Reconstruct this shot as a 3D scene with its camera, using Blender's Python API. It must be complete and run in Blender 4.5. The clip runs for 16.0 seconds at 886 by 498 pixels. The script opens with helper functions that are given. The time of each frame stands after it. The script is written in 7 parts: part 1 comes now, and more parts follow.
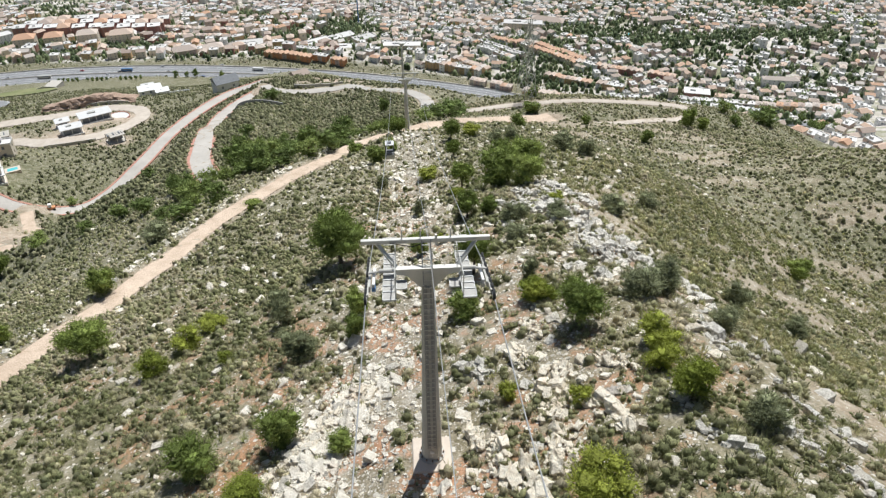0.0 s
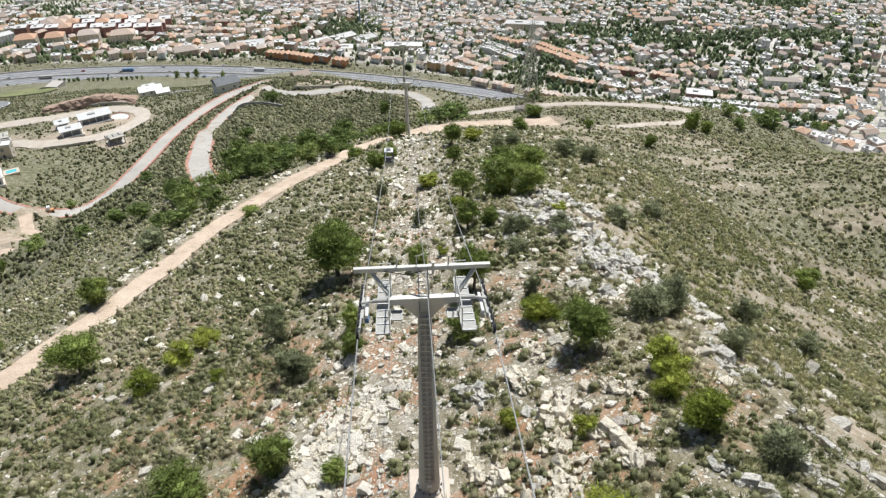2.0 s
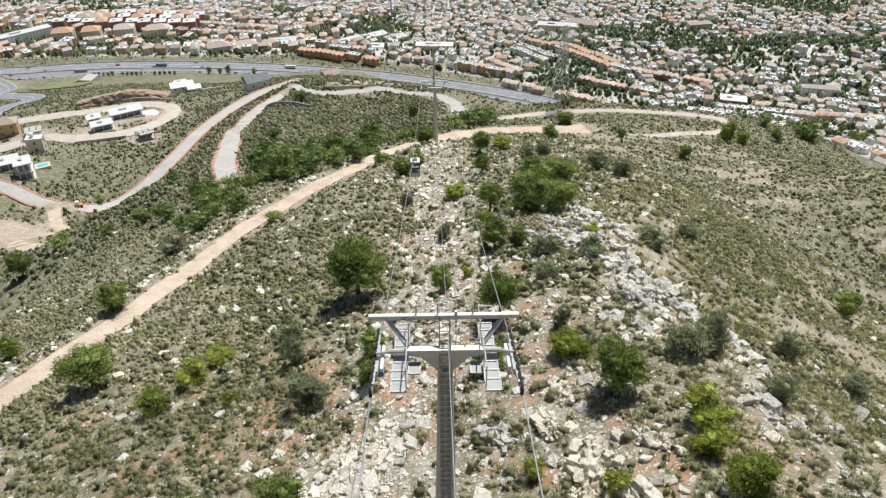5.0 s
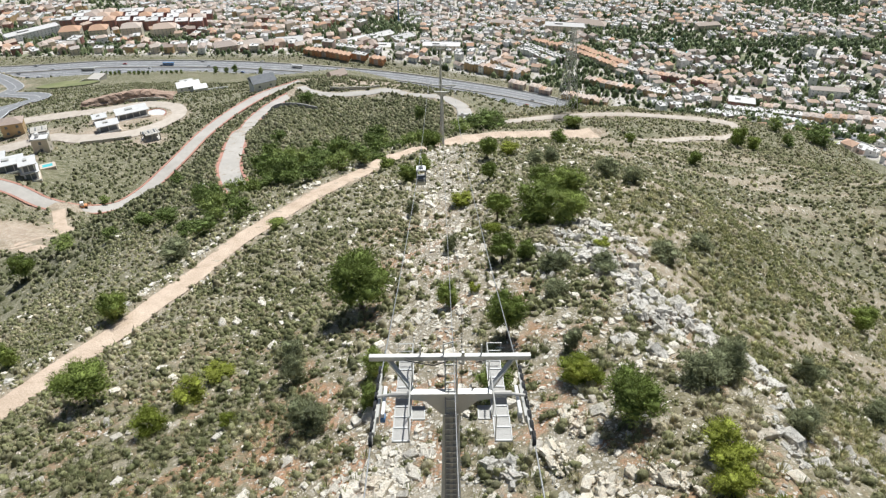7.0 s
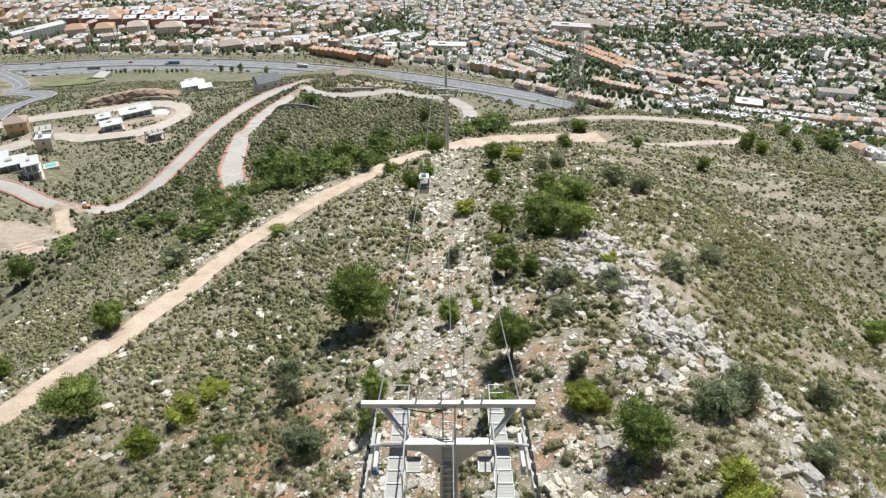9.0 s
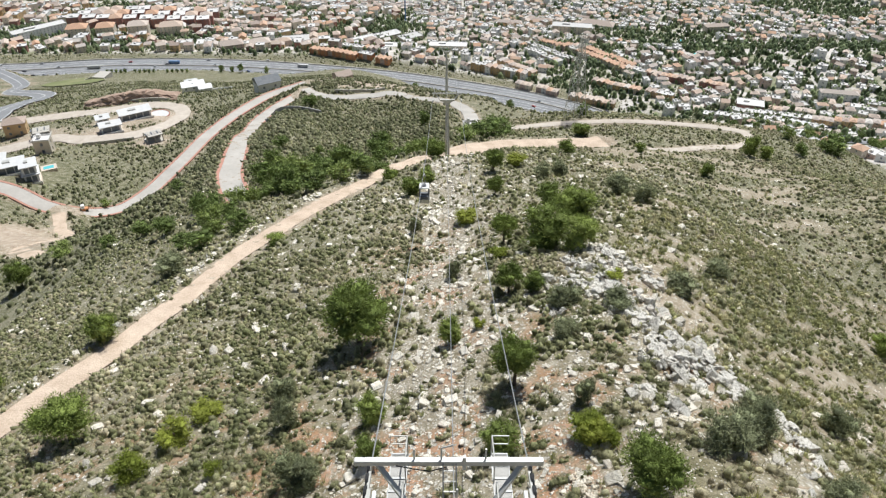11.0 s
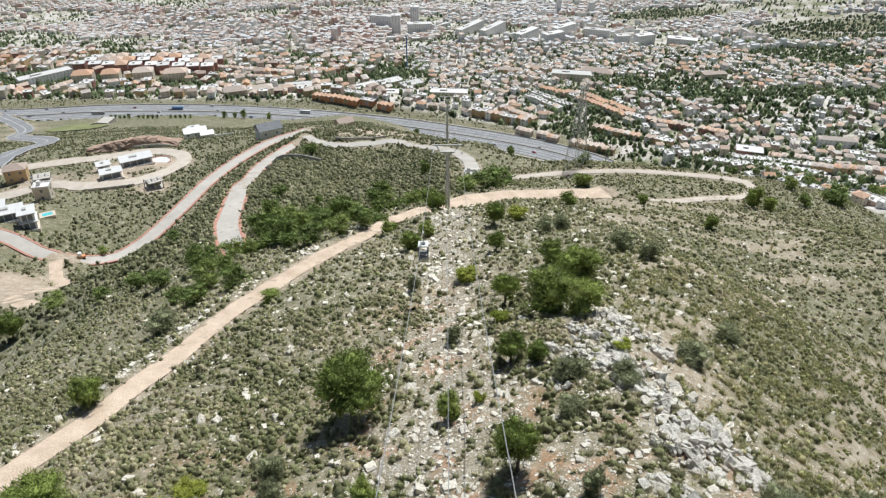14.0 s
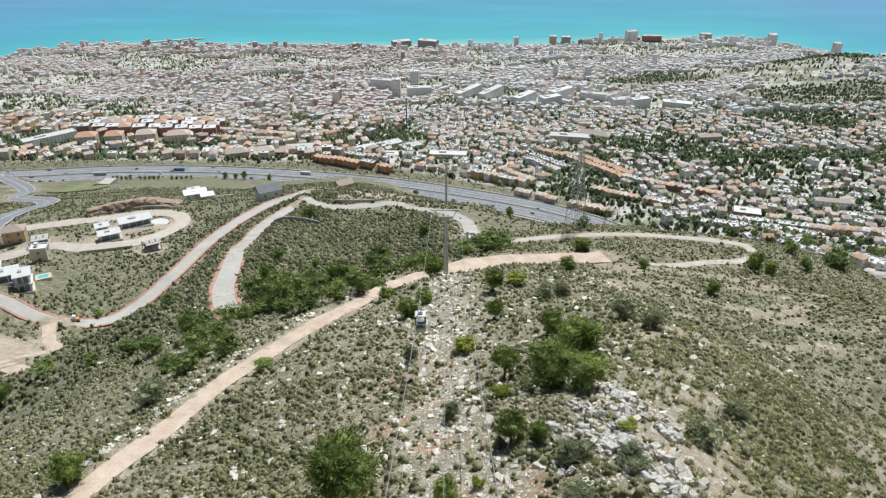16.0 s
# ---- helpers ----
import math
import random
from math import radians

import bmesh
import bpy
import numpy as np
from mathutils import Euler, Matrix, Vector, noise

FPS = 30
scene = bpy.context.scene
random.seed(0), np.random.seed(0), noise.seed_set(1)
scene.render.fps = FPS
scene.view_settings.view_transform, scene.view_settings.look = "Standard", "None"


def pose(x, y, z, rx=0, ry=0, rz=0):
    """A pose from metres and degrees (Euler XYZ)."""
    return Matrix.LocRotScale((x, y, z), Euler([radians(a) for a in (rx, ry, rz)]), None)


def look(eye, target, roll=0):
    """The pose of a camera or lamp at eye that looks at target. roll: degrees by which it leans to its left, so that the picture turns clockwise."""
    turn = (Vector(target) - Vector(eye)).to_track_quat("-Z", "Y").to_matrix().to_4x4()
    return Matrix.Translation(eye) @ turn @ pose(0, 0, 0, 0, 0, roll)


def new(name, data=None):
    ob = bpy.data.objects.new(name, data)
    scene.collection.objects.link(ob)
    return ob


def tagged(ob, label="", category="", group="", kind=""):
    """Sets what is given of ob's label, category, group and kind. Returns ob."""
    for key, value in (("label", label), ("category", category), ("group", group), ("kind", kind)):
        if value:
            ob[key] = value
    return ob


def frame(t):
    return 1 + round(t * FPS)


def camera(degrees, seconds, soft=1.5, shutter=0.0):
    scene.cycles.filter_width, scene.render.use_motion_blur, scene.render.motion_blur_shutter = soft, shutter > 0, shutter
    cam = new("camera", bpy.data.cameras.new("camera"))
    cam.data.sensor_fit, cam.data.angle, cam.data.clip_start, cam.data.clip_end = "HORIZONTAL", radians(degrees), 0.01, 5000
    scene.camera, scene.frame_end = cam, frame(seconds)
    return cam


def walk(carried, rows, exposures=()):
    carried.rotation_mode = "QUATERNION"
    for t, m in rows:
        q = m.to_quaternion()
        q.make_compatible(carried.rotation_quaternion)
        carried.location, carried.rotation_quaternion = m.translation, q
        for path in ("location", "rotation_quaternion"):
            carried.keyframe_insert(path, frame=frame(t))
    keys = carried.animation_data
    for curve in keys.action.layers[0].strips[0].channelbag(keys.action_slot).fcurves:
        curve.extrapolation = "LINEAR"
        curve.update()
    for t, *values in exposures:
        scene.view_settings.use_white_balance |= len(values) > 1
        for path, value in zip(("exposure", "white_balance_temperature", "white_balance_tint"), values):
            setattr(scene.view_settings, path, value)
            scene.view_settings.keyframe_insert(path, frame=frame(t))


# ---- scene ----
cam = camera(61.0, 16.0, soft=1.3)
PATH = [
    (0, (-0.92, -25.593, 32.373), (-0.826, -23.985, 31.188), -0.5),
    (0.5, (-0.802, -25.056, 32.355), (-0.709, -23.448, 31.169), -0.5),
    (1, (-0.754, -24.554, 32.329), (-0.661, -22.946, 31.143), -0.5),
    (1.5, (-0.734, -24.02, 32.295), (-0.641, -22.412, 31.11), -0.5),
    (2, (-0.623, -23.467, 32.238), (-0.533, -21.858, 31.052), -0.5),
    (2.5, (-0.579, -22.885, 32.199), (-0.495, -21.276, 31.014), -0.5),
    (3, (-0.551, -22.331, 32.147), (-0.476, -20.722, 30.962), -0.4),
    (3.5, (-0.507, -21.763, 32.085), (-0.446, -20.154, 30.9), -0.4),
    (4, (-0.511, -21.225, 32.026), (-0.465, -19.615, 30.841), -0.4),
    (4.5, (-0.525, -20.697, 32.011), (-0.491, -19.087, 30.825), -0.4),
    (5, (-0.426, -20.185, 32.007), (-0.404, -18.575, 30.821), -0.4),
    (7.5, (-0.425, -17.326, 31.848), (-0.421, -15.717, 30.661), -0.3),
    (8, (-0.362, -16.772, 31.832), (-0.362, -15.163, 30.644), -0.2),
    (8.5, (-0.315, -16.206, 31.814), (-0.317, -14.598, 30.625), -0.2),
    (9, (-0.209, -15.639, 31.783), (-0.215, -14.031, 30.594), -0.3),
    (11.5, (-0.223, -12.815, 31.693), (-0.23, -11.207, 30.503), -0.2),
    (12, (-0.216, -12.326, 31.682), (-0.223, -10.718, 30.492), -0.3),
    (12.5, (-0.194, -11.745, 31.667), (-0.201, -10.138, 30.477), -0.2),
    (13, (-0.103, -11.149, 31.675), (-0.11, -9.525, 30.508), -0.2),
    (13.5, (-0.033, -10.597, 31.654), (-0.041, -8.947, 30.523), -0.2),
    (14, (-0.088, -10.105, 31.679), (-0.097, -8.431, 30.583), -0.1),
    (14.5, (-0.067, -9.57, 31.689), (-0.075, -7.874, 30.63), -0.1),
    (15, (0.02, -9.026, 31.653), (0.012, -7.308, 30.63), -0.0),
    (15.5, (0.074, -8.459, 31.64), (0.066, -6.719, 30.654), 0.0),
    (16, (0.059, -7.969, 31.626), (0.052, -6.214, 30.666), 0.0),
]
walk(cam, [(t, look(eye, aim, roll)) for t, eye, aim, roll in PATH], [(0.0, 0.02, 6450, 10), (11.0, 0.02, 6450, 10), (14.0, -0.03, 6400, 9), (16.0, -0.12, 6250, 8)])

# ---- light ----
SUN_DIR = Vector((0.20, 0.44, 0.87)).normalized()
sun = new("sun", bpy.data.lights.new("sun", "SUN"))
sun.data.energy, sun.data.angle, sun.data.color = 5.0, radians(0.53), (0.97, 0.985, 0.97)
sun.matrix_world = look(SUN_DIR * 300, (0, 0, 0))
world = bpy.data.worlds.new("world")
scene.world = world
world.use_nodes = True
sky = world.node_tree.nodes.new("ShaderNodeTexSky")
sky.sky_type, sky.sun_disc = "NISHITA", False
sky.sun_elevation = math.asin(SUN_DIR.z)
sky.sun_rotation = math.atan2(SUN_DIR.x, SUN_DIR.y)
world.node_tree.links.new(sky.outputs[0], world.node_tree.nodes["Background"].inputs[0])
world.node_tree.nodes["Background"].inputs[1].default_value = 0.06

# ---- materials ----
class Mat:
    """A small builder of node materials."""
    def __init__(self, name, rough=0.9, metal=0.0):
        self.m = bpy.data.materials.new(name)
        self.m.use_nodes = True
        self.t = self.m.node_tree
        self.b = self.t.nodes["Principled BSDF"]
        self.b.inputs["Roughness"].default_value = rough
        self.b.inputs["Metallic"].default_value = metal
        self.b.inputs["Specular IOR Level"].default_value = 0.3

    def n(self, kind, **sets):
        node = self.t.nodes.new("ShaderNode" + kind)
        for k, v in sets.items():
            node.inputs[k].default_value = v
        return node

    def link(self, a, b):
        self.t.links.new(a, b)

    def noise(self, scale, detail=4.0, rough=0.6, space="Position"):
        if space == "Position":
            co = self.n("NewGeometry").outputs["Position"]
        else:
            co = self.n("TexCoord").outputs["Object"]
        node = self.n("TexNoise", Scale=scale, Detail=detail, Roughness=rough)
        self.link(co, node.inputs["Vector"])
        return node.outputs["Fac"]

    def ramp(self, fac, stops):
        node = self.n("ValToRGB")
        while len(node.color_ramp.elements) < len(stops):
            node.color_ramp.elements.new(0.5)
        for e, (p, c) in zip(node.color_ramp.elements, stops):
            e.position = p
            e.color = (*c, 1) if len(c) == 3 else (c[0], c[0], c[0], 1)
        self.link(fac, node.inputs[0])
        return node.outputs[0]

    def mix(self, fac, a, b, mode="MIX"):
        node = self.n("Mix")
        node.data_type, node.blend_type = "RGBA", mode
        for sock, v in ((node.inputs[0], fac), (node.inputs[6], a), (node.inputs[7], b)):
            if isinstance(v, (int, float)):
                sock.default_value = v
            elif isinstance(v, tuple):
                sock.default_value = (*v, 1)
            else:
                self.link(v, sock)
        return node.outputs[2]

    def math(self, op, a, b=0.0):
        node = self.n("Math")
        node.operation = op
        for sock, v in ((node.inputs[0], a), (node.inputs[1], b)):
            if isinstance(v, (int, float)):
                sock.default_value = v
            else:
                self.link(v, sock)
        return node.outputs[0]

    def attr(self, name):
        node = self.n("Attribute")
        node.attribute_name = name
        return node.outputs["Fac"]

    def color(self, c):
        if isinstance(c, tuple):
            self.b.inputs["Base Color"].default_value = (*c, 1)
        else:
            self.link(c, self.b.inputs["Base Color"])
        return self

    def bump(self, fac, strength=0.5, dist=0.05):
        node = self.n("Bump", Strength=strength, Distance=dist)
        self.link(fac, node.inputs["Height"])
        self.link(node.outputs[0], self.b.inputs["Normal"])
        return self


def surface(name, a, b, scale=3.0, rough=0.85, metal=0.0, fine=14.0, bump=0.25, dist=0.02, vary=0.0, space="Object"):
    """Two colours mixed by coarse and fine noise, with fine relief; vary: how far each object differs."""
    m = Mat(name, rough, metal)
    f1, f2 = m.noise(scale, 5, 0.65, space), m.noise(scale * fine, 3, 0.6, space)
    f = m.math("ADD", m.math("MULTIPLY", f1, 0.65), m.math("MULTIPLY", f2, 0.35))
    c = m.ramp(f, [(0.32, a), (0.68, b)])
    if vary:
        r = m.n("ObjectInfo").outputs["Random"]
        g = m.ramp(r, [(0.0, (1 - vary,)), (1.0, (1.0,))])
        c = m.mix(1.0, c, g, "MULTIPLY")
    m.color(c)
    if bump:
        m.bump(f2, bump, dist)
    return m.m


def foliage(name, a, b, c, rough=0.75):
    """Leaves: colour by plant (the attribute tint), then by single leaf."""
    m = Mat(name, rough)
    base = m.ramp(m.attr("tint"), [(0.0, a), (0.55, b), (1.0, c)])
    leaf = m.n("NewGeometry").outputs["Random Per Island"]
    c = m.mix(1.0, base, m.ramp(leaf, [(0.0, (0.6,)), (0.6, (1.0,)), (1.0, (1.4,))]), "MULTIPLY")
    tw = m.noise(11.0, 3, 0.75)
    m.color(m.mix(1.0, c, m.ramp(tw, [(0.36, (0.65,)), (0.5, (1.0,)), (0.66, (1.3,))]), "MULTIPLY")).bump(tw, 0.6, 0.06)
    m.b.inputs["Specular IOR Level"].default_value = 0.2
    thin, both = m.n("BsdfTranslucent"), m.n("MixShader", Fac=0.28)
    m.link(m.b.inputs["Base Color"].links[0].from_socket, thin.inputs[0])
    m.link(m.b.outputs[0], both.inputs[1])
    m.link(thin.outputs[0], both.inputs[2])
    m.link(both.outputs[0], m.t.nodes["Material Output"].inputs[0])
    return m.m


M_GALV = surface("galvanised_steel", (0.50, 0.49, 0.45), (0.60, 0.585, 0.54), 1.2, 0.5, 0.35, bump=0.1)
M_MAST = surface("mast_paint", (0.46, 0.44, 0.40), (0.56, 0.53, 0.48), 0.8, 0.6, 0.1, bump=0.1)
M_RUST = surface("rusted_plate", (0.16, 0.09, 0.05), (0.38, 0.30, 0.24), 6, 0.8, 0.2)
M_PLATE = surface("mesh_plate", (0.36, 0.35, 0.32), (0.46, 0.44, 0.41), 9, 0.6, 0.2)
M_GRATE = surface("grating", (0.40, 0.40, 0.39), (0.52, 0.52, 0.50), 3, 0.55, 0.3)
M_LADDER = surface("ladder_steel", (0.26, 0.255, 0.245), (0.34, 0.335, 0.32), 3, 0.6, 0.3)
M_ROPE = surface("wire_rope", (0.30, 0.30, 0.30), (0.45, 0.45, 0.44), 9, 0.45, 0.5)
M_RUBBER = surface("rubber", (0.02, 0.02, 0.02), (0.05, 0.05, 0.05), 6, 0.8)
M_BLUE = surface("blue_paint", (0.08, 0.18, 0.36), (0.12, 0.24, 0.44), 4, 0.5)
M_CONC = surface("concrete", (0.42, 0.39, 0.34), (0.60, 0.56, 0.50), 1.5, 0.9)
M_CREAM = surface("cream_concrete", (0.55, 0.46, 0.37), (0.70, 0.60, 0.50), 1.6, 0.9)
M_WHITE = surface("white_render", (0.72, 0.71, 0.69), (0.84, 0.83, 0.81), 0.6, 0.85)
M_GLASS = surface("window_glass", (0.13, 0.145, 0.16), (0.28, 0.30, 0.32), 0.5, 0.15, bump=0)


def tile_material():
    """Clay tiles, from orange through brown to bleached, roof by roof."""
    m = Mat("terracotta_tile", 0.9)
    r = m.math("FRACT", m.math("ADD", m.n("NewGeometry").outputs["Random Per Island"], m.n("ObjectInfo").outputs["Random"]))
    c = m.ramp(r, [(0.0, (0.62, 0.38, 0.25)), (0.22, (0.63, 0.46, 0.35)), (0.5, (0.64, 0.54, 0.46)), (0.75, (0.46, 0.36, 0.30)), (1.0, (0.74, 0.69, 0.63))])
    f = m.noise(3.0, 4, 0.7, "Object")
    m.color(m.mix(1.0, c, m.ramp(f, [(0.3, (0.75,)), (0.65, (1.05,))]), "MULTIPLY")).bump(f, 0.3, 0.05)
    return m.m


M_TILE = tile_material()
M_CLAY = surface("orange_clay_tile", (0.56, 0.34, 0.22), (0.70, 0.48, 0.35), 0.6, 0.9, fine=8, vary=0.2)
M_FLAT = surface("flat_roof", (0.62, 0.59, 0.55), (0.82, 0.80, 0.77), 0.35, 0.9, vary=0.25)
M_SLATE = surface("dark_roof", (0.10, 0.11, 0.12), (0.20, 0.21, 0.22), 0.8, 0.6)
M_BARK = surface("bark", (0.10, 0.07, 0.05), (0.22, 0.17, 0.13), 6, 0.95)
M_GULLY = foliage("gully_leaves", (0.15, 0.20, 0.065), (0.23, 0.295, 0.09), (0.34, 0.40, 0.13))
M_PINE = foliage("pine_needles", (0.17, 0.22, 0.058), (0.25, 0.31, 0.08), (0.35, 0.41, 0.11))
M_BRIGHT = foliage("bright_leaves", (0.19, 0.235, 0.045), (0.275, 0.32, 0.05), (0.38, 0.41, 0.075))
M_SHRUB = foliage("shrub_leaves", (0.205, 0.215, 0.10), (0.345, 0.335, 0.18), (0.54, 0.47, 0.32))
M_OLIVE = foliage("open_shrub_leaves", (0.15, 0.17, 0.085), (0.22, 0.245, 0.13), (0.32, 0.335, 0.19))
M_ESPARTO = foliage("esparto_grass", (0.27, 0.28, 0.12), (0.44, 0.42, 0.205), (0.61, 0.54, 0.33))
M_GRASS = foliage("dry_grass", (0.38, 0.40, 0.18), (0.55, 0.53, 0.28), (0.70, 0.62, 0.43))
M_DARK = foliage("dark_scrub", (0.15, 0.16, 0.08), (0.23, 0.235, 0.125), (0.38, 0.36, 0.225))
M_TOWNTREE = foliage("garden_leaves", (0.10, 0.135, 0.065), (0.165, 0.21, 0.105), (0.29, 0.335, 0.17))

# far trees: garden green lightened in the colour itself to suggest distance haze
M_FARTREE = foliage("hazed_far_leaves", (0.14, 0.175, 0.10), (0.22, 0.26, 0.155), (0.33, 0.37, 0.23))


def rock_material(name, dark, mid, pale, white, cracks=0.5):
    m = Mat(name, 0.95)
    c = m.ramp(m.noise(3.2, 7, 0.72), [(0.25, dark), (0.36, mid), (0.46, pale), (0.62, white)])
    rust = m.ramp(m.noise(0.5, 3), [(0.60, (0.0,)), (0.72, (1.0,))])
    c = m.mix(m.math("MULTIPLY", rust, 0.3), c, (0.50, 0.31, 0.19))
    isl = m.n("NewGeometry").outputs["Random Per Island"]
    c = m.mix(1.0, c, m.ramp(isl, [(0.0, (0.68,)), (0.3, (0.97,)), (1.0, (1.1,))]), "MULTIPLY")
    # cracks and pits
    vor = m.n("TexVoronoi", Scale=2.6)
    vor.feature = "DISTANCE_TO_EDGE"
    warp = m.n("Mix")
    warp.data_type = "VECTOR"
    warp.inputs[0].default_value = 0.45
    m.link(m.n("NewGeometry").outputs["Position"], warp.inputs[4])
    wn = m.n("TexNoise", Scale=3.0, Detail=3.0)
    m.link(m.n("NewGeometry").outputs["Position"], wn.inputs["Vector"])
    m.link(wn.outputs["Color"], warp.inputs[5])
    m.link(warp.outputs[1], vor.inputs["Vector"])
    crack = m.ramp(vor.outputs["Distance"], [(0.0, (0.0,)), (0.05, (1.0,))])
    c = m.mix(cracks, c, m.ramp(crack, [(0.0, (0.35,)), (0.7, (1.0,))]), "MULTIPLY")
    m.color(c).bump(m.math("ADD", m.noise(6, 7, 0.8), m.math("MULTIPLY", crack, 0.4 * cracks)), 1.0, 0.16)
    return m.m


M_ROCK = rock_material("limestone", (0.34, 0.31, 0.26), (0.68, 0.61, 0.51), (0.80, 0.73, 0.61), (0.90, 0.84, 0.73), 0.0)
M_CREST = rock_material("weathered_limestone", (0.23, 0.205, 0.17), (0.47, 0.43, 0.365), (0.68, 0.635, 0.555), (0.81, 0.77, 0.69), 0.45)
M_LEDGE = rock_material("cream_limestone", (0.36, 0.28, 0.19), (0.72, 0.61, 0.46), (0.88, 0.78, 0.62), (0.92, 0.85, 0.71), 0.3)


def ground_material():
    m = Mat("hillside", 0.97)
    n1, n2, n3, n4 = m.noise(0.06, 5, 0.6), m.noise(0.55, 6, 0.68), m.noise(3.2, 5, 0.7), m.noise(0.22, 5, 0.6)
    mixed = m.math("ADD", m.math("MULTIPLY", n2, 0.6), m.math("MULTIPLY", n3, 0.4))
    soil = m.ramp(mixed, [(0.30, (0.12, 0.11, 0.055)), (0.42, (0.205, 0.18, 0.105)), (0.52, (0.285, 0.25, 0.17)), (0.60, (0.39, 0.345, 0.265)), (0.72, (0.54, 0.485, 0.395))])
    stony = m.ramp(mixed, [(0.34, (0.12, 0.10, 0.055)), (0.43, (0.22, 0.185, 0.12)), (0.52, (0.32, 0.275, 0.20)), (0.62, (0.48, 0.43, 0.35))])
    c = m.mix(m.attr("stony"), soil, stony)
    red = m.math("MULTIPLY", m.ramp(n4, [(0.50, (0.0,)), (0.57, (1.0,))]), m.ramp(n3, [(0.40, (0.0,)), (0.50, (1.0,))]))
    c = m.mix(m.math("MULTIPLY", m.math("MULTIPLY", red, m.attr("red")), 0.62), c, (0.52, 0.235, 0.115))
    grass = m.ramp(mixed, [(0.36, (0.06, 0.066, 0.03)), (0.46, (0.13, 0.13, 0.066)), (0.54, (0.23, 0.215, 0.13)), (0.64, (0.38, 0.345, 0.26))])
    c = m.mix(m.math("MULTIPLY", m.attr("grass"), m.ramp(n1, [(0.30, (0.45,)), (0.55, (1.0,))])), c, grass)
    bare = m.ramp(mixed, [(0.32, (0.30, 0.215, 0.15)), (0.5, (0.46, 0.365, 0.275)), (0.66, (0.63, 0.535, 0.435))])
    c = m.mix(m.attr("bare"), c, bare)
    # pebbles of two sizes, thicker where it is stony
    c = m.mix(1.0, c, m.ramp(m.noise(9.0, 4, 0.8), [(0.36, (0.55,)), (0.5, (1.0,)), (0.66, (1.22,))]), "MULTIPLY")
    lumps = mixed
    for scale, base, gain in ((6.5, 0.80, 0.42), (2.7, 0.90, 0.34)):
        vor = m.n("TexVoronoi", Scale=scale)
        m.link(m.n("NewGeometry").outputs["Position"], vor.inputs["Vector"])
        sep = m.n("SeparateColor")
        m.link(vor.outputs["Color"], sep.inputs[0])
        some = m.math("GREATER_THAN", sep.outputs[0], m.math("SUBTRACT", base, m.math("MULTIPLY", m.attr("stony"), gain)))
        inside = m.math("LESS_THAN", vor.outputs["Distance"], m.math("ADD", 0.25, m.math("MULTIPLY", sep.outputs[2], 0.22)))
        mask = m.math("MULTIPLY", m.math("MULTIPLY", some, inside), m.math("SUBTRACT", 1.0, m.attr("town")))
        stone = m.ramp(sep.outputs[1], [(0.0, (0.32, 0.29, 0.24)), (0.5, (0.52, 0.48, 0.41)), (1.0, (0.72, 0.68, 0.60))])
        c = m.mix(mask, c, stone)
        lumps = m.math("ADD", lumps, m.math("MULTIPLY", mask, 0.35))
    street = m.ramp(m.noise(0.03, 6, 0.75), [(0.38, (0.17, 0.185, 0.10)), (0.46, (0.30, 0.285, 0.20)), (0.52, (0.50, 0.46, 0.41)), (0.68, (0.68, 0.635, 0.585))])
    c = m.mix(m.attr("town"), c, street)
    m.color(c).bump(lumps, 0.9, 0.25)
    return m.m


M_GROUND = ground_material()
M_TRACK = surface("dirt", (0.43, 0.32, 0.23), (0.71, 0.57, 0.445), 0.4, 0.97, fine=12, bump=0.8, dist=0.1, space="Position")
M_SITE = surface("site_gravel", (0.44, 0.37, 0.30), (0.62, 0.55, 0.47), 0.3, 0.97, fine=9, bump=0.5, dist=0.06, space="Position")
M_PALE = surface("pale_concrete_road", (0.38, 0.35, 0.31), (0.54, 0.50, 0.45), 0.12, 0.92, fine=12, space="Position")
M_ASPH = surface("asphalt", (0.20, 0.20, 0.205), (0.29, 0.29, 0.29), 0.08, 0.9, fine=16, space="Position")
M_KERB = surface("red_paving", (0.40, 0.19, 0.14), (0.54, 0.30, 0.23), 0.5, 0.9, space="Position")
M_PAINT = surface("road_paint", (0.70, 0.70, 0.68), (0.82, 0.82, 0.80), 0.5, 0.8, bump=0)


def sea_material(shore):
    m = Mat("sea_water", 0.25)
    deep = m.ramp(m.attr("depth"), [(0.0, (0.28, 0.58, 0.54)), (0.08, (0.095, 0.44, 0.47)), (0.40, (0.09, 0.37, 0.48)), (1.0, (0.13, 0.33, 0.50))])
    streak = m.n("TexNoise", Scale=1.0, Detail=5.0)
    mp = m.n("Mapping", Scale=(0.0016, 0.006, 1))
    m.link(m.n("NewGeometry").outputs["Position"], mp.inputs[0])
    m.link(mp.outputs[0], streak.inputs[0])
    c = m.mix(1.0, deep, m.ramp(streak.outputs[0], [(0.35, (0.94,)), (0.55, (1.0,)), (0.70, (1.08,)), (0.78, (1.4,))]), "MULTIPLY")
    m.color(c).bump(m.noise(0.08, 6, 0.7), 0.4, 1.2)
    return m.m


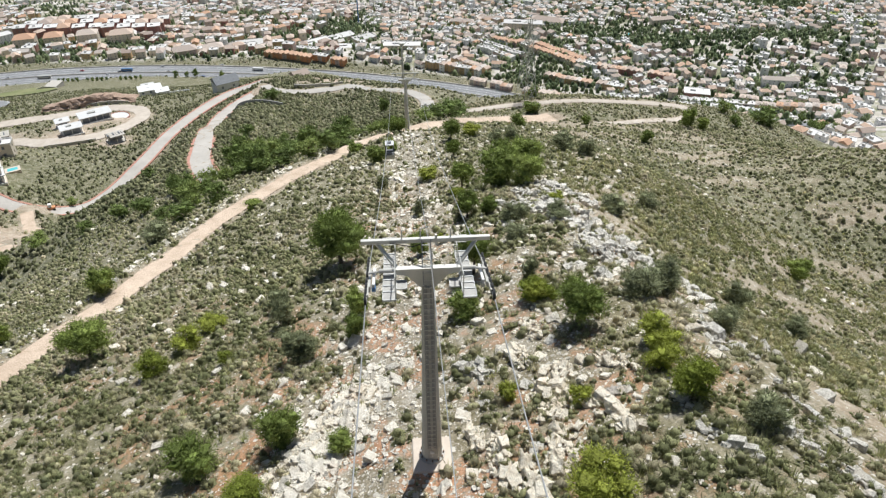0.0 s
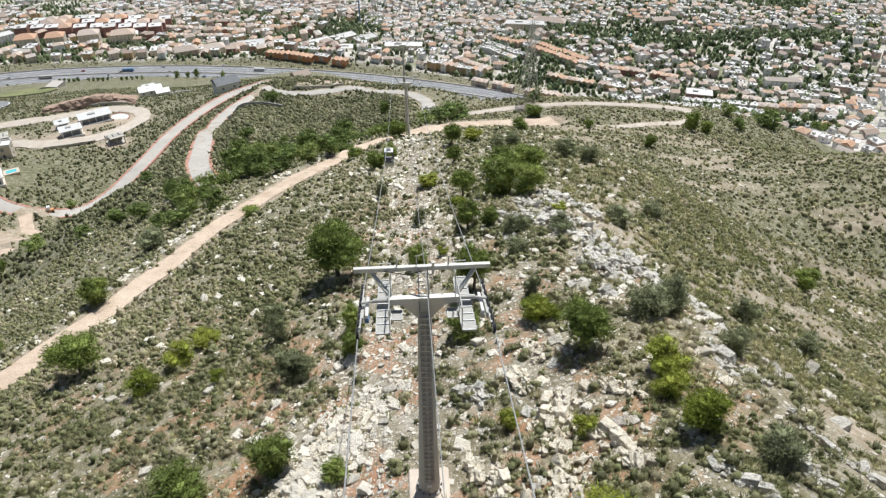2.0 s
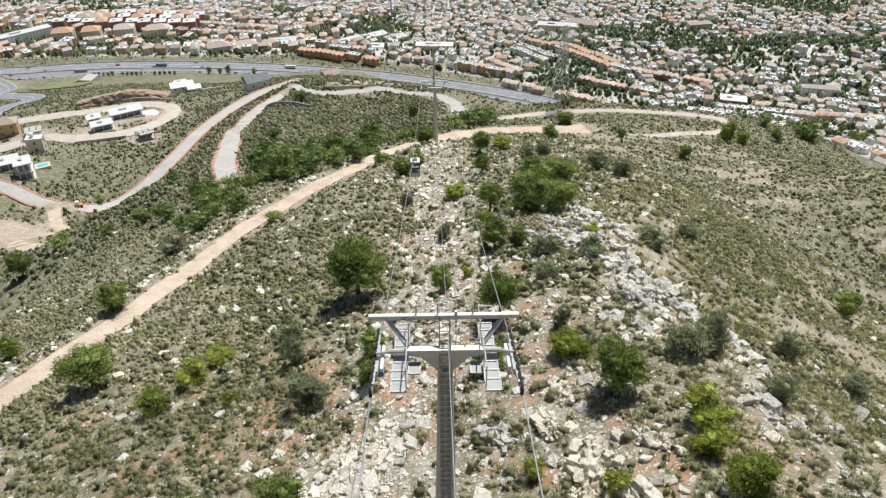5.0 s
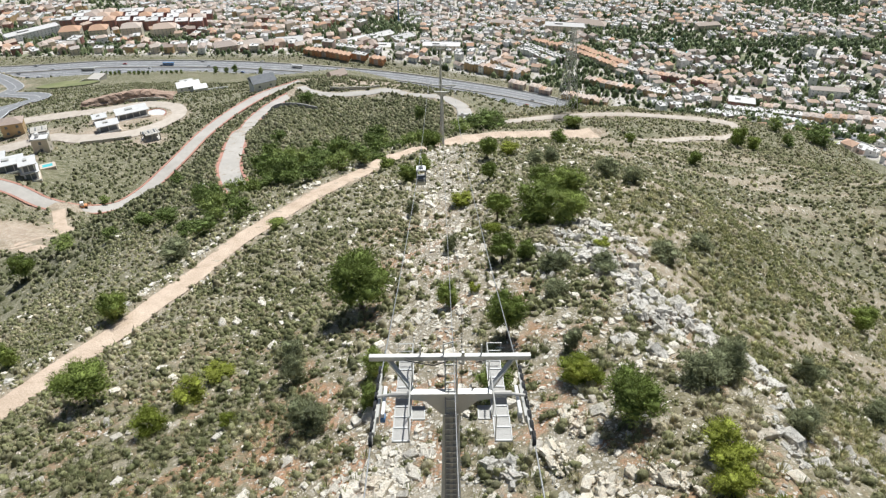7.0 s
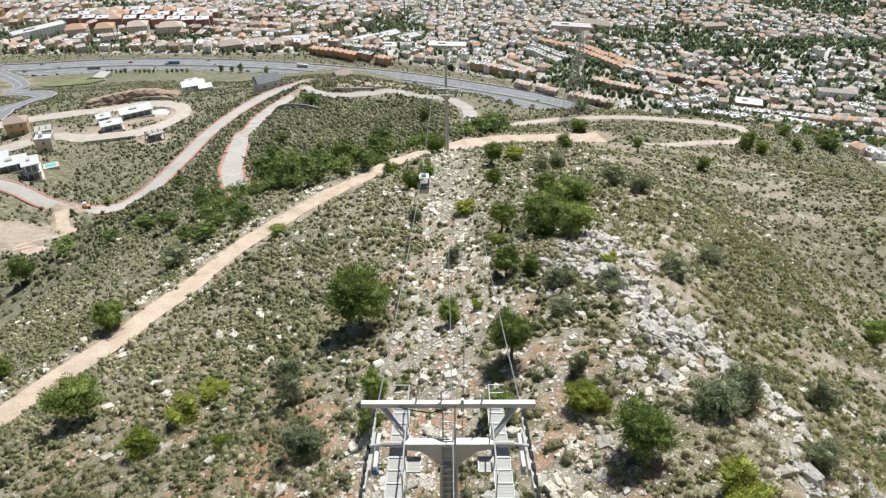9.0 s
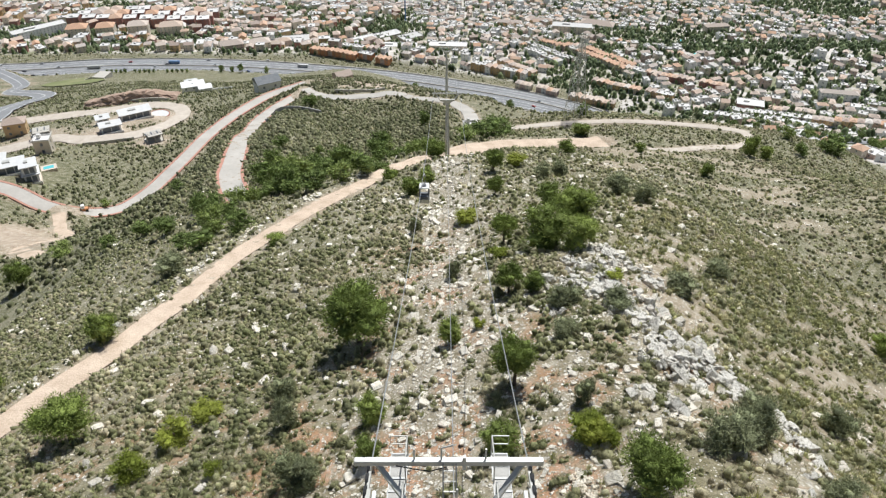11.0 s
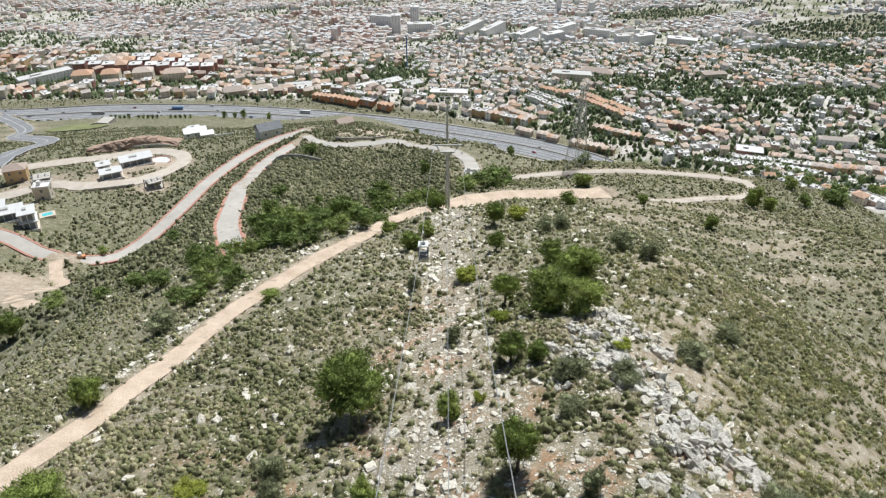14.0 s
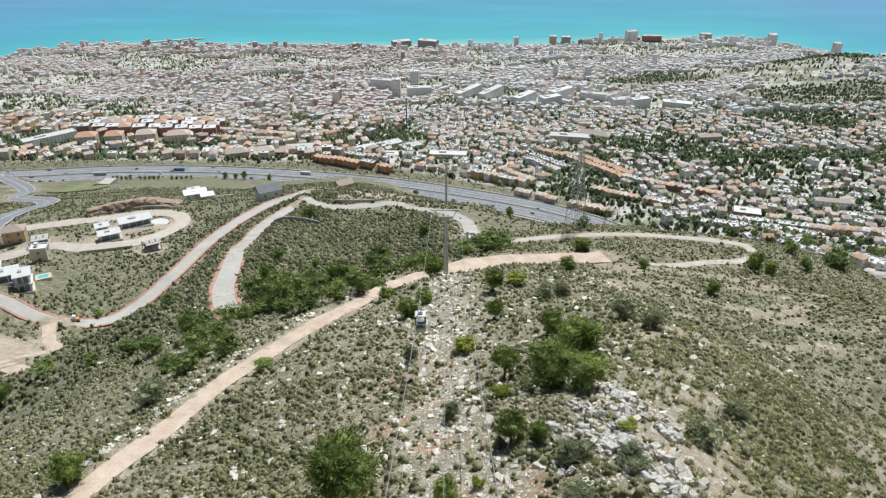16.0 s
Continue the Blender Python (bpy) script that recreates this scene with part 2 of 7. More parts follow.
# ---- mesh helpers ----
def mesh_of(name, V, faces, mats, idx=None, smooth=False, attrs=None):
    """A mesh from vertices and faces: an array of triangles or quads, or a list."""
    me = bpy.data.meshes.new(name)
    V = np.asarray(V, np.float32).reshape(-1, 3)
    if isinstance(faces, np.ndarray):
        k = faces.shape[1]
        me.vertices.add(len(V))
        me.vertices.foreach_set("co", V.ravel())
        me.loops.add(faces.size)
        me.loops.foreach_set("vertex_index", faces.astype(np.int32).ravel())
        me.polygons.add(len(faces))
        me.polygons.foreach_set("loop_start", np.arange(0, faces.size, k, dtype=np.int32))
        me.update(calc_edges=True)
    else:
        me.from_pydata(V.tolist(), [], faces)
    for m in mats:
        me.materials.append(m)
    if idx is not None:
        me.polygons.foreach_set("material_index", np.asarray(idx, np.int32))
    me.polygons.foreach_set("use_smooth", np.full(len(me.polygons), smooth, bool))
    for key, vals in (attrs or {}).items():
        a = me.attributes.new(key, "FLOAT", "POINT")
        a.data.foreach_set("value", np.asarray(vals, np.float32))
    me.update()
    return me


def part(name, bm, material, parent, label=""):
    """A bmesh or mesh as one object under a thing or part."""
    if isinstance(bm, bmesh.types.BMesh):
        me = bpy.data.meshes.new(name)
        bm.to_mesh(me)
        bm.free()
        me.materials.append(material)
    else:
        me = bm
    ob = new(name, me)
    ob.parent = parent
    if label:
        tagged(ob, label)
    return ob


def thing(name, m, label, category, group="", data=None, kind=""):
    ob = new(name, data)
    ob.matrix_world = m
    return tagged(ob, label, category, group, kind)


def beam(bm, a, b, w, h=None, up=(0, 0, 1), bevel=0.0):
    """A square bar from a to b, w across and h along up."""
    a, b = Vector(a), Vector(b)
    d = b - a
    h = h or w
    z = d.normalized()
    u = Vector(up)
    x = u.cross(z)
    if x.length < 1e-4:
        x = Vector((1, 0, 0))
    x.normalize()
    y = z.cross(x)
    r = bmesh.ops.create_cube(bm, size=1.0)
    mm = Matrix((x * w, y * h, z * d.length)).transposed().to_4x4()
    bmesh.ops.transform(bm, matrix=Matrix.Translation((a + b) / 2) @ mm, verts=r["verts"])
    if bevel:
        es = {e for v in r["verts"] for e in v.link_edges}
        bmesh.ops.bevel(bm, geom=list(es), offset=bevel, segments=1, affect="EDGES")
    return bm


def tube(bm, pts, r, seg=8, r2=None):
    """A round bar along pts, with r at its start and r2 at its end."""
    pts = [Vector(p) for p in pts]
    rings, r2 = [], r if r2 is None else r2
    for i, p in enumerate(pts):
        d = (pts[min(i + 1, len(pts) - 1)] - pts[max(i - 1, 0)]).normalized()
        x = d.cross(Vector((0, 0, 1)))
        x = x.normalized() if x.length > 1e-3 else Vector((1, 0, 0))
        y = d.cross(x)
        rad = r + (r2 - r) * i / max(len(pts) - 1, 1)
        rings.append([bm.verts.new(p + (x * math.cos(t) + y * math.sin(t)) * rad) for t in (2 * math.pi * k / seg for k in range(seg))])
    for a, b in zip(rings, rings[1:]):
        for k in range(seg):
            bm.faces.new((a[k], a[(k + 1) % seg], b[(k + 1) % seg], b[k]))
    bm.faces.new(rings[0][::-1])
    bm.faces.new(rings[-1])
    return bm


def B():
    return bmesh.new()


# ---- the lie of the land ----
NET_X = np.array([-640, -420, -260, -160, -100, -55, -25, 0, 14, 32, 65, 120, 220, 340.0])
NET = {
    -60: (-129.3, -119.3, -77.5, -40.8, -17.9, -1.6, 9.4, 17.8, 17.2, 12.9, 0, -26.9, -82.7, -122.7),
    0: (-140.1, -130.1, -99.8, -60.1, -35.5, -17.1, -7.2, 0, 3.6, -4.7, -26, -50.3, -90, -130),
    30: (-146.7, -136.7, -108.1, -70.4, -45.8, -28, -16.5, -8.1, -6.1, -15.3, -36.2, -62.1, -92.4, -132.3),
    62: (-152.7, -142.7, -116.3, -80.7, -57.6, -37.9, -26.8, -22.3, -18.5, -21.5, -42, -62, -95.3, -135.3),
    100: (-157, -147, -124.7, -90.9, -74.9, -49.4, -39.9, -33.9, -33.7, -35.2, -44.1, -48.2, -103.4, -143.4),
    140: (-158.8, -148.8, -127.1, -94, -81.1, -58.7, -56.7, -53.5, -51.1, -51.7, -54.1, -69.5, -115.2, -155.2),
    190: (-159.9, -150, -131.2, -97.3, -107.7, -72.2, -73.7, -69.9, -71.4, -69.1, -70.3, -82, -134.4, -174.5),
    250: (-167.4, -157.4, -136.9, -114.6, -113.1, -93, -91.9, -89.8, -91.6, -100.1, -117.5, -133.3, -158.8, -171),
    330: (-177, -167, -143.4, -134.3, -129.3, -120, -122.4, -127.2, -132.5, -139.5, -156.4, -167.9, -180.2, -192.6),
    420: (-201.6, -191.9, -173.2, -168, -162.9, -161.3, -167.1, -171.9, -169.9, -174.4, -194.5, -205.5, -214, -217),
    520: (-238.5, -224.2, -209.8, -206.2, -200.8, -204.9, -214.1, -223.5, -226.1, -230.4, -238.8, -246.3, -252.1, -254.8),
    651: (-279.9, -268.2, -260.4, -262.2, -254.4, -260.5, -271.4, -280.7, -283.1, -285.2, -288.1, -290.9, -293.4, -294),
    846: (-306.3, -306.8, -305.9, -304.7, -304.8, -305.8, -306.5, -306.6, -306.4, -306.6, -307.1, -307.7, -308.2, -308.5),
}
NET_Y = np.array(sorted(NET), float)
NET_Z = np.array([NET[k] for k in sorted(NET)])
SEA = -613.0
COAST_X = np.array([-4500, -2200, -1461, -1368, -1289, -1161, -771, -177, -11, 322, 636, 943, 1125, 1249, 1335, 1406, 1900, 4500.0])
COAST_Y = np.array([900, 1700, 2441, 2507, 2591, 2639, 2641, 2643, 2660, 2678, 2747, 2748, 2714, 2601, 2495, 2384, 1900, 1000.0])


def spline_weights(S, v):
    v = np.clip(v, S[0], S[-1])
    n = len(S)
    i = np.clip(np.searchsorted(S, v) - 1, 0, n - 2)
    h = S[i + 1] - S[i]
    s = (v - S[i]) / h
    W = np.zeros((len(v), n))
    k = np.arange(len(v))
    W[k, i] += 2 * s**3 - 3 * s**2 + 1
    W[k, i + 1] += 3 * s**2 - 2 * s**3
    for j, co in ((i, s**3 - 2 * s**2 + s), (i + 1, s**3 - s**2)):
        lo, hi = np.maximum(j - 1, 0), np.minimum(j + 1, n - 1)
        W[k, hi] += co * h / (S[hi] - S[lo])
        W[k, lo] -= co * h / (S[hi] - S[lo])
    return W


def vnoise(x, y, size, seed=0, octaves=3):
    """Smooth value noise, about -1 to 1."""
    out, amp, tot = 0.0, 1.0, 0.0
    for o in range(octaves):
        u, v = x / size + 17.3 * o + seed * 3.7, y / size - 9.1 * o + seed * 5.3
        iu, iv = np.floor(u).astype(np.int64), np.floor(v).astype(np.int64)
        fu, fv = u - iu, v - iv
        fu, fv = fu * fu * (3 - 2 * fu), fv * fv * (3 - 2 * fv)

        def h(a, b):
            q = (a * 374761393 + b * 668265263 + seed * 69069 + o * 7919) & 0x7FFFFFFF
            q = ((q ^ (q >> 13)) * 1274126177) & 0x7FFFFFFF
            return ((q ^ (q >> 16)) & 0xFFFF) / 32767.5 - 1
        out = out + amp * ((h(iu, iv) * (1 - fu) + h(iu + 1, iv) * fu) * (1 - fv) + (h(iu, iv + 1) * (1 - fu) + h(iu + 1, iv + 1) * fu) * fv)
        tot += amp
        amp *= 0.5
        size /= 2.1
    return out / tot


def land(x, y):
    """Height of the land without roads or small relief."""
    x, y = np.atleast_1d(np.asarray(x, float)), np.atleast_1d(np.asarray(y, float))
    z = np.einsum("ij,ij->i", spline_weights(NET_Y, y) @ NET_Z, spline_weights(NET_X, x))
    cy = np.interp(x, COAST_X, COAST_Y)
    s = np.clip((y - 846) / np.maximum(cy - 846, 80), 0, 1)
    far = -309.8 + (SEA + 2.5 + 309.8) * s**0.92
    far += 50 * np.exp(-(((x - 960) / 255) ** 2 + ((y - 1686) / 195) ** 2)) * (s > 0)
    far += 13 * vnoise(x, y, 240, 5, 2) * np.clip(s * 6, 0, 1) * np.clip((1 - s) * 6, 0, 1)
    z = np.where(y > 846, far, z)
    return np.where(y > cy, SEA - 6, z)


def curve(pts, step=2.0):
    """A smooth line through points of the plan."""
    P = np.array(pts, float)
    Q = np.vstack([2 * P[0] - P[1], P, 2 * P[-1] - P[-2]])
    out = []
    for i in range(1, len(Q) - 2):
        n = max(2, int(np.linalg.norm(Q[i + 1] - Q[i]) / step))
        for k in range(n):
            t = k / n
            out.append(0.5 * (2 * Q[i] + (Q[i + 1] - Q[i - 1]) * t + (2 * Q[i - 1] - 5 * Q[i] + 4 * Q[i + 1] - Q[i + 2]) * t * t + (3 * Q[i] - Q[i - 1] - 3 * Q[i + 1] + Q[i + 2]) * t**3))
    return np.vstack([out, P[-1]])


# name: points, width, fade of the cutting, level or None
WAYS = {
    "track": ([(-52, 18), (-44.5, 31), (-40.9, 38.1), (-36.8, 45.5), (-34.3, 52.2), (-32.2, 57), (-28.9, 68.1), (-25.6, 76.2), (-20.3, 87.5), (-14.4, 98.3), (-9.5, 109), (-3.2, 116), (4.7, 126.1), (17.2, 133.2), (28, 137)], 2.7, 3.4, None),
    "junction": ([(-9, 110), (-2, 117.2), (5.5, 126.3), (17.2, 133.0), (28, 137), (36, 140)], 5.6, 4.0, None),
    "loop": ([(13.6, 168.9), (31.8, 169.9), (46.8, 169.6), (60, 168.5), (71, 167.5), (78, 164), (77, 157), (71, 150), (59, 142), (50, 137), (42, 136)], 2.2, 4.0, None),
    "lower_road": ([(-200, 212), (-170, 206), (-146.9, 199.5), (-133, 194), (-121.9, 194.5), (-112.3, 201), (-107.2, 213), (-103.8, 226), (-100.3, 243), (-98, 265), (-93, 290), (-84, 318), (-70, 338)], 5.2, 8.0, None),
    "upper_road": ([(-40, 112), (-43.5, 117.6), (-48.7, 132.6), (-53, 152.9), (-60, 185), (-66, 215), (-70, 240), (-68, 262), (-60, 285)], 4.8, 6.0, None),
    "white_road": ([(-60, 285), (-46, 258), (-30.6, 256), (-20, 256), (-9.8, 236), (0, 222), (6.3, 206), (7.5, 190), (7.1, 176)], 4.2, 5.0, None),
    "highway": ([(-1350, 726), (-780, 741), (-489, 756), (-370, 770), (-244, 768), (-117, 748), (-6, 717), (117, 661), (192, 578), (205, 470), (212, 330), (214, 190)], 40.0, 34.0, -298.0),
    "slip_road": ([(-476, 735), (-440, 700), (-405, 656), (-386, 606), (-345, 555), (-300, 500), (-268, 450), (-250, 394), (-233, 343), (-226, 318)], 15.0, 14.0, None),
    "site_road": ([(-222, 308), (-196, 318), (-169, 324), (-149, 330), (-132, 322), (-122, 304), (-124, 285), (-135, 270), (-152, 267), (-168, 273), (-186, 268), (-204, 262)], 7.0, 7.0, None),
    "hill_path": ([(1050, 1446), (900, 1434), (810, 1484), (716, 1552), (660, 1506), (678, 1401), (750, 1364), (840, 1341), (960, 1364)], 6.0, 8.0, None),
    "hill_lane": ([(450, 1521), (540, 1476), (645, 1446), (750, 1484), (870, 1566)], 5.0, 8.0, None),
    "site_track": ([(-126, 190), (-120, 178), (-112, 166), (-116, 150), (-104, 140)], 4.0, 5.0, None),
}
WAY_LINES = {}
for key, (pts, width, fade, level) in WAYS.items():
    line = curve(pts, 2.0 if width < 20 else 10.0)
    h = land(line[:, 0], line[:, 1]) if level is None else np.full(len(line), level)
    ker = np.ones(9) / 9
    for _ in range(2):
        h = np.convolve(np.pad(h, 4, mode="edge"), ker, "valid")
    WAY_LINES[key] = (line, h)


def carve(x, y, z):
    """Cuts the roads and the track into the land. Returns height and the nearness of the way's bed."""
    bed = np.zeros(len(x))
    for key, (pts, width, fade, level) in WAYS.items():
        line, h = WAY_LINES[key]
        lo, hi = line.min(0) - width - fade, line.max(0) + width + fade
        sel = np.where((x > lo[0]) & (x < hi[0]) & (y > lo[1]) & (y < hi[1]))[0]
        for chunk in np.array_split(sel, max(1, len(sel) // 8000)):
            if not len(chunk):
                continue
            d = np.hypot(x[chunk, None] - line[None, :, 0], y[chunk, None] - line[None, :, 1])
            k = d.argmin(1)
            d = d[np.arange(len(chunk)), k]
            f = np.clip((d - width / 2 - (1.2 if width < 30 else 9.0)) / fade, 0, 1)
            f = f * f * (3 - 2 * f)
            z[chunk] = (h[k] - (0.09 if width < 5 else 0.3)) * (1 - f) + z[chunk] * f
            bed[chunk] = np.maximum(bed[chunk], 1 - np.clip((d - width / 2) / 1.5, 0, 1))
    return z, bed


def crest_x(y):
    """The line of the rocky crest."""
    return np.where(y < 33, 19.3 - 0.2 * y, 12.7 + 0.16 * (y - 33))


def relief(x, y):
    near = np.clip(1.25 - np.hypot(x, y - 40) / 190, 0, 1)
    slope = np.clip((600 - y) / 80, 0, 1)
    r = 0.42 * vnoise(x, y, 5.5, 1, 3) * near + 1.3 * vnoise(x, y, 26, 2, 2) * slope * np.clip(np.hypot(x, y) / 40, 0.2, 1)
    crest = np.exp(-((x - crest_x(y)) / 3.4) ** 2) * np.clip(1 - np.abs(y - 20) / 34, 0, 1)
    return r + crest * (0.8 * vnoise(x, y, 2.4, 8, 2) + 0.35)


def height(x, y):
    x, y = np.atleast_1d(np.asarray(x, float)), np.atleast_1d(np.asarray(y, float))
    z, bed = carve(x, y, land(x, y) + relief(x, y))
    pad = np.clip((np.hypot(x, y) - 1.3) / 2.5, 0, 1)
    return z * pad + (1 - pad) * 0.0


def ground_z(x, y):
    return float(height(x, y)[0])


def stretch(a, b, step, grow, limit):
    out, v, s = [], a, step
    while (v < limit) if limit > a else (v > limit):
        s *= grow
        v += s if limit > a else -s
        out.append(v)
    return out


GX = np.array(stretch(-200, 0, 3.0, 1.07, -4800)[::-1] + list(np.arange(-200, -60, 3.2)) + list(np.arange(-60, 76, 1.0)) + list(np.arange(78, 150, 3.0)) + stretch(150, 0, 3.0, 1.07, 4800))
GY = np.array([-900, -600, -400, -250, -160] + list(np.arange(-120, -30, 6.0)) + list(np.arange(-30, 172, 1.0)) + list(np.arange(174, 300, 3.0)) + list(np.arange(303, 800, 4.5)) + stretch(800, 0, 5.0, 1.055, 4900))
XX, YY = np.meshgrid(GX, GY)
gx, gy = XX.ravel(), YY.ravel()
gz = height(gx, gy)
_, bed = carve(gx, gy, gz.copy())
nx, ny = len(GX), len(GY)
corner = (np.arange(ny - 1)[:, None] * nx + np.arange(nx - 1)[None, :]).ravel()
quads = np.stack([corner, corner + 1, corner + nx + 1, corner + nx], 1)


def stony_at(x, y):
    low = np.clip((26 - y) / 14, 0, 1)
    lane = np.exp(-((x + 0.5 + 2.4 * low - 0.01 * y) / (4.4 + 2.2 * low + 1.5 * vnoise(x, y, 9, 11, 2))) ** 2) * np.clip((125 - y) / 25, 0, 1) * np.clip((y + 40) / 20, 0, 1)
    crest = 0.75 * np.exp(-((x - crest_x(y)) / 4.0) ** 2) * np.clip((62 - y) / 25, 0, 1) * np.clip((y - 2) / 10, 0.25, 1)
    crest = np.maximum(crest, 0.8 * np.exp(-(((x - 7) / 3.5) ** 2 + ((y - 12) / 14) ** 2)))
    return np.clip(np.maximum(lane, crest) + 0.25 * vnoise(x, y, 6, 12, 2), 0, 1)


def gravel_at(x, y):
    """Gravel streaks that run down the eastern flank."""
    s = vnoise(x * 0.28 + y * 0.12, y - 0.25 * x, 4.2, 13, 3)
    return np.clip((s - 0.04) * 4, 0, 1) * np.clip((x - crest_x(y) + 1) / 6, 0, 1) * np.clip((165 - y) / 40, 0, 1)


def hills_at(x, y):
    """Open green hills between the houses."""
    return np.exp(-(((x - 780) / 225) ** 2 + ((y - 1400) / 120) ** 2) ** 2) + np.exp(-(((x - 495) / 165) ** 2 + ((y - 1686) / 82) ** 2)) * 0.9 + 0.9 * np.exp(-(((x - 960) / 180) ** 2 + ((y - 1776) / 105) ** 2))


def town_at(x, y):
    return np.clip(1 - 1.3 * (y > 1050) * hills_at(x, y), 0, 1) * np.clip((y - np.interp(x, [-1350, -450, -120, 0, 120, 192, 236, 260, 420], [801, 808, 794, 756, 704, 610, 300, 230, 130])) / 12, 0, 1)


town = town_at(gx, gy)
stony = stony_at(gx, gy) * (1 - town)
bare = np.zeros(len(gx))
for bx, by, br in ((-146, 296, 15), (-128, 300, 11), (-122, 264, 8), (-146, 275, 11), (-180, 278, 13), (-196, 250, 12), (-113, 158, 15), (-128, 166, 12), (-30, 300, 14), (2, 262, 9), (-70, 330, 12), (-165, 232, 10), (-46, 300, 12)):
    bare = np.maximum(bare, np.clip(1.5 - np.hypot(gx - bx, gy - by) / br + 0.35 * vnoise(gx, gy, 9, 21, 2), 0, 1))
bare = np.maximum(bare, 0.55 * gravel_at(gx, gy))
bare = np.maximum(bare, bed * 0.8) * (1 - town)
grass = np.clip(0.22 + 0.6 * np.clip((-45 - gx) / 15, 0, 1) * (gy > 60) + 0.35 * (gy > 180) + 0.6 * vnoise(gx, gy, 30, 31, 2) - stony + 0.2 * np.clip((gy - 60) / 60, 0, 1), 0, 1)
hump = np.exp(-(((gx + 28) / 30) ** 2 + ((gy - 175) / 45) ** 2) ** 2)
near_hill = np.clip((190 - gy) / 40, 0, 1) * np.clip((gx + 60) / 12, 0, 1)
flank = np.clip((gx - crest_x(gy) - 2) / 8, 0, 1)
grass = grass * (1 - 0.6 * near_hill) + near_hill * (0.25 + 0.4 * flank + 0.3 * np.clip((np.hypot(gx - 10, gy - 10) - 45) / 40, 0, 1))
grass = np.clip(grass + 0.3 * (gy > 95) * np.clip((-45 - gx) / 10, 0, 1) - stony, 0, 1)
grass = np.maximum(np.maximum(grass, hump), np.clip(1.6 * hills_at(gx, gy), 0, 1) * (gy > 1050))
red = np.clip(1.3 - np.hypot(gx + 9, gy - 4) / 34, 0, 1)
red = np.maximum(red, 0.8 * np.exp(-(((gx + 3) / 6) ** 2)) * np.clip((75 - gy) / 20, 0, 1) * (gy > 0))
red = np.maximum(red, 1.6 * np.exp(-((gx / 3.2) ** 2 + ((gy - 1) / 5.0) ** 2)))
for bx, by in ((-113, 158), (-128, 164), (-205, 262)):
    red = np.maximum(red, np.clip(1.4 - np.hypot(gx - bx, gy - by) / 14, 0, 1))
ground = new("ground", mesh_of("ground", np.stack([gx, gy, gz], 1), quads, [M_GROUND], smooth=True,
             attrs={"stony": stony, "town": town, "bare": bare, "grass": grass, "red": red}))
tagged(ground, "dry rocky hillside falling to a built-up coastal plain", "ground", kind="structure")

# the sea
sx = np.linspace(-4800, 4800, 120)
sy = np.array([450, 1000, 1500] + list(np.arange(1750, 2950, 20)) + list(np.arange(3000, 4900, 90)))
SX, SY = np.meshgrid(sx, sy)
off = SY - np.interp(SX, COAST_X, COAST_Y) + 40 * vnoise(SX, SY, 190, 41, 2)
c2 = (np.arange(len(sy) - 1)[:, None] * len(sx) + np.arange(len(sx) - 1)[None, :]).ravel()
sea = new("water", mesh_of("water", np.stack([SX.ravel(), SY.ravel(), np.full(SX.size, SEA)], 1), np.stack([c2, c2 + 1, c2 + len(sx) + 1, c2 + len(sx)], 1),
          [sea_material(0)], smooth=True, attrs={"depth": np.clip(off.ravel() / 1350, 0, 1)}))
tagged(sea, "turquoise sea, paler along the shore", "sea", kind="structure")


def ribbon(name, key, material, label, width=None, side=0.0, lift=0.0, jag=0.0, category="road", thick=0.0):
    """A strip along a way, side metres off its middle line."""
    line, h = WAY_LINES[key]
    w = width or WAYS[key][1]
    d = np.gradient(line, axis=0)
    d /= np.linalg.norm(d, axis=1)[:, None]
    nrm = np.stack([d[:, 1], -d[:, 0]], 1)
    cols = np.linspace(-0.5, 0.5, 5 if w > 2 else 3)
    edge = 1 + jag * vnoise(line[:, 0], line[:, 1], 4.0, 51, 2)
    V = []
    for c in cols:
        p = line + nrm * (side + c * w * edge)[:, None]
        V.append(np.column_stack([p, h + lift + (0.05 if abs(c) < 0.3 else 0.0) * (w > 2)]))
    k, n = len(cols), len(line)
    V = np.stack(V, 1).reshape(-1, 3)
    q = (np.arange(n - 1)[:, None] * k + np.arange(k - 1)[None, :]).ravel()
    Q = np.stack([q, q + 1, q + k + 1, q + k], 1)
    if thick:
        n0 = len(V)
        V = np.vstack([V, V - (0, 0, thick)])
        sidef = []
        for i in range(n - 1):
            a, b = i * k, (i + 1) * k
            sidef.append((a, b, b + n0, a + n0))
            a, b = a + k - 1, b + k - 1
            sidef.append((a, a + n0, b + n0, b))
        Q = np.vstack([Q, np.array(sidef)])
    ob = new(name, mesh_of(name, V, Q, [material], smooth=not thick))
    return tagged(ob, label, category, kind="structure")


ribbon("road", "track", M_TRACK, "ochre dirt track cut across the scrub slope", jag=0.16)
ribbon("road", "junction", M_TRACK, "wide pale dirt clearing below the second pylon", lift=0.05, jag=0.3)
ribbon("road", "loop", M_SITE, "pale dirt track looping round the hill brow", jag=0.16)
ribbon("road", "lower_road", M_PALE, "pale concrete estate road in a wide bend", lift=0.1)
ribbon("road", "upper_road", M_PALE, "pale concrete road climbing the hillside", lift=0.1)
ribbon("road", "white_road", M_PALE, "whitish concrete lane below the pylon", lift=0.1, jag=0.1)
ribbon("road", "highway", M_ASPH, "grey asphalt motorway with painted lanes", lift=0.4)
ribbon("road", "slip_road", M_ASPH, "grey asphalt slip road under the motorway", lift=0.4)
ribbon("road", "site_road", M_SITE, "beige unpaved road on the building plots", jag=0.2)
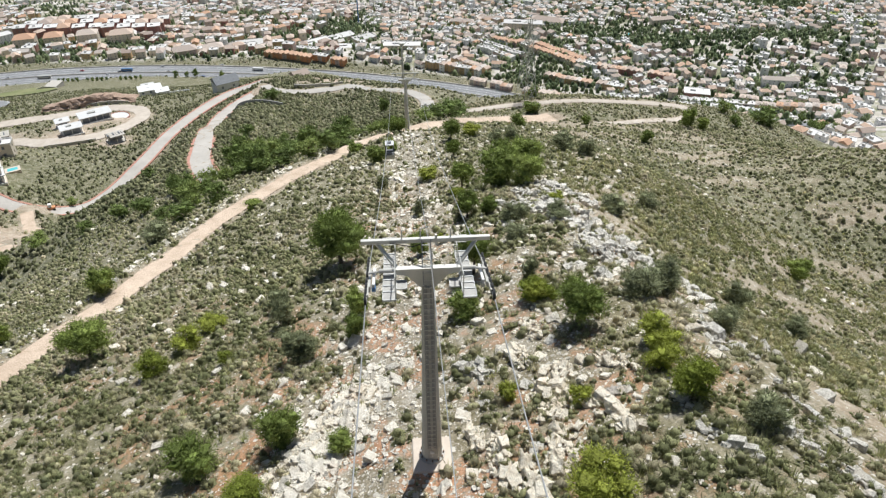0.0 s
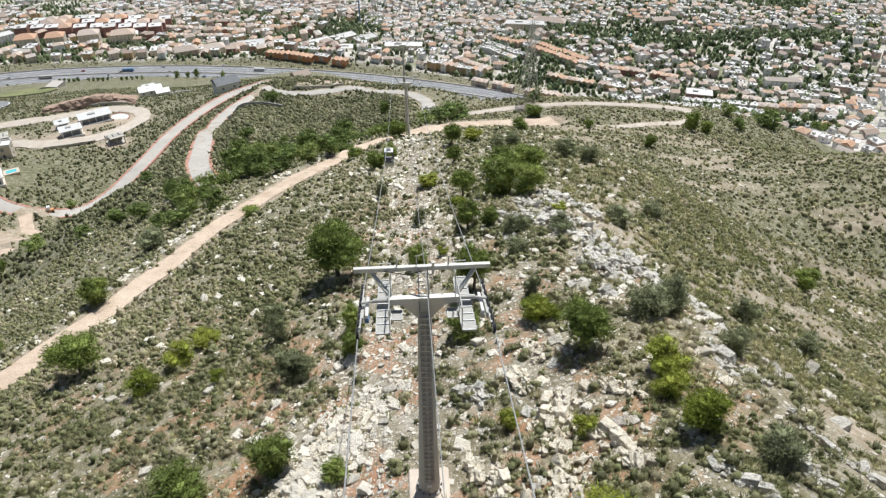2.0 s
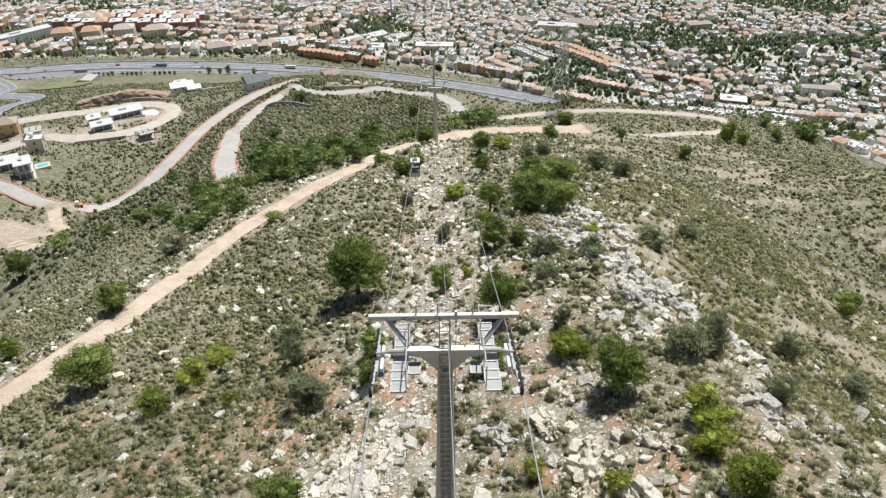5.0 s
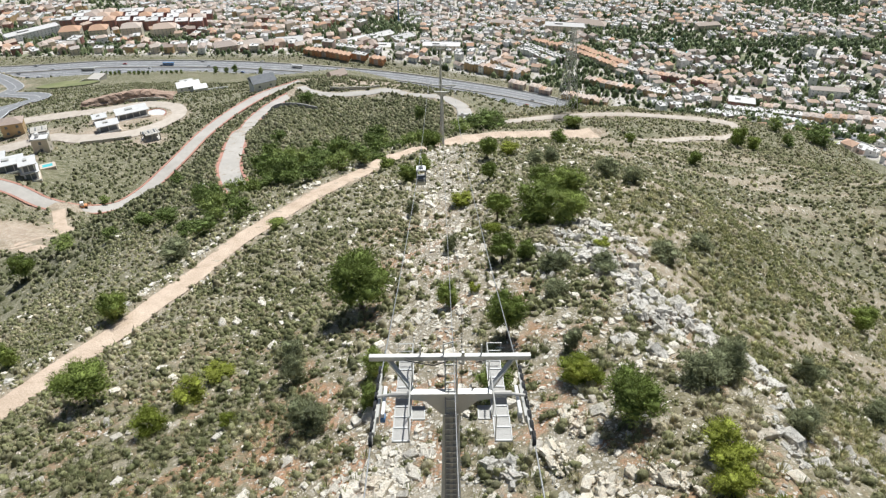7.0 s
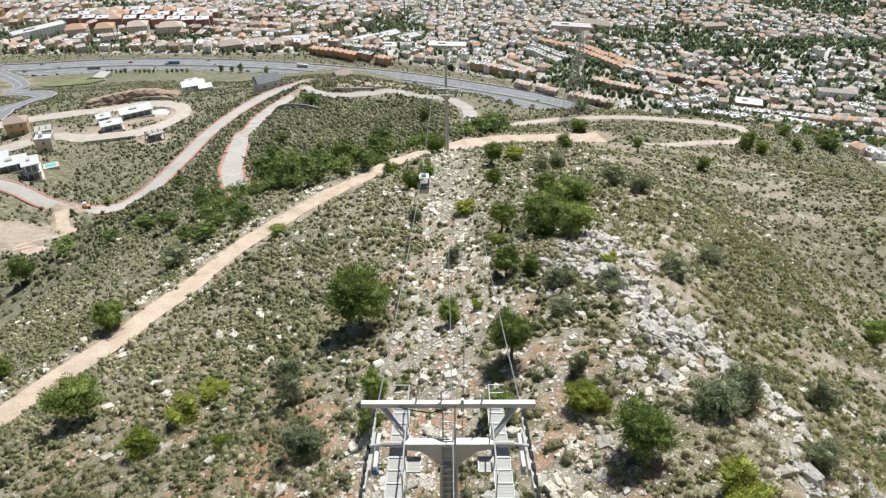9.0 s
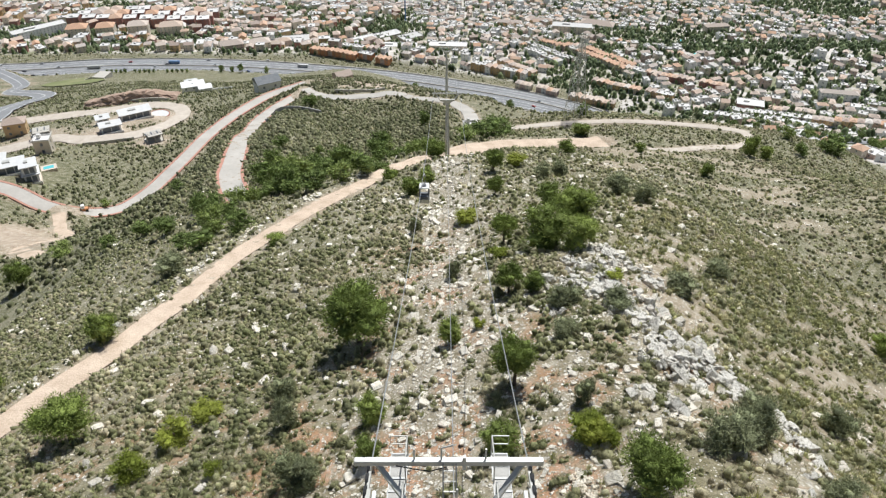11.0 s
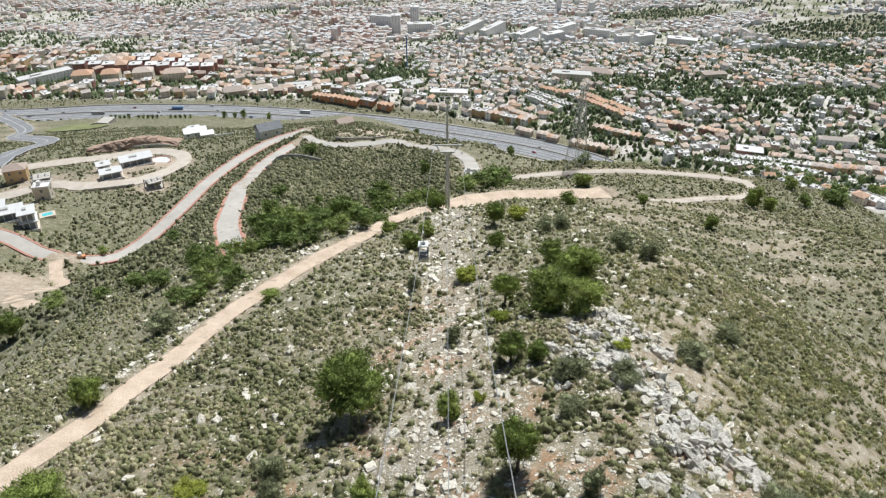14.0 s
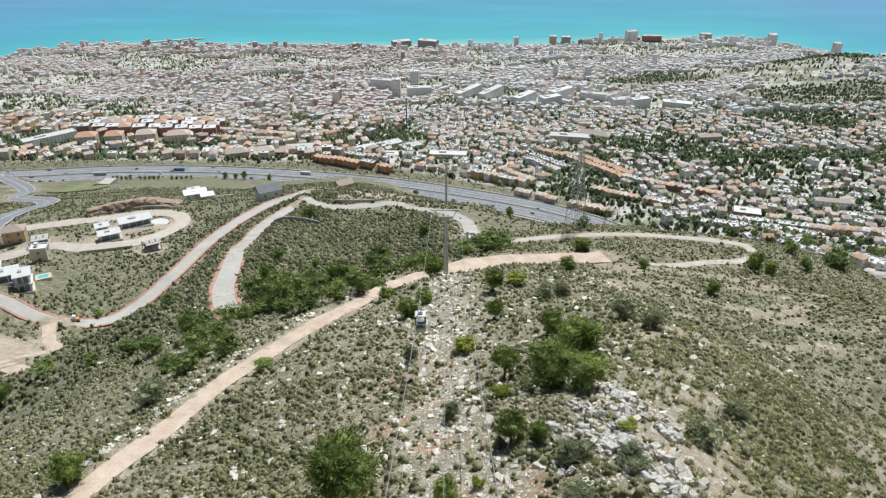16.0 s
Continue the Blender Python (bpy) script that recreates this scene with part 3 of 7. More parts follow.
ribbon("road", "site_track", M_TRACK, "orange earth track to a building plot", jag=0.2)
ribbon("road", "hill_path", M_PALE, "pale winding path over the green hills", lift=0.4)
ribbon("road", "hill_lane", M_PALE, "pale lane across the green hills", lift=0.4)
for key in ("lower_road", "upper_road"):
    for s in (-1, 1):
        ribbon("pavement", key, M_KERB, "reddish paved kerb strip beside the road", 0.75, s * (WAYS[key][1] / 2 + 0.3), 0.22, category="pavement", thick=0.3)
for s in (-6.9, 0.0, 6.9):
    ribbon("lane_line", "slip_road", M_PAINT, "white painted line on the slip road", 0.35, s, 0.5, category="road marking")
for s, w in ((-1.6, 2.6), (-20.9, 2.2), (21.2, 3.0)):
    ribbon("verge", "highway", M_PALE, "pale concrete verge strip of the motorway", w, s, 0.46, category="verge")
for s in (-19.6, -0.6, 19.6):
    ribbon("barrier", "highway", M_CONC, "low concrete safety barrier along the motorway", 0.6, s, 1.25, category="barrier", thick=0.9)
for s in (-15.5, -10.5, -5.4, 5.4, 10.5, 15.5):
    ribbon("lane_line", "highway", M_PAINT, "white painted lane line on the motorway", 0.35, s, 0.52, category="road marking")

# ---- the cableway ----
def rope_z(y):
    """Height of the haul rope along the line."""
    if y < 0:
        return 12.1 - 0.2 * y + 0.0012 * y * y
    stops = [(0.0, 12.1), (117.0, -29.9), (250.0, -73.5), (1041.0, -309.0)]
    for (y0, z0), (y1, z1) in zip(stops, stops[1:]):
        if y <= y1:
            t = (y - y0) / (y1 - y0)
            return z0 + (z1 - z0) * t - 0.088 * (y1 - y0) * t * (1 - t)
    return stops[-1][1]


bm = B()
for j in range(11):
    beam(bm, (-0.26, -0.27 + 0.052 * j, 0), (0.26, -0.27 + 0.052 * j, 0), 0.047, 0.012)
for j in range(9):
    beam(bm, (-0.24 + 0.06 * j, -0.28, -0.012), (-0.24 + 0.06 * j, 0.27, -0.012), 0.03, 0.012)
slat_mesh = bpy.data.meshes.new("tread_plate")
bm.to_mesh(slat_mesh)
bm.free()
slat_mesh.materials.append(M_PLATE)


def pylon(base, mast_h=11.2, detail=True, label="", name="cableway_pylon"):
    """A tapered mast with a T head, lifting gantry, sheave trains, catwalks and a ladder."""
    P = thing(name, pose(*base), label, "pylon", "cableway pylons")
    top = mast_h
    bm = B()
    for k in range(2):
        beam(bm, (0, 0, -0.9), (0, 0, 0.12), 2.06, 2.3, bevel=0.06) if k == 0 else None
    part("foundation", bm, M_CREAM, P, "cream concrete foundation slab")
    # the mast, twelve-sided, tapered, with a bolted foot flange
    bm = B()
    rings = []
    for z, r in ((0.12, 0.68), (0.22, 0.68), (0.24, 0.54), (1.6, 0.51), (top * 0.5, 0.40), (top, 0.29)):
        rings.append([bm.verts.new((r * math.cos(a), r * math.sin(a), z)) for a in (2 * math.pi * k / 16 for k in range(16))])
    for a, b in zip(rings, rings[1:]):
        for k in range(16):
            bm.faces.new((a[k], a[(k + 1) % 16], b[(k + 1) % 16], b[k]))
    bm.faces.new(rings[-1])
    mast = part("mast", bm, M_MAST, P)
    for k in range(12):
        a = 2 * math.pi * k / 12
        bm = B()
        tube(bm, [(0.61 * math.cos(a), 0.61 * math.sin(a), 0.2), (0.61 * math.cos(a), 0.61 * math.sin(a), 0.36)], 0.045, 6)
        part("bolt", bm, M_RUST, mast, "rusty foundation bolt")
    # lower head beam with a haunch
    bm = B()
    prof = [(-1.4, top + 0.95), (1.4, top + 0.95), (1.4, top + 0.7), (0.9, top + 0.6), (0.29, top - 0.1), (-0.29, top - 0.1), (-0.9, top + 0.6), (-1.4, top + 0.7)]
    fr = [[bm.verts.new((x, s, z)) for x, z in prof] for s in (-0.13, 0.13)]
    bm.faces.new(fr[0])
    bm.faces.new(fr[1][::-1])
    for k in range(len(prof)):
        bm.faces.new((fr[0][k], fr[1][k], fr[1][(k + 1) % 8], fr[0][(k + 1) % 8]))
    bmesh.ops.recalc_face_normals(bm, faces=bm.faces)
    part("head_beam", bm, M_GALV, P)
    gy_, gz_ = 0.75, top + 1.85
    bm = B()
    beam(bm, (-2.82, gy_, gz_), (2.75, gy_, gz_), 0.19, 0.2, bevel=0.015)
    part("gantry_beam", bm, M_GALV, P, "pale steel lifting gantry beam")
    for s in (-1, 1):
        bm = B()
        beam(bm, (s * 1.33, 0.1, top + 0.9), (s * 2.15, gy_, gz_ - 0.08), 0.15, 0.1)
        part("strut", bm, M_GALV, P)
    if not detail:
        for s in (-1, 1):
            bm = B()
            beam(bm, (s * 2.66, -1.9, top + 1.45), (s * 2.66, 1.9, top + 0.05), 0.16, 0.35)
            part("sheave_train", bm, M_GALV, P)
        return P
    for s in (-1, 1):
        # bracket from the beam to the sheave train
        bm = B()
        tube(bm, [(s * 1.35, 0, top + 0.82), (s * 2.08, 0, top + 0.82)], 0.1, 10)
        tube(bm, [(s * 2.08, 0, top + 0.8), (s * 2.55, 0, top + 0.72)], 0.055, 10)
        part("bracket", bm, M_MAST, P)
        X = s * 2.62
        dz = -0.30
        bm = B()
        beam(bm, (X - s * 0.12, -1.0, top + 0.35 - dz), (X - s * 0.12, 1.0, top + 0.35 + dz), 0.1, 0.26, bevel=0.01)
        train = part("sheave_train", bm, M_GALV, P, "rocker beam with rubber-lined sheaves")
        for g in (-1.05, 1.05):
            bm = B()
            beam(bm, (X - s * 0.06, g - 0.8, top + 0.4 + dz * (g - 0.8)), (X - s * 0.06, g + 0.8, top + 0.4 + dz * (g + 0.8)), 0.08, 0.16)
            part("rocker", bm, M_GALV, train)
        for k in range(8):
            yk = -2.1 + 0.6 * k
            bm = B()
            z = top + 0.36 + dz * yk
            tube(bm, [(X - 0.05, yk, z), (X + 0.05, yk, z)], 0.25, 16)
            sh = part("sheave", bm, M_RUBBER, train)
            bm = B()
            tube(bm, [(X - 0.065, yk, z), (X + 0.065, yk, z)], 0.15, 10)
            part("hub", bm, M_GALV, sh)
        bm = B()
        beam(bm, (X - s * 0.30, -0.9, top + 0.75), (X - s * 0.30, 0.8, top + 0.3), 0.12, 0.16, bevel=0.02)
        part("sensor_box", bm, M_WHITE, train, "white box beam beside the sheaves")
        bm = B()
        beam(bm, (X - s * 0.30, -0.95, top + 0.56), (X - s * 0.30, -0.62, top + 0.5), 0.17, 0.18, bevel=0.02)
        part("damper", bm, M_BLUE if s < 0 else M_GALV, train, "blue painted cover" if s < 0 else "")
        # stepped catwalk along the rope
        xi, xo = s * 1.38, s * 1.92
        walk_ = None
        for k in range(8):
            y0 = -2.2 + 0.62 * k
            z = top + 0.42 + dz * (y0 + 0.3)
            bm = B()
            beam(bm, (xi, y0, z), (xi, y0 + 0.6, z), 0.03, 0.08)
            beam(bm, (xo, y0, z), (xo, y0 + 0.6, z), 0.03, 0.08)
            beam(bm, (xi, y0 + 0.03, z), (xo, y0 + 0.03, z), 0.06, 0.08)
            beam(bm, (xi, y0 + 0.57, z), (xo, y0 + 0.57, z), 0.06, 0.08)
            step_ = part("catwalk_step", bm, M_GRATE, P)
            sl = part("tread_plate", slat_mesh, None, step_, "grey perforated tread plate")
            sl.location = ((xi + xo) / 2, y0 + 0.3, z)
        # handrails
        zr = lambda y: top + 1.45 + dz * y
        for run in ((-2.1, -0.9, 0.4), (1.3, 2.7)):
            bm = B()
            tube(bm, [(xi, y, zr(y)) for y in run], 0.025, 6)
            part("handrail", bm, M_GALV, P)
            for y in run:
                bm = B()
                tube(bm, [(xi, y, zr(y) - 1.05), (xi, y, zr(y))], 0.022, 6)
                part("rail_post", bm, M_GALV, P)
        bm = B()
        tube(bm, [(xi, 2.7, zr(2.7)), (xi + s * 0.55, 2.7, zr(2.7)), (xi + s * 0.55, 2.7, zr(2.7) - 0.4), (xi, 2.7, zr(2.7) - 0.4)], 0.022, 6)
        part("rail_gate", bm, M_GALV, P)
        # small side platform at the beam
        bm = B()
        for j in range(2):
            beam(bm, (s * 0.92 + s * 0.43 * j, -0.78, top + 0.42), (s * 0.92 + s * 0.43 * j, -0.2, top + 0.42), 0.035, 0.07)
            beam(bm, (s * 0.92, -0.78 + 0.56 * j, top + 0.42), (s * 1.35, -0.78 + 0.56 * j, top + 0.42), 0.035, 0.07)
        ledge_ = part("side_platform", bm, M_GRATE, P)
        sl = part("tread_plate", slat_mesh, None, ledge_, "grey perforated tread plate")
        sl.location, sl.scale = (s * 1.135, -0.5, top + 0.42), (0.82, 0.98, 1)
        bm = B()
        tube(bm, [(s * 1.05, gy_ + 0.02, gz_ - 0.1), (s * 1.05, gy_ + 0.02, gz_ + 0.55)], 0.03, 6)
        part("gantry_post", bm, M_GALV, P)
    # ladder up the uphill side
    lad = B()
    for x in (-0.21, 0.21):
        beam(lad, (x, -0.72, 1.4), (x, -0.46, top + 0.3), 0.05, 0.03)
    ladder = part("ladder", lad, M_LADDER, mast, "dark grey steel ladder")
    bm = B()
    for x in (-0.12, 0.12):
        beam(bm, (x, -0.68, 1.4), (x, -0.42, top + 0.3), 0.12, 0.015)
    part("ladder_back", bm, M_LADDER, mast)
    for k in range(int(top / 0.3)):
        z = 1.6 + 0.3 * k
        if z > top + 0.2:
            break
        bm = B()
        y = -0.72 + 0.26 * (z - 1.4) / (top - 1.1)
        beam(bm, (-0.2, y, z), (0.2, y, z), 0.035, 0.035)
        part("rung", bm, M_GALV, ladder)
    # the ladder goes on from the head beam to the gantry
    bm = B()
    for x in (-0.2, 0.18):
        beam(bm, (x, -0.44, top + 0.3), (x, gy_ - 0.14, gz_ + 0.12), 0.045, 0.03)
    upper = part("upper_ladder", bm, M_LADDER, P, "rusty grey steel ladder section")
    for k in range(6):
        t = (k + 0.6) / 6.4
        bm = B()
        y, z = -0.44 + (gy_ + 0.3) * t, top + 0.3 + (gz_ - top - 0.18) * t
        beam(bm, (-0.2, y, z), (0.18, y, z), 0.035, 0.035)
        part("rung", bm, M_GALV, upper)
    bm = B()
    beam(bm, (-0.11, -0.64, 1.0), (0.11, -0.64, 1.0), 0.02, 0.2)
    part("warning_plate", bm, M_WHITE, mast, "small white plate")
    # cable trunk beside the ladder
    bm = B()
    tube(bm, [(0.2, -0.2, gz_), (0.17, -0.42, top + 0.5), (0.2, -0.46, top * 0.6), (0.28, -0.56, 0.5)], 0.03, 6)
    part("cable_conduit", bm, M_GALV, mast)
    bm = B()
    tube(bm, [(-0.25, gy_, gz_ + 0.13), (-0.25, gy_ + 0.1, gz_ + 0.5), (0.1, gy_ + 0.1, gz_ + 0.62)], 0.03, 6)
    beam(bm, (0.42, gy_ - 0.06, gz_ - 0.25), (0.42, gy_ - 0.06, gz_ + 0.3), 0.1)
    part("cable_bracket", bm, M_GALV, P)
    bm = B()
    tube(bm, [(-1.6, gy_ - 0.15, gz_ + 0.02), (-1.1, gy_ - 0.18, gz_ - 0.1), (-0.6, gy_ - 0.18, gz_ - 0.22), (-0.1, gy_ - 0.15, gz_ - 0.05)], 0.02, 6)
    part("loose_cable", bm, M_RUBBER, P, "black slack cable")
    return P


pylon((-0.1, 0, 0), 11.65, label="grey steel cableway pylon with ladder on a concrete slab")
pylon((0.1, 117, ground_z(0.1, 117) + 0.1), -29.9 - 0.95 - ground_z(0.1, 117), False, "grey cableway pylon beside the dirt track")
pylon((0.2, 250, ground_z(0.2, 250) + 0.1), -73.5 - 0.95 - ground_z(0.2, 250), False, "distant grey cableway pylon below the hill")
pylon((0.4, 1041, ground_z(0.4, 1041) + 0.1), -309 - 0.95 - ground_z(0.4, 1041), False, "far cableway pylon among the houses")


def line_thing(name, x, zoff, r, label):
    bm = B()
    ys = list(np.arange(-70, 0, 5.0)) + list(np.arange(0, 117, 6.5)) + list(np.arange(117, 250, 9.5)) + list(np.arange(250, 1042, 28))
    tube(bm, [(x if y < 200 else x * 1.0, y, rope_z(y) + zoff) for y in ys], r, 6)
    me = bpy.data.meshes.new(name)
    bm.to_mesh(me)
    bm.free()
    me.materials.append(M_ROPE)
    ob = new(name, me)
    tagged(ob, label, "cable", "cableway ropes")


line_thing("haul_rope", -2.72, 0.0, 0.026, "grey steel haul rope over the sheaves")
line_thing("haul_rope", 2.54, 0.0, 0.026, "grey steel haul rope over the sheaves")
line_thing("signal_cable", 0.0, 1.55, 0.016, "thin signal cable strung between the pylons")


def gondola(x, y):
    zr = rope_z(y)
    G = thing("gondola_cabin", pose(x, y, zr), "small white-roofed gondola cabin hanging from the rope", "gondola")
    bm = B()
    tube(bm, [(0, 0, 0.06), (0.14, 0, -0.2), (0.14, 0, -1.0), (0, 0, -1.3), (0, 0, -1.5)], 0.045, 8)
    part("hanger", bm, M_GALV, G)
    bm = B()
    beam(bm, (0, -0.35, 0.02), (0, 0.35, -0.18), 0.16, 0.2, bevel=0.03)
    part("grip", bm, M_GALV, G, "steel rope grip")
    bm = B()
    r = bmesh.ops.create_cube(bm, size=1.0)
    bmesh.ops.scale(bm, vec=(1.12, 1.2, 0.16), verts=r["verts"])
    bmesh.ops.translate(bm, vec=(0, 0, -1.58), verts=r["verts"])
    bmesh.ops.bevel(bm, geom=bm.edges[:], offset=0.06, segments=2, affect="EDGES")
    part("roof", bm, M_WHITE, G, "white roof panel")
    bm = B()
    beam(bm, (0, -0.3, -1.47), (0, 0.3, -1.47), 0.5, 0.1, bevel=0.03)
    part("roof_box", bm, M_SLATE, G, "dark box on the roof")
    for sx in (-1, 1):
        for sy in (-1, 1):
            bm = B()
            beam(bm, (sx * 0.5, sy * 0.54, -1.64), (sx * 0.54, sy * 0.58, -3.2), 0.09, 0.09)
            part("corner_post", bm, M_SLATE, G)
    bm = B()
    r = bmesh.ops.create_cube(bm, size=1.0)
    bmesh.ops.scale(bm, vec=(1.16, 1.24, 0.62), verts=r["verts"])
    bmesh.ops.translate(bm, vec=(0, 0, -3.3), verts=r["verts"])
    bmesh.ops.bevel(bm, geom=bm.edges[:], offset=0.07, segments=2, affect="EDGES")
    part("body", bm, M_GALV, G, "grey lower body")
    for sy in (-1, 1):
        bm = B()
        beam(bm, (0, sy * 0.4, -2.75), (0, sy * 0.4, -2.95), 0.9, 0.3)
        part("bench", bm, M_SLATE, G)
    return G


gondola(-2.66, 60.0)


def lattice_tower(x, y, h=25.0, w=4.4):
    z0 = ground_z(x, y) - 0.4
    L = thing("lattice_pylon", pose(x, y, z0, 0, 0, 28), "thin grey lattice power pylon on the hill brow", "pylon")
    half = lambda z: (w / 2) * (1 - z / h) ** 1.0 * 0.9 + 0.32
    for sx in (-1, 1):
        for sy in (-1, 1):
            bm = B()
            zs = np.linspace(0, h, 6)
            for a, b in zip(zs, zs[1:]):
                beam(bm, (sx * half(a), sy * half(a), a), (sx * half(b), sy * half(b), b), 0.14)
            part("leg", bm, M_GALV, L)
    levels = [0, 4.5, 8.5, 12, 15, 17.5, 19.5, 21.2, 22.6, 23.8]
    for a, b in zip(levels, levels[1:]):
        for s in (-1, 1):
            for p, q in (((-1, s), (1, s)), ((s, -1), (s, 1))):
                for u, v, zu, zv, th in ((p, q, a, b, 0.07), (q, p, a, b, 0.07), (p, q, b, b, 0.06)):
                    bm = B()
                    beam(bm, (u[0] * half(zu), u[1] * half(zu), zu), (v[0] * half(zv), v[1] * half(zv), zv), th)
                    part("brace", bm, M_GALV, L)
    for z, arm in ((h - 6.5, 3.0), (h - 3.6, 3.6), (h - 0.8, 2.2)):
        bm = B()
        beam(bm, (-arm, 0, z), (arm, 0, z), 0.12)
        beam(bm, (-arm, 0, z), (0, 0, z + 0.9), 0.07)
        beam(bm, (arm, 0, z), (0, 0, z + 0.9), 0.07)
        part("cross_arm", bm, M_GALV, L)


lattice_tower(35.5, 176.0)

# ---- plants ----
def leaf_cloud(rng, n, lobes, size, flat=0.0, slim=0.3):
    """Loose triangles through the outer parts of some lobes: (centre, radii), pointing out and up."""
    vol = np.array([l[1][0] * l[1][1] + l[1][0] * l[1][2] for l in lobes])
    pick = rng.choice(len(lobes), n, p=vol / vol.sum())
    d = rng.normal(size=(n, 3))
    d[:, 2] += 0.25
    d /= np.linalg.norm(d, axis=1)[:, None]
    r = rng.uniform(0.25, 1.12, n) ** 0.55
    C = np.array([l[0] for l in lobes])[pick]
    R = np.array([l[1] for l in lobes])[pick]
    P = C + d * R * r[:, None]
    t = rng.normal(size=(n, 3)) * 0.45 + d * 0.9 + (0, 0, 0.25)
    t[:, 2] *= 1 - flat
    t /= np.linalg.norm(t, axis=1)[:, None]
    u = np.cross(t, rng.normal(size=(n, 3)))
    u /= np.linalg.norm(u, axis=1)[:, None] + 1e-9
    s = size * rng.uniform(0.6, 1.5, n)[:, None]
    V = np.stack([P - u * s * slim, P + u * s * slim, P + t * s], 1)
    return V.reshape(-1, 3)


def soup(V):
    return V, np.arange(len(V)).reshape(-1, 3)


def cushion(rng, n, size, segs=7, rings=3, squat=0.6, rough=0.3, body=0.40, slim=0.3, core_=1.0):
    """A low cushion shrub, one unit across: an uneven leafy body with sprigs standing out of it."""
    V = []
    for k in range(rings):
        b = 0.5 * math.pi * k / rings
        for j in range(segs):
            a = 2 * math.pi * (j + 0.5 * (k % 2)) / segs
            r = core_ * body * rng.uniform(1 - rough, 1 + rough)
            V.append((r * math.cos(b) * math.cos(a), r * math.cos(b) * math.sin(a), squat * rng.uniform(0.75, 1.15) * math.sin(b) * 0.9 * core_ - 0.03))
    V.append((rng.uniform(-0.08, 0.08), rng.uniform(-0.08, 0.08), squat * core_ * rng.uniform(0.8, 1.0)))
    T = []
    for k in range(rings - 1):
        for j in range(segs):
            a, b, c, d = k * segs + j, k * segs + (j + 1) % segs, (k + 1) * segs + (j + 1) % segs, (k + 1) * segs + j
            T += [(a, b, c), (a, c, d)]
    for j in range(segs):
        T.append(((rings - 1) * segs + j, (rings - 1) * segs + (j + 1) % segs, rings * segs))
    core = len(V)
    d = rng.normal(size=(n, 3))
    d[:, 2] = np.abs(d[:, 2]) * 0.9 + 0.1
    d /= np.linalg.norm(d, axis=1)[:, None]
    P = d * np.array((0.9 * body, 0.9 * body, squat * 0.75)) * rng.uniform(0.8, 1.15, n)[:, None]
    t = d * 1.0 + rng.normal(size=(n, 3)) * 0.3 + (0, 0, 0.3)
    t /= np.linalg.norm(t, axis=1)[:, None]
    u = np.cross(t, rng.normal(size=(n, 3)))
    u /= np.linalg.norm(u, axis=1)[:, None] + 1e-9
    s = size * rng.uniform(0.6, 1.4, n)[:, None]
    L = np.stack([P - u * s * slim, P + u * s * slim, P + t * s], 1).reshape(-1, 3)
    return np.vstack([V, L]), np.vstack([T, core + np.arange(len(L)).reshape(-1, 3)])


def cluster(rng, k, *args):
    """Some cushions grown into one another, one unit across."""
    V, T, nv = [], [], 0
    for j in range(k):
        v, t = cushion(rng, *args)
        a, r, q = rng.uniform(0, 2 * math.pi), 0.3 * rng.uniform(0.5, 1.1), rng.uniform(0.4, 0.85)
        v = v * (q * rng.uniform(0.8, 1.25), q * rng.uniform(0.8, 1.25), q * rng.uniform(0.8, 1.2)) + (r * math.cos(a), r * math.sin(a), 0)
        V.append(v)
        T.append(t + nv)
        nv += len(v)
    return np.vstack(V), np.vstack(T)


def tuft(rng, n, h=0.8):
    """A tussock of blades, one unit across."""
    a = rng.uniform(0, 2 * math.pi, n)
    lean = rng.uniform(0.1, 0.55, n)
    base = np.stack([np.cos(a) * 0.1, np.sin(a) * 0.1, np.zeros(n)], 1)
    tip = np.stack([np.cos(a) * lean, np.sin(a) * lean, h * rng.uniform(0.5, 1.0, n)], 1)
    side = np.stack([-np.sin(a), np.cos(a), np.zeros(n)], 1) * 0.035
    return soup(np.stack([base - side, base + side, tip], 1).reshape(-1, 3))


def scatter(name, templates, x, y, size, material, label, category, seed, tall=1.0, sink=0.04):
    """Many copies of small templates as one mesh of stuff."""
    rng = np.random.default_rng(seed)
    z = height(x, y)
    pick = rng.integers(0, len(templates), len(x))
    rot = rng.uniform(0, 2 * math.pi, len(x))
    tint = rng.uniform(0, 1, len(x))
    tint = np.clip(0.48 + (tint - 0.5) * 0.9 + 0.45 * vnoise(x, y, 12, seed, 2), 0, 1)
    out, tt, TT_, nv = [], [], [], 0
    for k, (t, tf) in enumerate(templates):
        i = np.where(pick == k)[0]
        if not len(i):
            continue
        c, s = np.cos(rot[i])[:, None], np.sin(rot[i])[:, None]
        sc = size[i][:, None]
        X = (t[None, :, 0] * c - t[None, :, 1] * s) * sc + x[i][:, None]
        Y = (t[None, :, 0] * s + t[None, :, 1] * c) * sc + y[i][:, None]
        Z = t[None, :, 2] * sc * tall + (z[i] - sink * size[i])[:, None]
        out.append(np.stack([X, Y, Z], 2).reshape(-1, 3))
        tt.append(np.repeat(tint[i], len(t)))
        TT_.append((tf[None] + (nv + np.arange(len(i)) * len(t))[:, None, None]).reshape(-1, 3))
        nv += len(i) * len(t)
    ob = new(name, mesh_of(name, np.vstack(out), np.vstack(TT_), [material], smooth=True, attrs={"tint": np.concatenate(tt)}))
    return tagged(ob, label, category, kind="stuff")


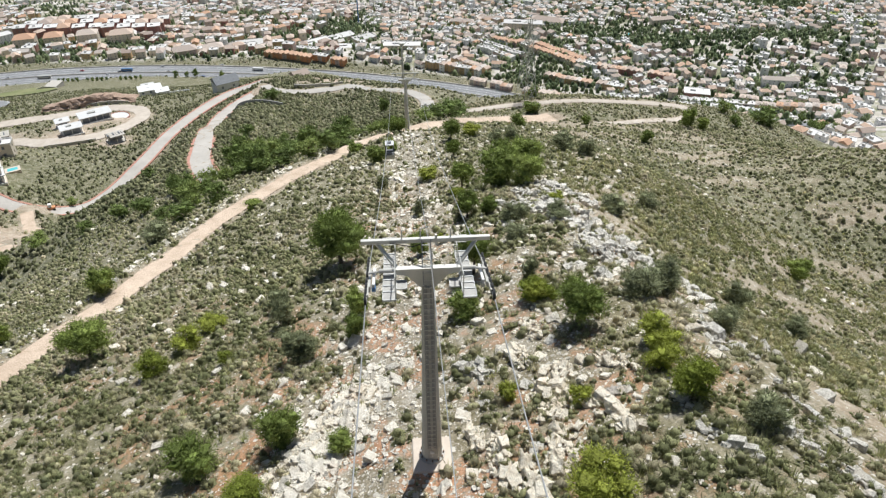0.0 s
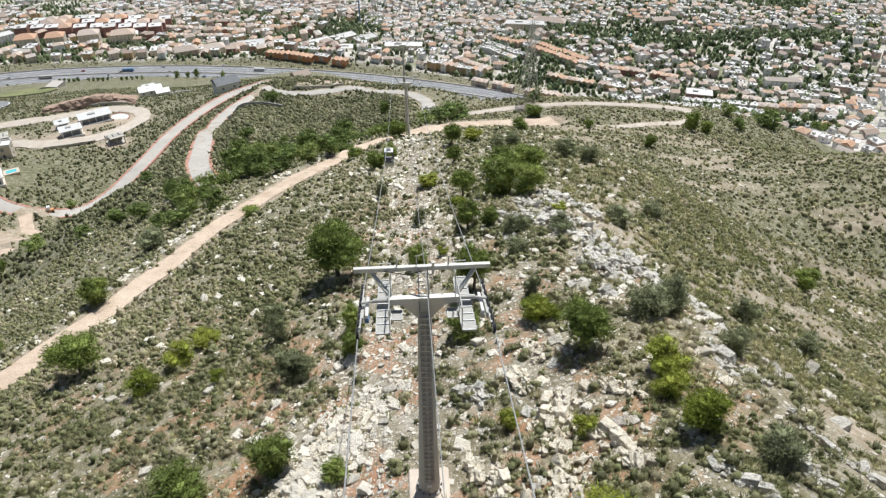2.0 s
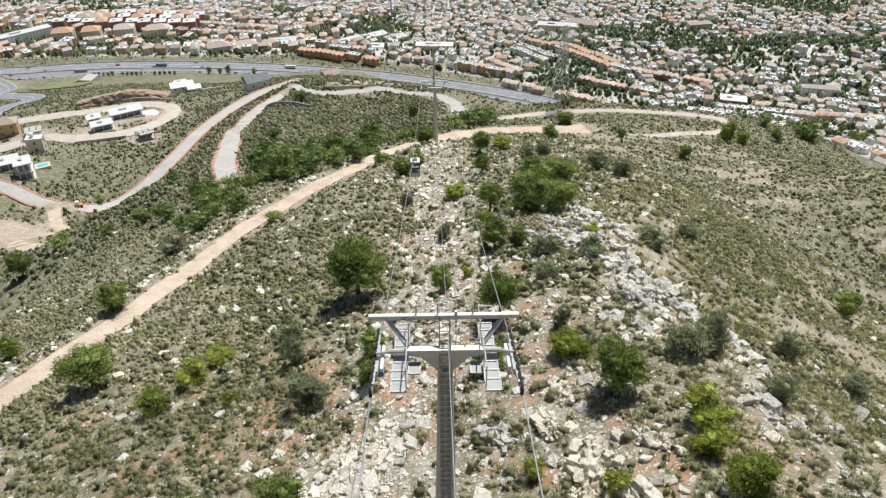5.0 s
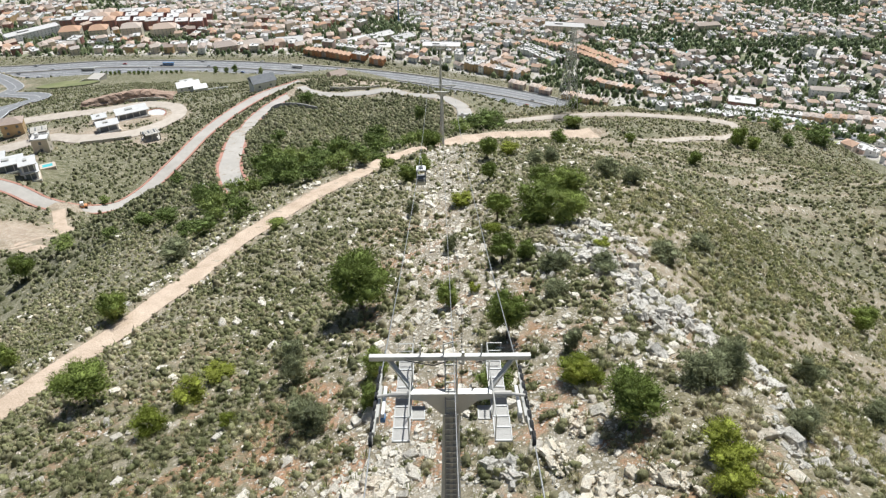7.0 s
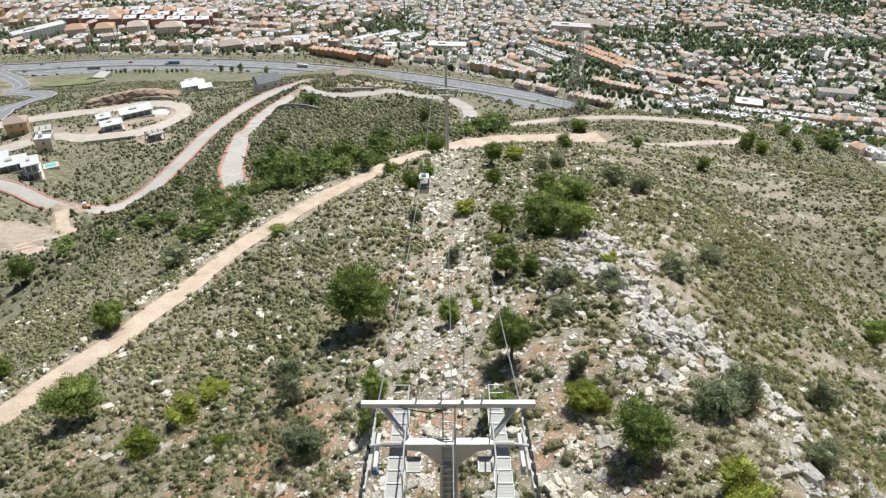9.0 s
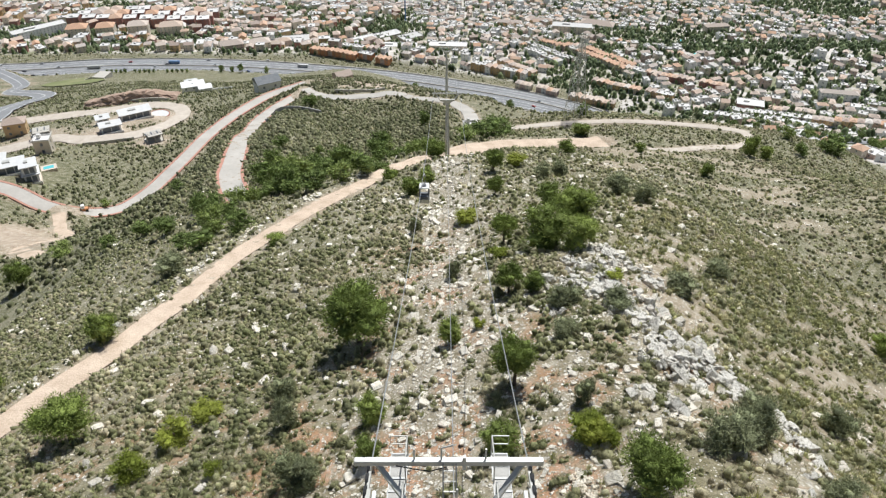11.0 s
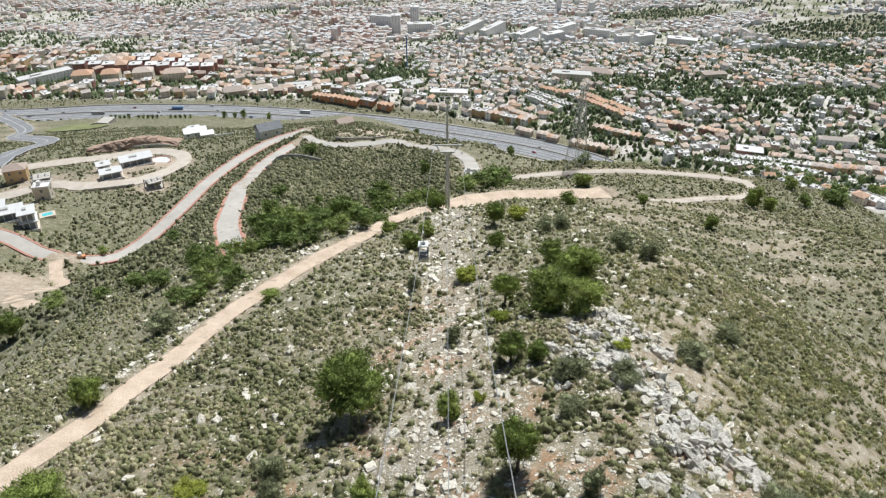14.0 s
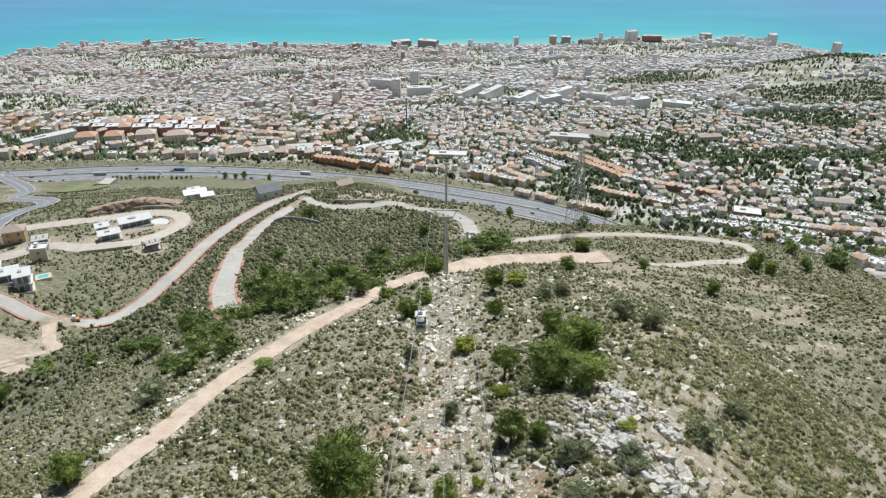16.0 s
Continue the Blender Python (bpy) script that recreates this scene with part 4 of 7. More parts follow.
def spots(rng, n, x0, x1, y0, y1, keep):
    """Random places, kept with the chance that keep(x, y) gives, and off the roads."""
    x, y = rng.uniform(x0, x1, n), rng.uniform(y0, y1, n)
    _, b = carve(x, y, np.zeros(n))
    ok = (rng.uniform(0, 1, n) < keep(x, y)) & (np.abs(x) < 0.66 * (y + 30) + 15) & (b < 0.7) & (np.hypot(x, y) > 1.7)
    return x[ok], y[ok]


RNG = np.random.default_rng(7)
patch = lambda x, y, s, k: np.clip(0.5 + 0.9 * vnoise(x, y, s, k, 3), 0, 1)
heap = lambda x, y: np.exp(-((x + 7.6 - 0.42 * y) / 1.7) ** 2) * np.clip(1.2 - np.abs(y - 4.5) / 6, 0, 1)
def bank(x, y):
    L = WAY_LINES["track"][0]
    d = np.hypot(x[:, None] - L[None, :, 0], y[:, None] - L[None, :, 1])
    k = d.argmin(1)
    side = (x - L[k, 0]) - 0.4 * (y - L[k, 1])
    return np.clip(1.2 - np.abs(d.min(1) - 2.9) / 1.1, 0, 1) * (side < 0) * (0.5 + 0.5 * (vnoise(x, y, 7, 88, 2) > -0.2))


clear = lambda x, y: (1 - heap(x, y)) * (1 - 0.85 * bank(x, y)) * (1 - 0.85 * stony_at(x, y)) * (1 - 0.75 * gravel_at(x, y))
FINE_KIT = [cluster(RNG, 2 + j % 2, 27, 0.30, 5, 2, RNG.uniform(0.5, 0.85), 0.45, RNG.uniform(0.36, 0.44), 0.07, 0.85) for j in range(16)]
NEAR_KIT = [cluster(RNG, 2 + j % 2, 6, 0.32, 5, 2, RNG.uniform(0.5, 0.85), 0.45, 0.41, 0.09, 0.92) for j in range(18)]
MID_KIT = [cushion(RNG, 1, 0.28, 5, 2, RNG.uniform(0.45, 0.8), 0.45, 0.42, 0.16) for _ in range(16)]
FAR_KIT = [cushion(RNG, 1, 0.36, 5, 2, RNG.uniform(0.5, 0.85), 0.4) for _ in range(12)]
ALFA_KIT = [cushion(RNG, 44, 0.34, 5, 2, RNG.uniform(0.45, 0.65), 0.4, 0.34, 0.05, 0.85) for _ in range(12)]
east = lambda x, y: np.clip((x - crest_x(y) - 0.5) / 4, 0, 1)
# cushion shrubs on the near hill, finer close to the walk
x, y = spots(RNG, 30000, -75, 70, -14, 62, lambda x, y: (0.48 + 0.72 * patch(x, y, 5, 61)) * clear(x, y) * (1 - 0.55 * east(x, y)))
big = RNG.uniform(0.6, 1.1, len(x)) * RNG.uniform(0.65, 1.6, len(x))
for kit, sel, lab, sd in ((FINE_KIT, (y < 22) & (np.abs(x) < 30), "grey-green cushion shrubs between the rocks", 71), (NEAR_KIT, (y >= 22) | (np.abs(x) >= 30), "grey-green cushion shrubs on the dry slope", 59)):
    scatter("scrub", kit, x[sel], y[sel], big[sel], M_SHRUB, lab, "shrubs", sd)
x, y = spots(RNG, 32000, -75, 120, 60, 190, lambda x, y: (0.36 + 0.78 * patch(x, y, 11, 62)) * clear(x, y))
scatter("scrub", MID_KIT, x, y, RNG.uniform(0.5, 0.95, len(x)) * RNG.uniform(0.7, 1.5, len(x)), M_SHRUB, "olive cushion shrubs on the hill brow", "shrubs", 72)
x, y = spots(RNG, 5200, 70, 170, -10, 150, lambda x, y: 0.6 + 0.5 * patch(x, y, 12, 63))
scatter("scrub", MID_KIT, x, y, RNG.uniform(0.7, 1.7, len(x)), M_SHRUB, "olive shrubs on the far flank", "shrubs", 73)
# darker cushions among them
x, y = spots(RNG, 4600, -75, 80, -14, 150, lambda x, y: (0.15 + 0.75 * patch(x, y, 17, 67)) * clear(x, y))
scatter("scrub", NEAR_KIT, x, y, RNG.uniform(0.5, 1.4, len(x)), M_DARK, "dark green dwarf shrubs on the slope", "shrubs", 77, 1.1)
# esparto tussocks on the eastern flank
x, y = spots(RNG, 12500, 6, 80, -14, 75, lambda x, y: (0.25 + 0.75 * patch(x, y, 6, 55)) * clear(x, y) * east(x, y))
scatter("esparto_grass", ALFA_KIT, x, y, RNG.uniform(0.5, 1.0, len(x)) * RNG.uniform(0.7, 1.4, len(x)), M_ESPARTO, "pale olive esparto tussocks on the stony flank", "grass", 54, 1.15)
# dry grass tussocks
x, y = spots(RNG, 16000, -60, 110, -14, 130, lambda x, y: 0.16 + 0.4 * patch(x, y, 9, 64) + 0.1 * np.clip((x - 12) / 10, 0, 1) - 0.2 * stony_at(x, y) - 0.3 * gravel_at(x, y))
scatter("dry_grass", [tuft(RNG, 22) for _ in range(8)], x, y, RNG.uniform(0.45, 1.1, len(x)) * np.where(x > 14, 1.1, 1.0), M_GRASS, "straw-coloured grass tussocks between the rocks", "grass", 74, 0.9)
# darker scrub over the valley side and round the estate roads
PADS = ((-146, 297, 15), (-130, 303, 11), (-122, 264, 7), (-146, 275, 9), (-178, 280, 11), (-196, 250, 10), (-113, 158, 13), (-128, 166, 10), (-146, 216, 12), (-165, 234, 10), (-93, 352, 9), (-64, 425, 9), (-155, 423, 12))
off_pads = lambda x, y: np.min([np.hypot(x - bx, y - by) > br for bx, by, br in PADS], axis=0)
x, y = spots(RNG, 26000, -360, -2, 95, 640, lambda x, y: (0.3 + 0.7 * patch(x, y, 16, 65)) * off_pads(x, y))
scatter("scrub", FAR_KIT, x, y, RNG.uniform(0.7, 2.3, len(x)), M_DARK, "dark green scrub on the valley side", "shrubs", 75, 1.0)
x, y = spots(RNG, 15000, -300, 60, 95, 640, lambda x, y: (0.2 + 0.6 * patch(x, y, 21, 68)) * off_pads(x, y))
scatter("scrub", FAR_KIT, x, y, RNG.uniform(0.6, 1.7, len(x)), M_SHRUB, "pale olive scrub on the valley side", "shrubs", 70, 1.0)
hw = WAY_LINES["highway"][0]
hwd = lambda x, y: np.hypot(x[:, None] - hw[None, :, 0], y[:, None] - hw[None, :, 1]).min(1)
for mt, sd, lab, tall in ((M_DARK, 57, "dark bushes on the motorway verge", 1.1), (M_SHRUB, 58, "olive scrub on the motorway verge", 0.8)):
    x, y = spots(RNG, 16000, -560, 190, 540, 860, lambda x, y: np.clip(1 - np.abs(hwd(x, y) - 42) / 21, 0, 1) ** 0.5 * (0.35 + 0.6 * patch(x, y, 24, 56)))
    scatter("scrub", FAR_KIT, x, y, RNG.uniform(0.9, 2.6, len(x)) * RNG.uniform(0.8, 1.5, len(x)), mt, lab, "shrubs", sd, tall)
on_hump = lambda x, y: np.exp(-(((x + 28) / 34) ** 2 + ((y - 178) / 48) ** 2) ** 2)
x, y = spots(RNG, 9500, -78, 4, 118, 240, lambda x, y: (0.3 + 0.6 * on_hump(x, y)) * (0.45 + 0.7 * patch(x, y, 7, 60)))
scatter("scrub", FAR_KIT, x, y, RNG.uniform(0.7, 1.5, len(x)) * RNG.uniform(0.8, 1.6, len(x)), M_DARK, "thick dark scrub on the rounded hump", "shrubs", 78)
x, y = spots(RNG, 2000, -78, 4, 118, 240, lambda x, y: 0.3 + 0.5 * on_hump(x, y))
scatter("scrub", FAR_KIT, x, y, RNG.uniform(0.7, 1.6, len(x)), M_SHRUB, "grey-green scrub on the rounded hump", "shrubs", 69)
x, y = spots(RNG, 6500, -135, -44, 110, 320, lambda x, y: (0.4 + 0.5 * patch(x, y, 15, 69)) * off_pads(x, y))
scatter("scrub", FAR_KIT, x, y, RNG.uniform(0.7, 2.0, len(x)), M_DARK, "dark scrub between the estate roads", "shrubs", 79)
x, y = spots(RNG, 9000, -80, 160, 185, 640, lambda x, y: 0.3 + 0.6 * patch(x, y, 22, 66))
scatter("scrub", FAR_KIT, x, y, RNG.uniform(0.8, 2.2, len(x)), M_DARK, "dark scrub below the hill brow", "shrubs", 76)


def stone_template(rng, points=14, boxy=5.0):
    """A broken stone about one unit across: the hull of points on a rounded block."""
    bm = B()
    for _ in range(points):
        d = rng.normal(size=3)
        d /= (np.abs(d) ** boxy).sum() ** (1 / boxy)
        bm.verts.new(d * rng.uniform(0.82, 1.0))
    for c in range(8):
        bm.verts.new(np.array((1 - 2 * (c & 1), 1 - (c & 2), 1 - (c & 4) / 2)) * rng.uniform(0.55, 0.85))
    res = bmesh.ops.convex_hull(bm, input=bm.verts[:])
    bmesh.ops.delete(bm, geom=[g for g in res["geom_interior"] if isinstance(g, bmesh.types.BMVert)], context="VERTS")
    bmesh.ops.triangulate(bm, faces=bm.faces[:])
    bm.verts.index_update()
    V = np.array([v.co[:] for v in bm.verts]) * 0.5 * (rng.uniform(0.95, 1.3), rng.uniform(0.7, 1.0), rng.uniform(0.5, 0.75))
    T = np.array([[v.index for v in f.verts] for f in bm.faces])
    bm.free()
    return V, T


def rugged(rng, V, T, cuts=1, rough=0.07):
    """Breaks a stone's faces up and roughens them."""
    me = mesh_of("stone", V, T, [])
    bm = B()
    bm.from_mesh(me)
    bpy.data.meshes.remove(me)
    for k in range(cuts):
        bmesh.ops.subdivide_edges(bm, edges=bm.edges[:], cuts=1, use_grid_fill=True)
        for v in bm.verts:
            v.co *= 1 + rng.normal(0, rough / (k + 1))
    bmesh.ops.triangulate(bm, faces=bm.faces[:])
    bm.verts.index_update()
    V = np.array([v.co[:] for v in bm.verts])
    T = np.array([[v.index for v in f.verts] for f in bm.faces])
    bm.free()
    return V, T


def crown_mesh(name, seed, n, size, lobes_n, material, wide=0.5, lo=0.3, squash=0.7):
    """A crown one unit high and about one across: clumps of leaves with gaps."""
    rng = np.random.default_rng(seed)
    lobes = []
    for k in range(lobes_n):
        a, rr = rng.uniform(0, 2 * math.pi), wide * math.sqrt(rng.uniform(0.02, 0.62))
        zc = rng.uniform(lo + 0.12, 0.86)
        f = 1 - 0.5 * abs(zc - 0.6) / 0.4
        lobes.append(((rr * f * math.cos(a), rr * f * math.sin(a), zc), tuple(wide * rng.uniform(0.3, 0.54) * q for q in (1, 1, squash))))
    V, T = [leaf_cloud(rng, n, lobes, size, 0.0, 0.15)], [np.arange(3 * n).reshape(-1, 3)]
    ball, nv = rugged(rng, *stone_template(rng, 10, 2.5), 1, 0.1), 3 * n
    for c, r in lobes:
        W = ball[0] / np.abs(ball[0]).max(0) * np.array(r) * 0.5 * rng.uniform(0.85, 1.12, len(ball[0]))[:, None] + c
        V.append(W)
        T.append(ball[1] + nv)
        nv += len(W)
    V = np.vstack(V)
    return mesh_of(name, V, np.vstack(T), [material], smooth=True, attrs={"tint": np.full(len(V), rng.uniform(0.2, 0.9))})


def trunk_mesh(name, seed, lo, wide):
    rng = np.random.default_rng(seed)
    bm = B()
    tube(bm, [(0, 0, -0.06), (0.01, 0.01, lo), (0.03, -0.02, 0.62)], 0.045, 8, 0.02)
    for _ in range(5):
        a, r = rng.uniform(0, 2 * math.pi), wide * rng.uniform(0.35, 0.7)
        z = lo * rng.uniform(0.7, 1.2)
        tube(bm, [(0.01, 0, z), (r * 0.5 * math.cos(a), r * 0.5 * math.sin(a), z + 0.16), (r * math.cos(a), r * math.sin(a), z + 0.3)], 0.022, 6, 0.008)
    me = bpy.data.meshes.new(name)
    bm.to_mesh(me)
    bm.free()
    me.materials.append(M_BARK)
    return me


PLANTS = {
    "pine": [(crown_mesh("crown", 100 + k, 8000, 0.048, 22, M_PINE, 0.5, 0.34), trunk_mesh("trunk", 120 + k, 0.32, 0.5)) for k in range(4)],
    "bush": [(crown_mesh("crown", 140 + k, 5000, 0.058, 18, M_PINE, 0.5, 0.06, 0.95), trunk_mesh("trunk", 150 + k, 0.1, 0.45)) for k in range(4)],
    "olive": [(crown_mesh("crown", 160 + k, 4600, 0.06, 14, M_OLIVE, 0.5, 0.05, 0.9), trunk_mesh("trunk", 170 + k, 0.12, 0.5)) for k in range(3)],
    "bright": [(crown_mesh("crown", 180 + k, 5400, 0.052, 18, M_BRIGHT, 0.5, 0.02, 0.8), trunk_mesh("trunk", 190 + k, 0.06, 0.4)) for k in range(3)],
}
PLANTS["gully"] = [(crown_mesh("crown", 240 + k, 1200, 0.1, 13, M_GULLY, 0.5, 0.06, 0.95), trunk_mesh("trunk", 250 + k, 0.1, 0.45)) for k in range(4)]
NAMES = {"gully": ("shrub", "dense dark green bush in the gully", "bush"), "pine": ("pine_tree", "green Aleppo pine on the rocky slope", "tree"), "bush": ("shrub", "dense dark green mastic bush", "bush"),
         "olive": ("shrub", "grey-green open shrub among rocks", "bush"), "bright": ("shrub", "low yellow-green bush on dry ground", "bush")}
grown = 0


def plant(kind, x, y, w, h, label=""):
    """A plant w across and h high, of one of the kinds above."""
    global grown
    grown += 1
    crown, trunk = PLANTS[kind][grown % len(PLANTS[kind])]
    nm, lab, cat = NAMES[kind]
    m = pose(x, y, ground_z(x, y) - 0.05, 0, 0, 137.5 * grown)
    ob = thing(nm, m, label or lab, cat, cat + "s on the hill")
    for nme, me in (("trunk", trunk), ("crown", crown)):
        p = part(nme, me, None, ob)
        p.scale = (w, w, h)


for row in [(-7.2, 31.1, 5.7, 5.4), (4.1, 19.9, 3.0, 3.9), (5.0, 34.8, 2.4, 3.0), (6.0, 52.0, 3.0, 3.8), (6.7, 76.1, 2.6, 3.0), (7.4, 90.9, 3.4, 3.8), (-94.2, 115.9, 5.8, 6.8), (-30.6, 26.5, 4.9, 4.2), (9.4, 8.8, 3.3, 3.2), (-1.8, 107.7, 4.3, 4.6)]:
    plant("pine", *row)
for row in [(0.3, 27.8, 2.2, 2.2), (6.9, 33.9, 2.0, 1.9), (9.2, 45.3, 5.4, 4.6), (14.1, 55.2, 5.2, 4.2), (11.9, 43.0, 4.0, 3.4), (12.6, 64.4, 3.7, 3.1), (-5.2, 83.2, 3.9, 3.2), (-9.8, 97.6, 3.0, 2.4), (-2.9, 89.5, 3.3, 2.4), (49.4, 110.6, 2.8, 2.7), (40.1, 124.4, 2.5, 2.1), (71.0, 141.2, 4.6, 5.5), (74.9, 142.1, 3.8, 3.5)]:
    plant("bush", *row)
for row in [(23.5, 115.7, 3.7, 2.6), (31.3, 143.9, 5.0, 3.4), (-38.4, 48.0, 3.7, 3.6), (-4.9, 19.9, 2.4, 2.1), (-5.0, 15.3, 1.9, 2.1), (2.8, 13.9, 2.6, 1.9), (51.6, 50.7, 4.0, 3.5), (-24.1, 71.6, 3.3, 1.9), (-14.0, 3.4, 3.3, 2.4), (-8.9, 4.4, 3.0, 3.0), (-5.3, 2.5, 1.8, 1.3), (-50.3, 44.9, 2.7, 3.0)]:
    plant("bush", *row)
for row in [(0.5, 42.6, 1.9, 2.2), (-4.1, 64.6, 2.2, 2.9), (14.5, 86.0, 3.6, 2.5), (17.4, 87.3, 3.3, 2.6), (-12.4, 25.3, 2.3, 2.3), (-11.4, 21.3, 2.3, 2.6), (-9.0, 14.4, 3.1, 2.6), (7.7, 16.7, 1.5, 2.0), (14.3, 12.0, 3.2, 2.1), (16.5, 13.3, 2.7, 2.5), (-38.4, 68.4, 5.1, 3.2), (8.0, 25.0, 2.4, 1.6)]:
    plant("olive", *row)
for row in [(12.5, 28.9, 2.7, 1.7), (19.6, 35.1, 3.1, 1.9), (27.0, 45.8, 3.1, 2.0), (25.4, 19.5, 2.6, 2.3), (23.3, 72.6, 4.0, 3.2), (25.3, 68.3, 3.1, 2.7), (8.6, 30.4, 2.7, 1.9), (15.8, -2.5, 2.4, 2.3), (19.0, 8.9, 2.3, 1.9), (29.2, 16.4, 2.5, 2.0), (17.5, 16.3, 2.4, 2.0)]:
    plant("olive", *row)
for row in [(-21.9, 19.1, 2.7, 1.9), (-19.9, 22.4, 3.0, 1.9), (-18.5, 25.3, 2.8, 1.4), (-15.4, 17.4, 1.4, 1.1), (13.2, 5.2, 2.8, 2.1), (7.6, 13.1, 1.9, 1.7), (8.5, 13.0, 1.5, 1.3), (2.3, 29.3, 1.1, 1.1), (11.4, 96.5, 3.9, 2.1), (5.1, 45.7, 2.3, 1.3), (13.2, 33.6, 1.7, 0.9), (2.5, 64.8, 3.3, 1.6)]:
    plant("bright", *row)
for row in [(12.8, -0.4, 2.7, 2.4), (12.5, 2.9, 2.4, 2.0), (7.0, -6.4, 3.4, 2.5), (-10.4, -0.2, 2.7, 1.5), (7.8, 1.2, 1.4, 1.2), (4.4, 3.3, 1.3, 1.2), (7.6, 13.7, 2.4, 1.5)]:
    plant("bright", *row)
for row in [(-22.7, 97.5, 5.0, 3.8), (-18.6, 99.5, 4.8, 4.0), (-27.8, 102.1, 4.2, 3.2), (-14.9, 103.5, 5.0, 4.0), (-12.4, 108, 4.1, 3.4), (-6.9, 133.3, 5.1, 4.3), (-36.7, 107.2, 5.6, 3.7), (-33.5, 107.8, 4.5, 3.2), (-29.5, 123.4, 4.4, 2.9), (-15.4, 150.2, 5.7, 4.1), (-10.9, 126.9, 4.9, 3.8), (-23.8, 122.1, 4.9, 3.5), (-51.1, 98.3, 4.9, 3.8), (-37.6, 85.9, 5.0, 4.6), (-31.5, 80.4, 4.5, 3.5), (-37.3, 78.1, 4.6, 3.1), (-41.7, 82.0, 3.4, 2.4)]:
    plant("gully", *row)
for row in [(-45.8, 104.5, 4.1, 2.8), (-37.2, 92.7, 4.1, 3.3), (-58.9, 105.8, 4.3, 3.2), (-36.4, 129.5, 4.7, 2.9), (-87.4, 123.3, 5.8, 3.2), (-68.9, 110.1, 3.8, 2.4), (10.1, 154.4, 8.7, 4.8), (13.8, 157.5, 7.3, 4.2), (5.0, 152.1, 6.1, 3.9), (37.9, 180.0, 4.6, 4.3), (-6.1, 175.1, 3.4, 5.4), (-46.0, 220.3, 6.0, 4.5), (92, 168, 4.2, 3.6), (89.9, 154.1, 3.9, 3.4), (104, 166, 8.9, 5.1), (-60.9, 131.7, 3.3, 2.4), (-116.4, 202.4, 4.2, 2.8)]:
    plant("gully", *row)

gr = random.Random(12)
for k in range(46):
    t = gr.uniform(0, 1)
    bx, by = -44 + 40 * t + gr.uniform(-9, 6), 94 + 34 * t + abs(gr.gauss(0, 17))
    if carve(np.array([bx]), np.array([by]), np.zeros(1))[1][0] < 0.05 and abs(bx) > 2:
        w = gr.uniform(2.2, 6.4)
        plant("gully", bx, by, w, w * gr.uniform(0.75, 1.15))

# ---- rocks ----
def stones(name, n, box, keep, sizes, sub, label, seed, ledge=False, rock=None):
    rng = np.random.default_rng(seed)
    temps = [stone_template(rng, sub) for _ in range(10)]
    x, y = spots(rng, n, *box, keep)
    z = height(x, y)
    size = sizes(rng, len(x))
    V, T, base = [], [], 0
    for k, (tv, tf) in enumerate(temps):
        i = np.arange(k, len(x), len(temps))
        a = (rng.normal(1.85, 0.35, len(i)) if ledge else rng.uniform(0, 2 * math.pi, len(i)))[:, None]
        s = size[i][:, None]
        long = 1.7 if ledge else 1.0
        X = (tv[None, :, 0] * long * np.cos(a) - tv[None, :, 1] * np.sin(a)) * s + x[i][:, None]
        Y = (tv[None, :, 0] * long * np.sin(a) + tv[None, :, 1] * np.cos(a)) * s + y[i][:, None]
        tip = rng.uniform(-0.5, 0.5, len(i))[:, None]
        Z = (tv[None, :, 2] + tip * tv[None, :, 0]) * s * rng.uniform(0.7, 1.3, len(i))[:, None] + (z[i] + 0.04 * size[i])[:, None]
        V.append(np.stack([X, Y, Z], 2).reshape(-1, 3))
        T.append((tf[None] + (base + np.arange(len(i)) * len(tv))[:, None, None]).reshape(-1, 3))
        base += len(i) * len(tv)
    ob = new(name, mesh_of(name, np.vstack(V), np.vstack(T), [rock or M_ROCK]))
    return tagged(ob, label, "stones", kind="stuff")


def pile(x, y):
    p = np.zeros(len(x))
    for px, py, pr in ((-6, 6.5, 5), (-4.5, 9, 3), (6.5, 5, 5), (8, 10, 5), (5.2, 15, 4), (11, 20, 6), (14, 26, 6), (9, 33, 6), (9, 30, 4), (1, 26, 5), (2, 45, 5), (13, 38, 5), (-1, 18, 4), (8, 1, 4), (4, -3, 4), (9, -6, 4)):
        p = np.maximum(p, np.exp(-((x - px) ** 2 + (y - py) ** 2) / pr**2))
    return p


small = lambda rng, n: np.minimum(0.16 + 0.17 * rng.pareto(2.3, n), 1.0)
large = lambda rng, n: np.minimum(0.4 + 0.25 * rng.pareto(2.8, n), 1.5)
stones("loose_stones", 30000, (-30, 32, -14, 112), lambda x, y: 0.08 + 0.6 * stony_at(x, y) + 0.2 * pile(x, y), small, 5, "loose pale limestone rubble", 81)
stones("loose_stones", 14000, (-75, 75, -14, 120), lambda x, y: 0.2 + 0.5 * (vnoise(x, y, 8, 83, 2) > 0.35), small, 5, "scattered pale stones among shrubs", 82)
stones("loose_stones", 9000, (-9, 13, -13, 30), lambda x, y: 0.08 + 0.42 * stony_at(x, y), lambda r, n: np.minimum(0.07 + 0.07 * r.pareto(2.3, n), 0.4), 5, "small white limestone chips round the pylon", 80)


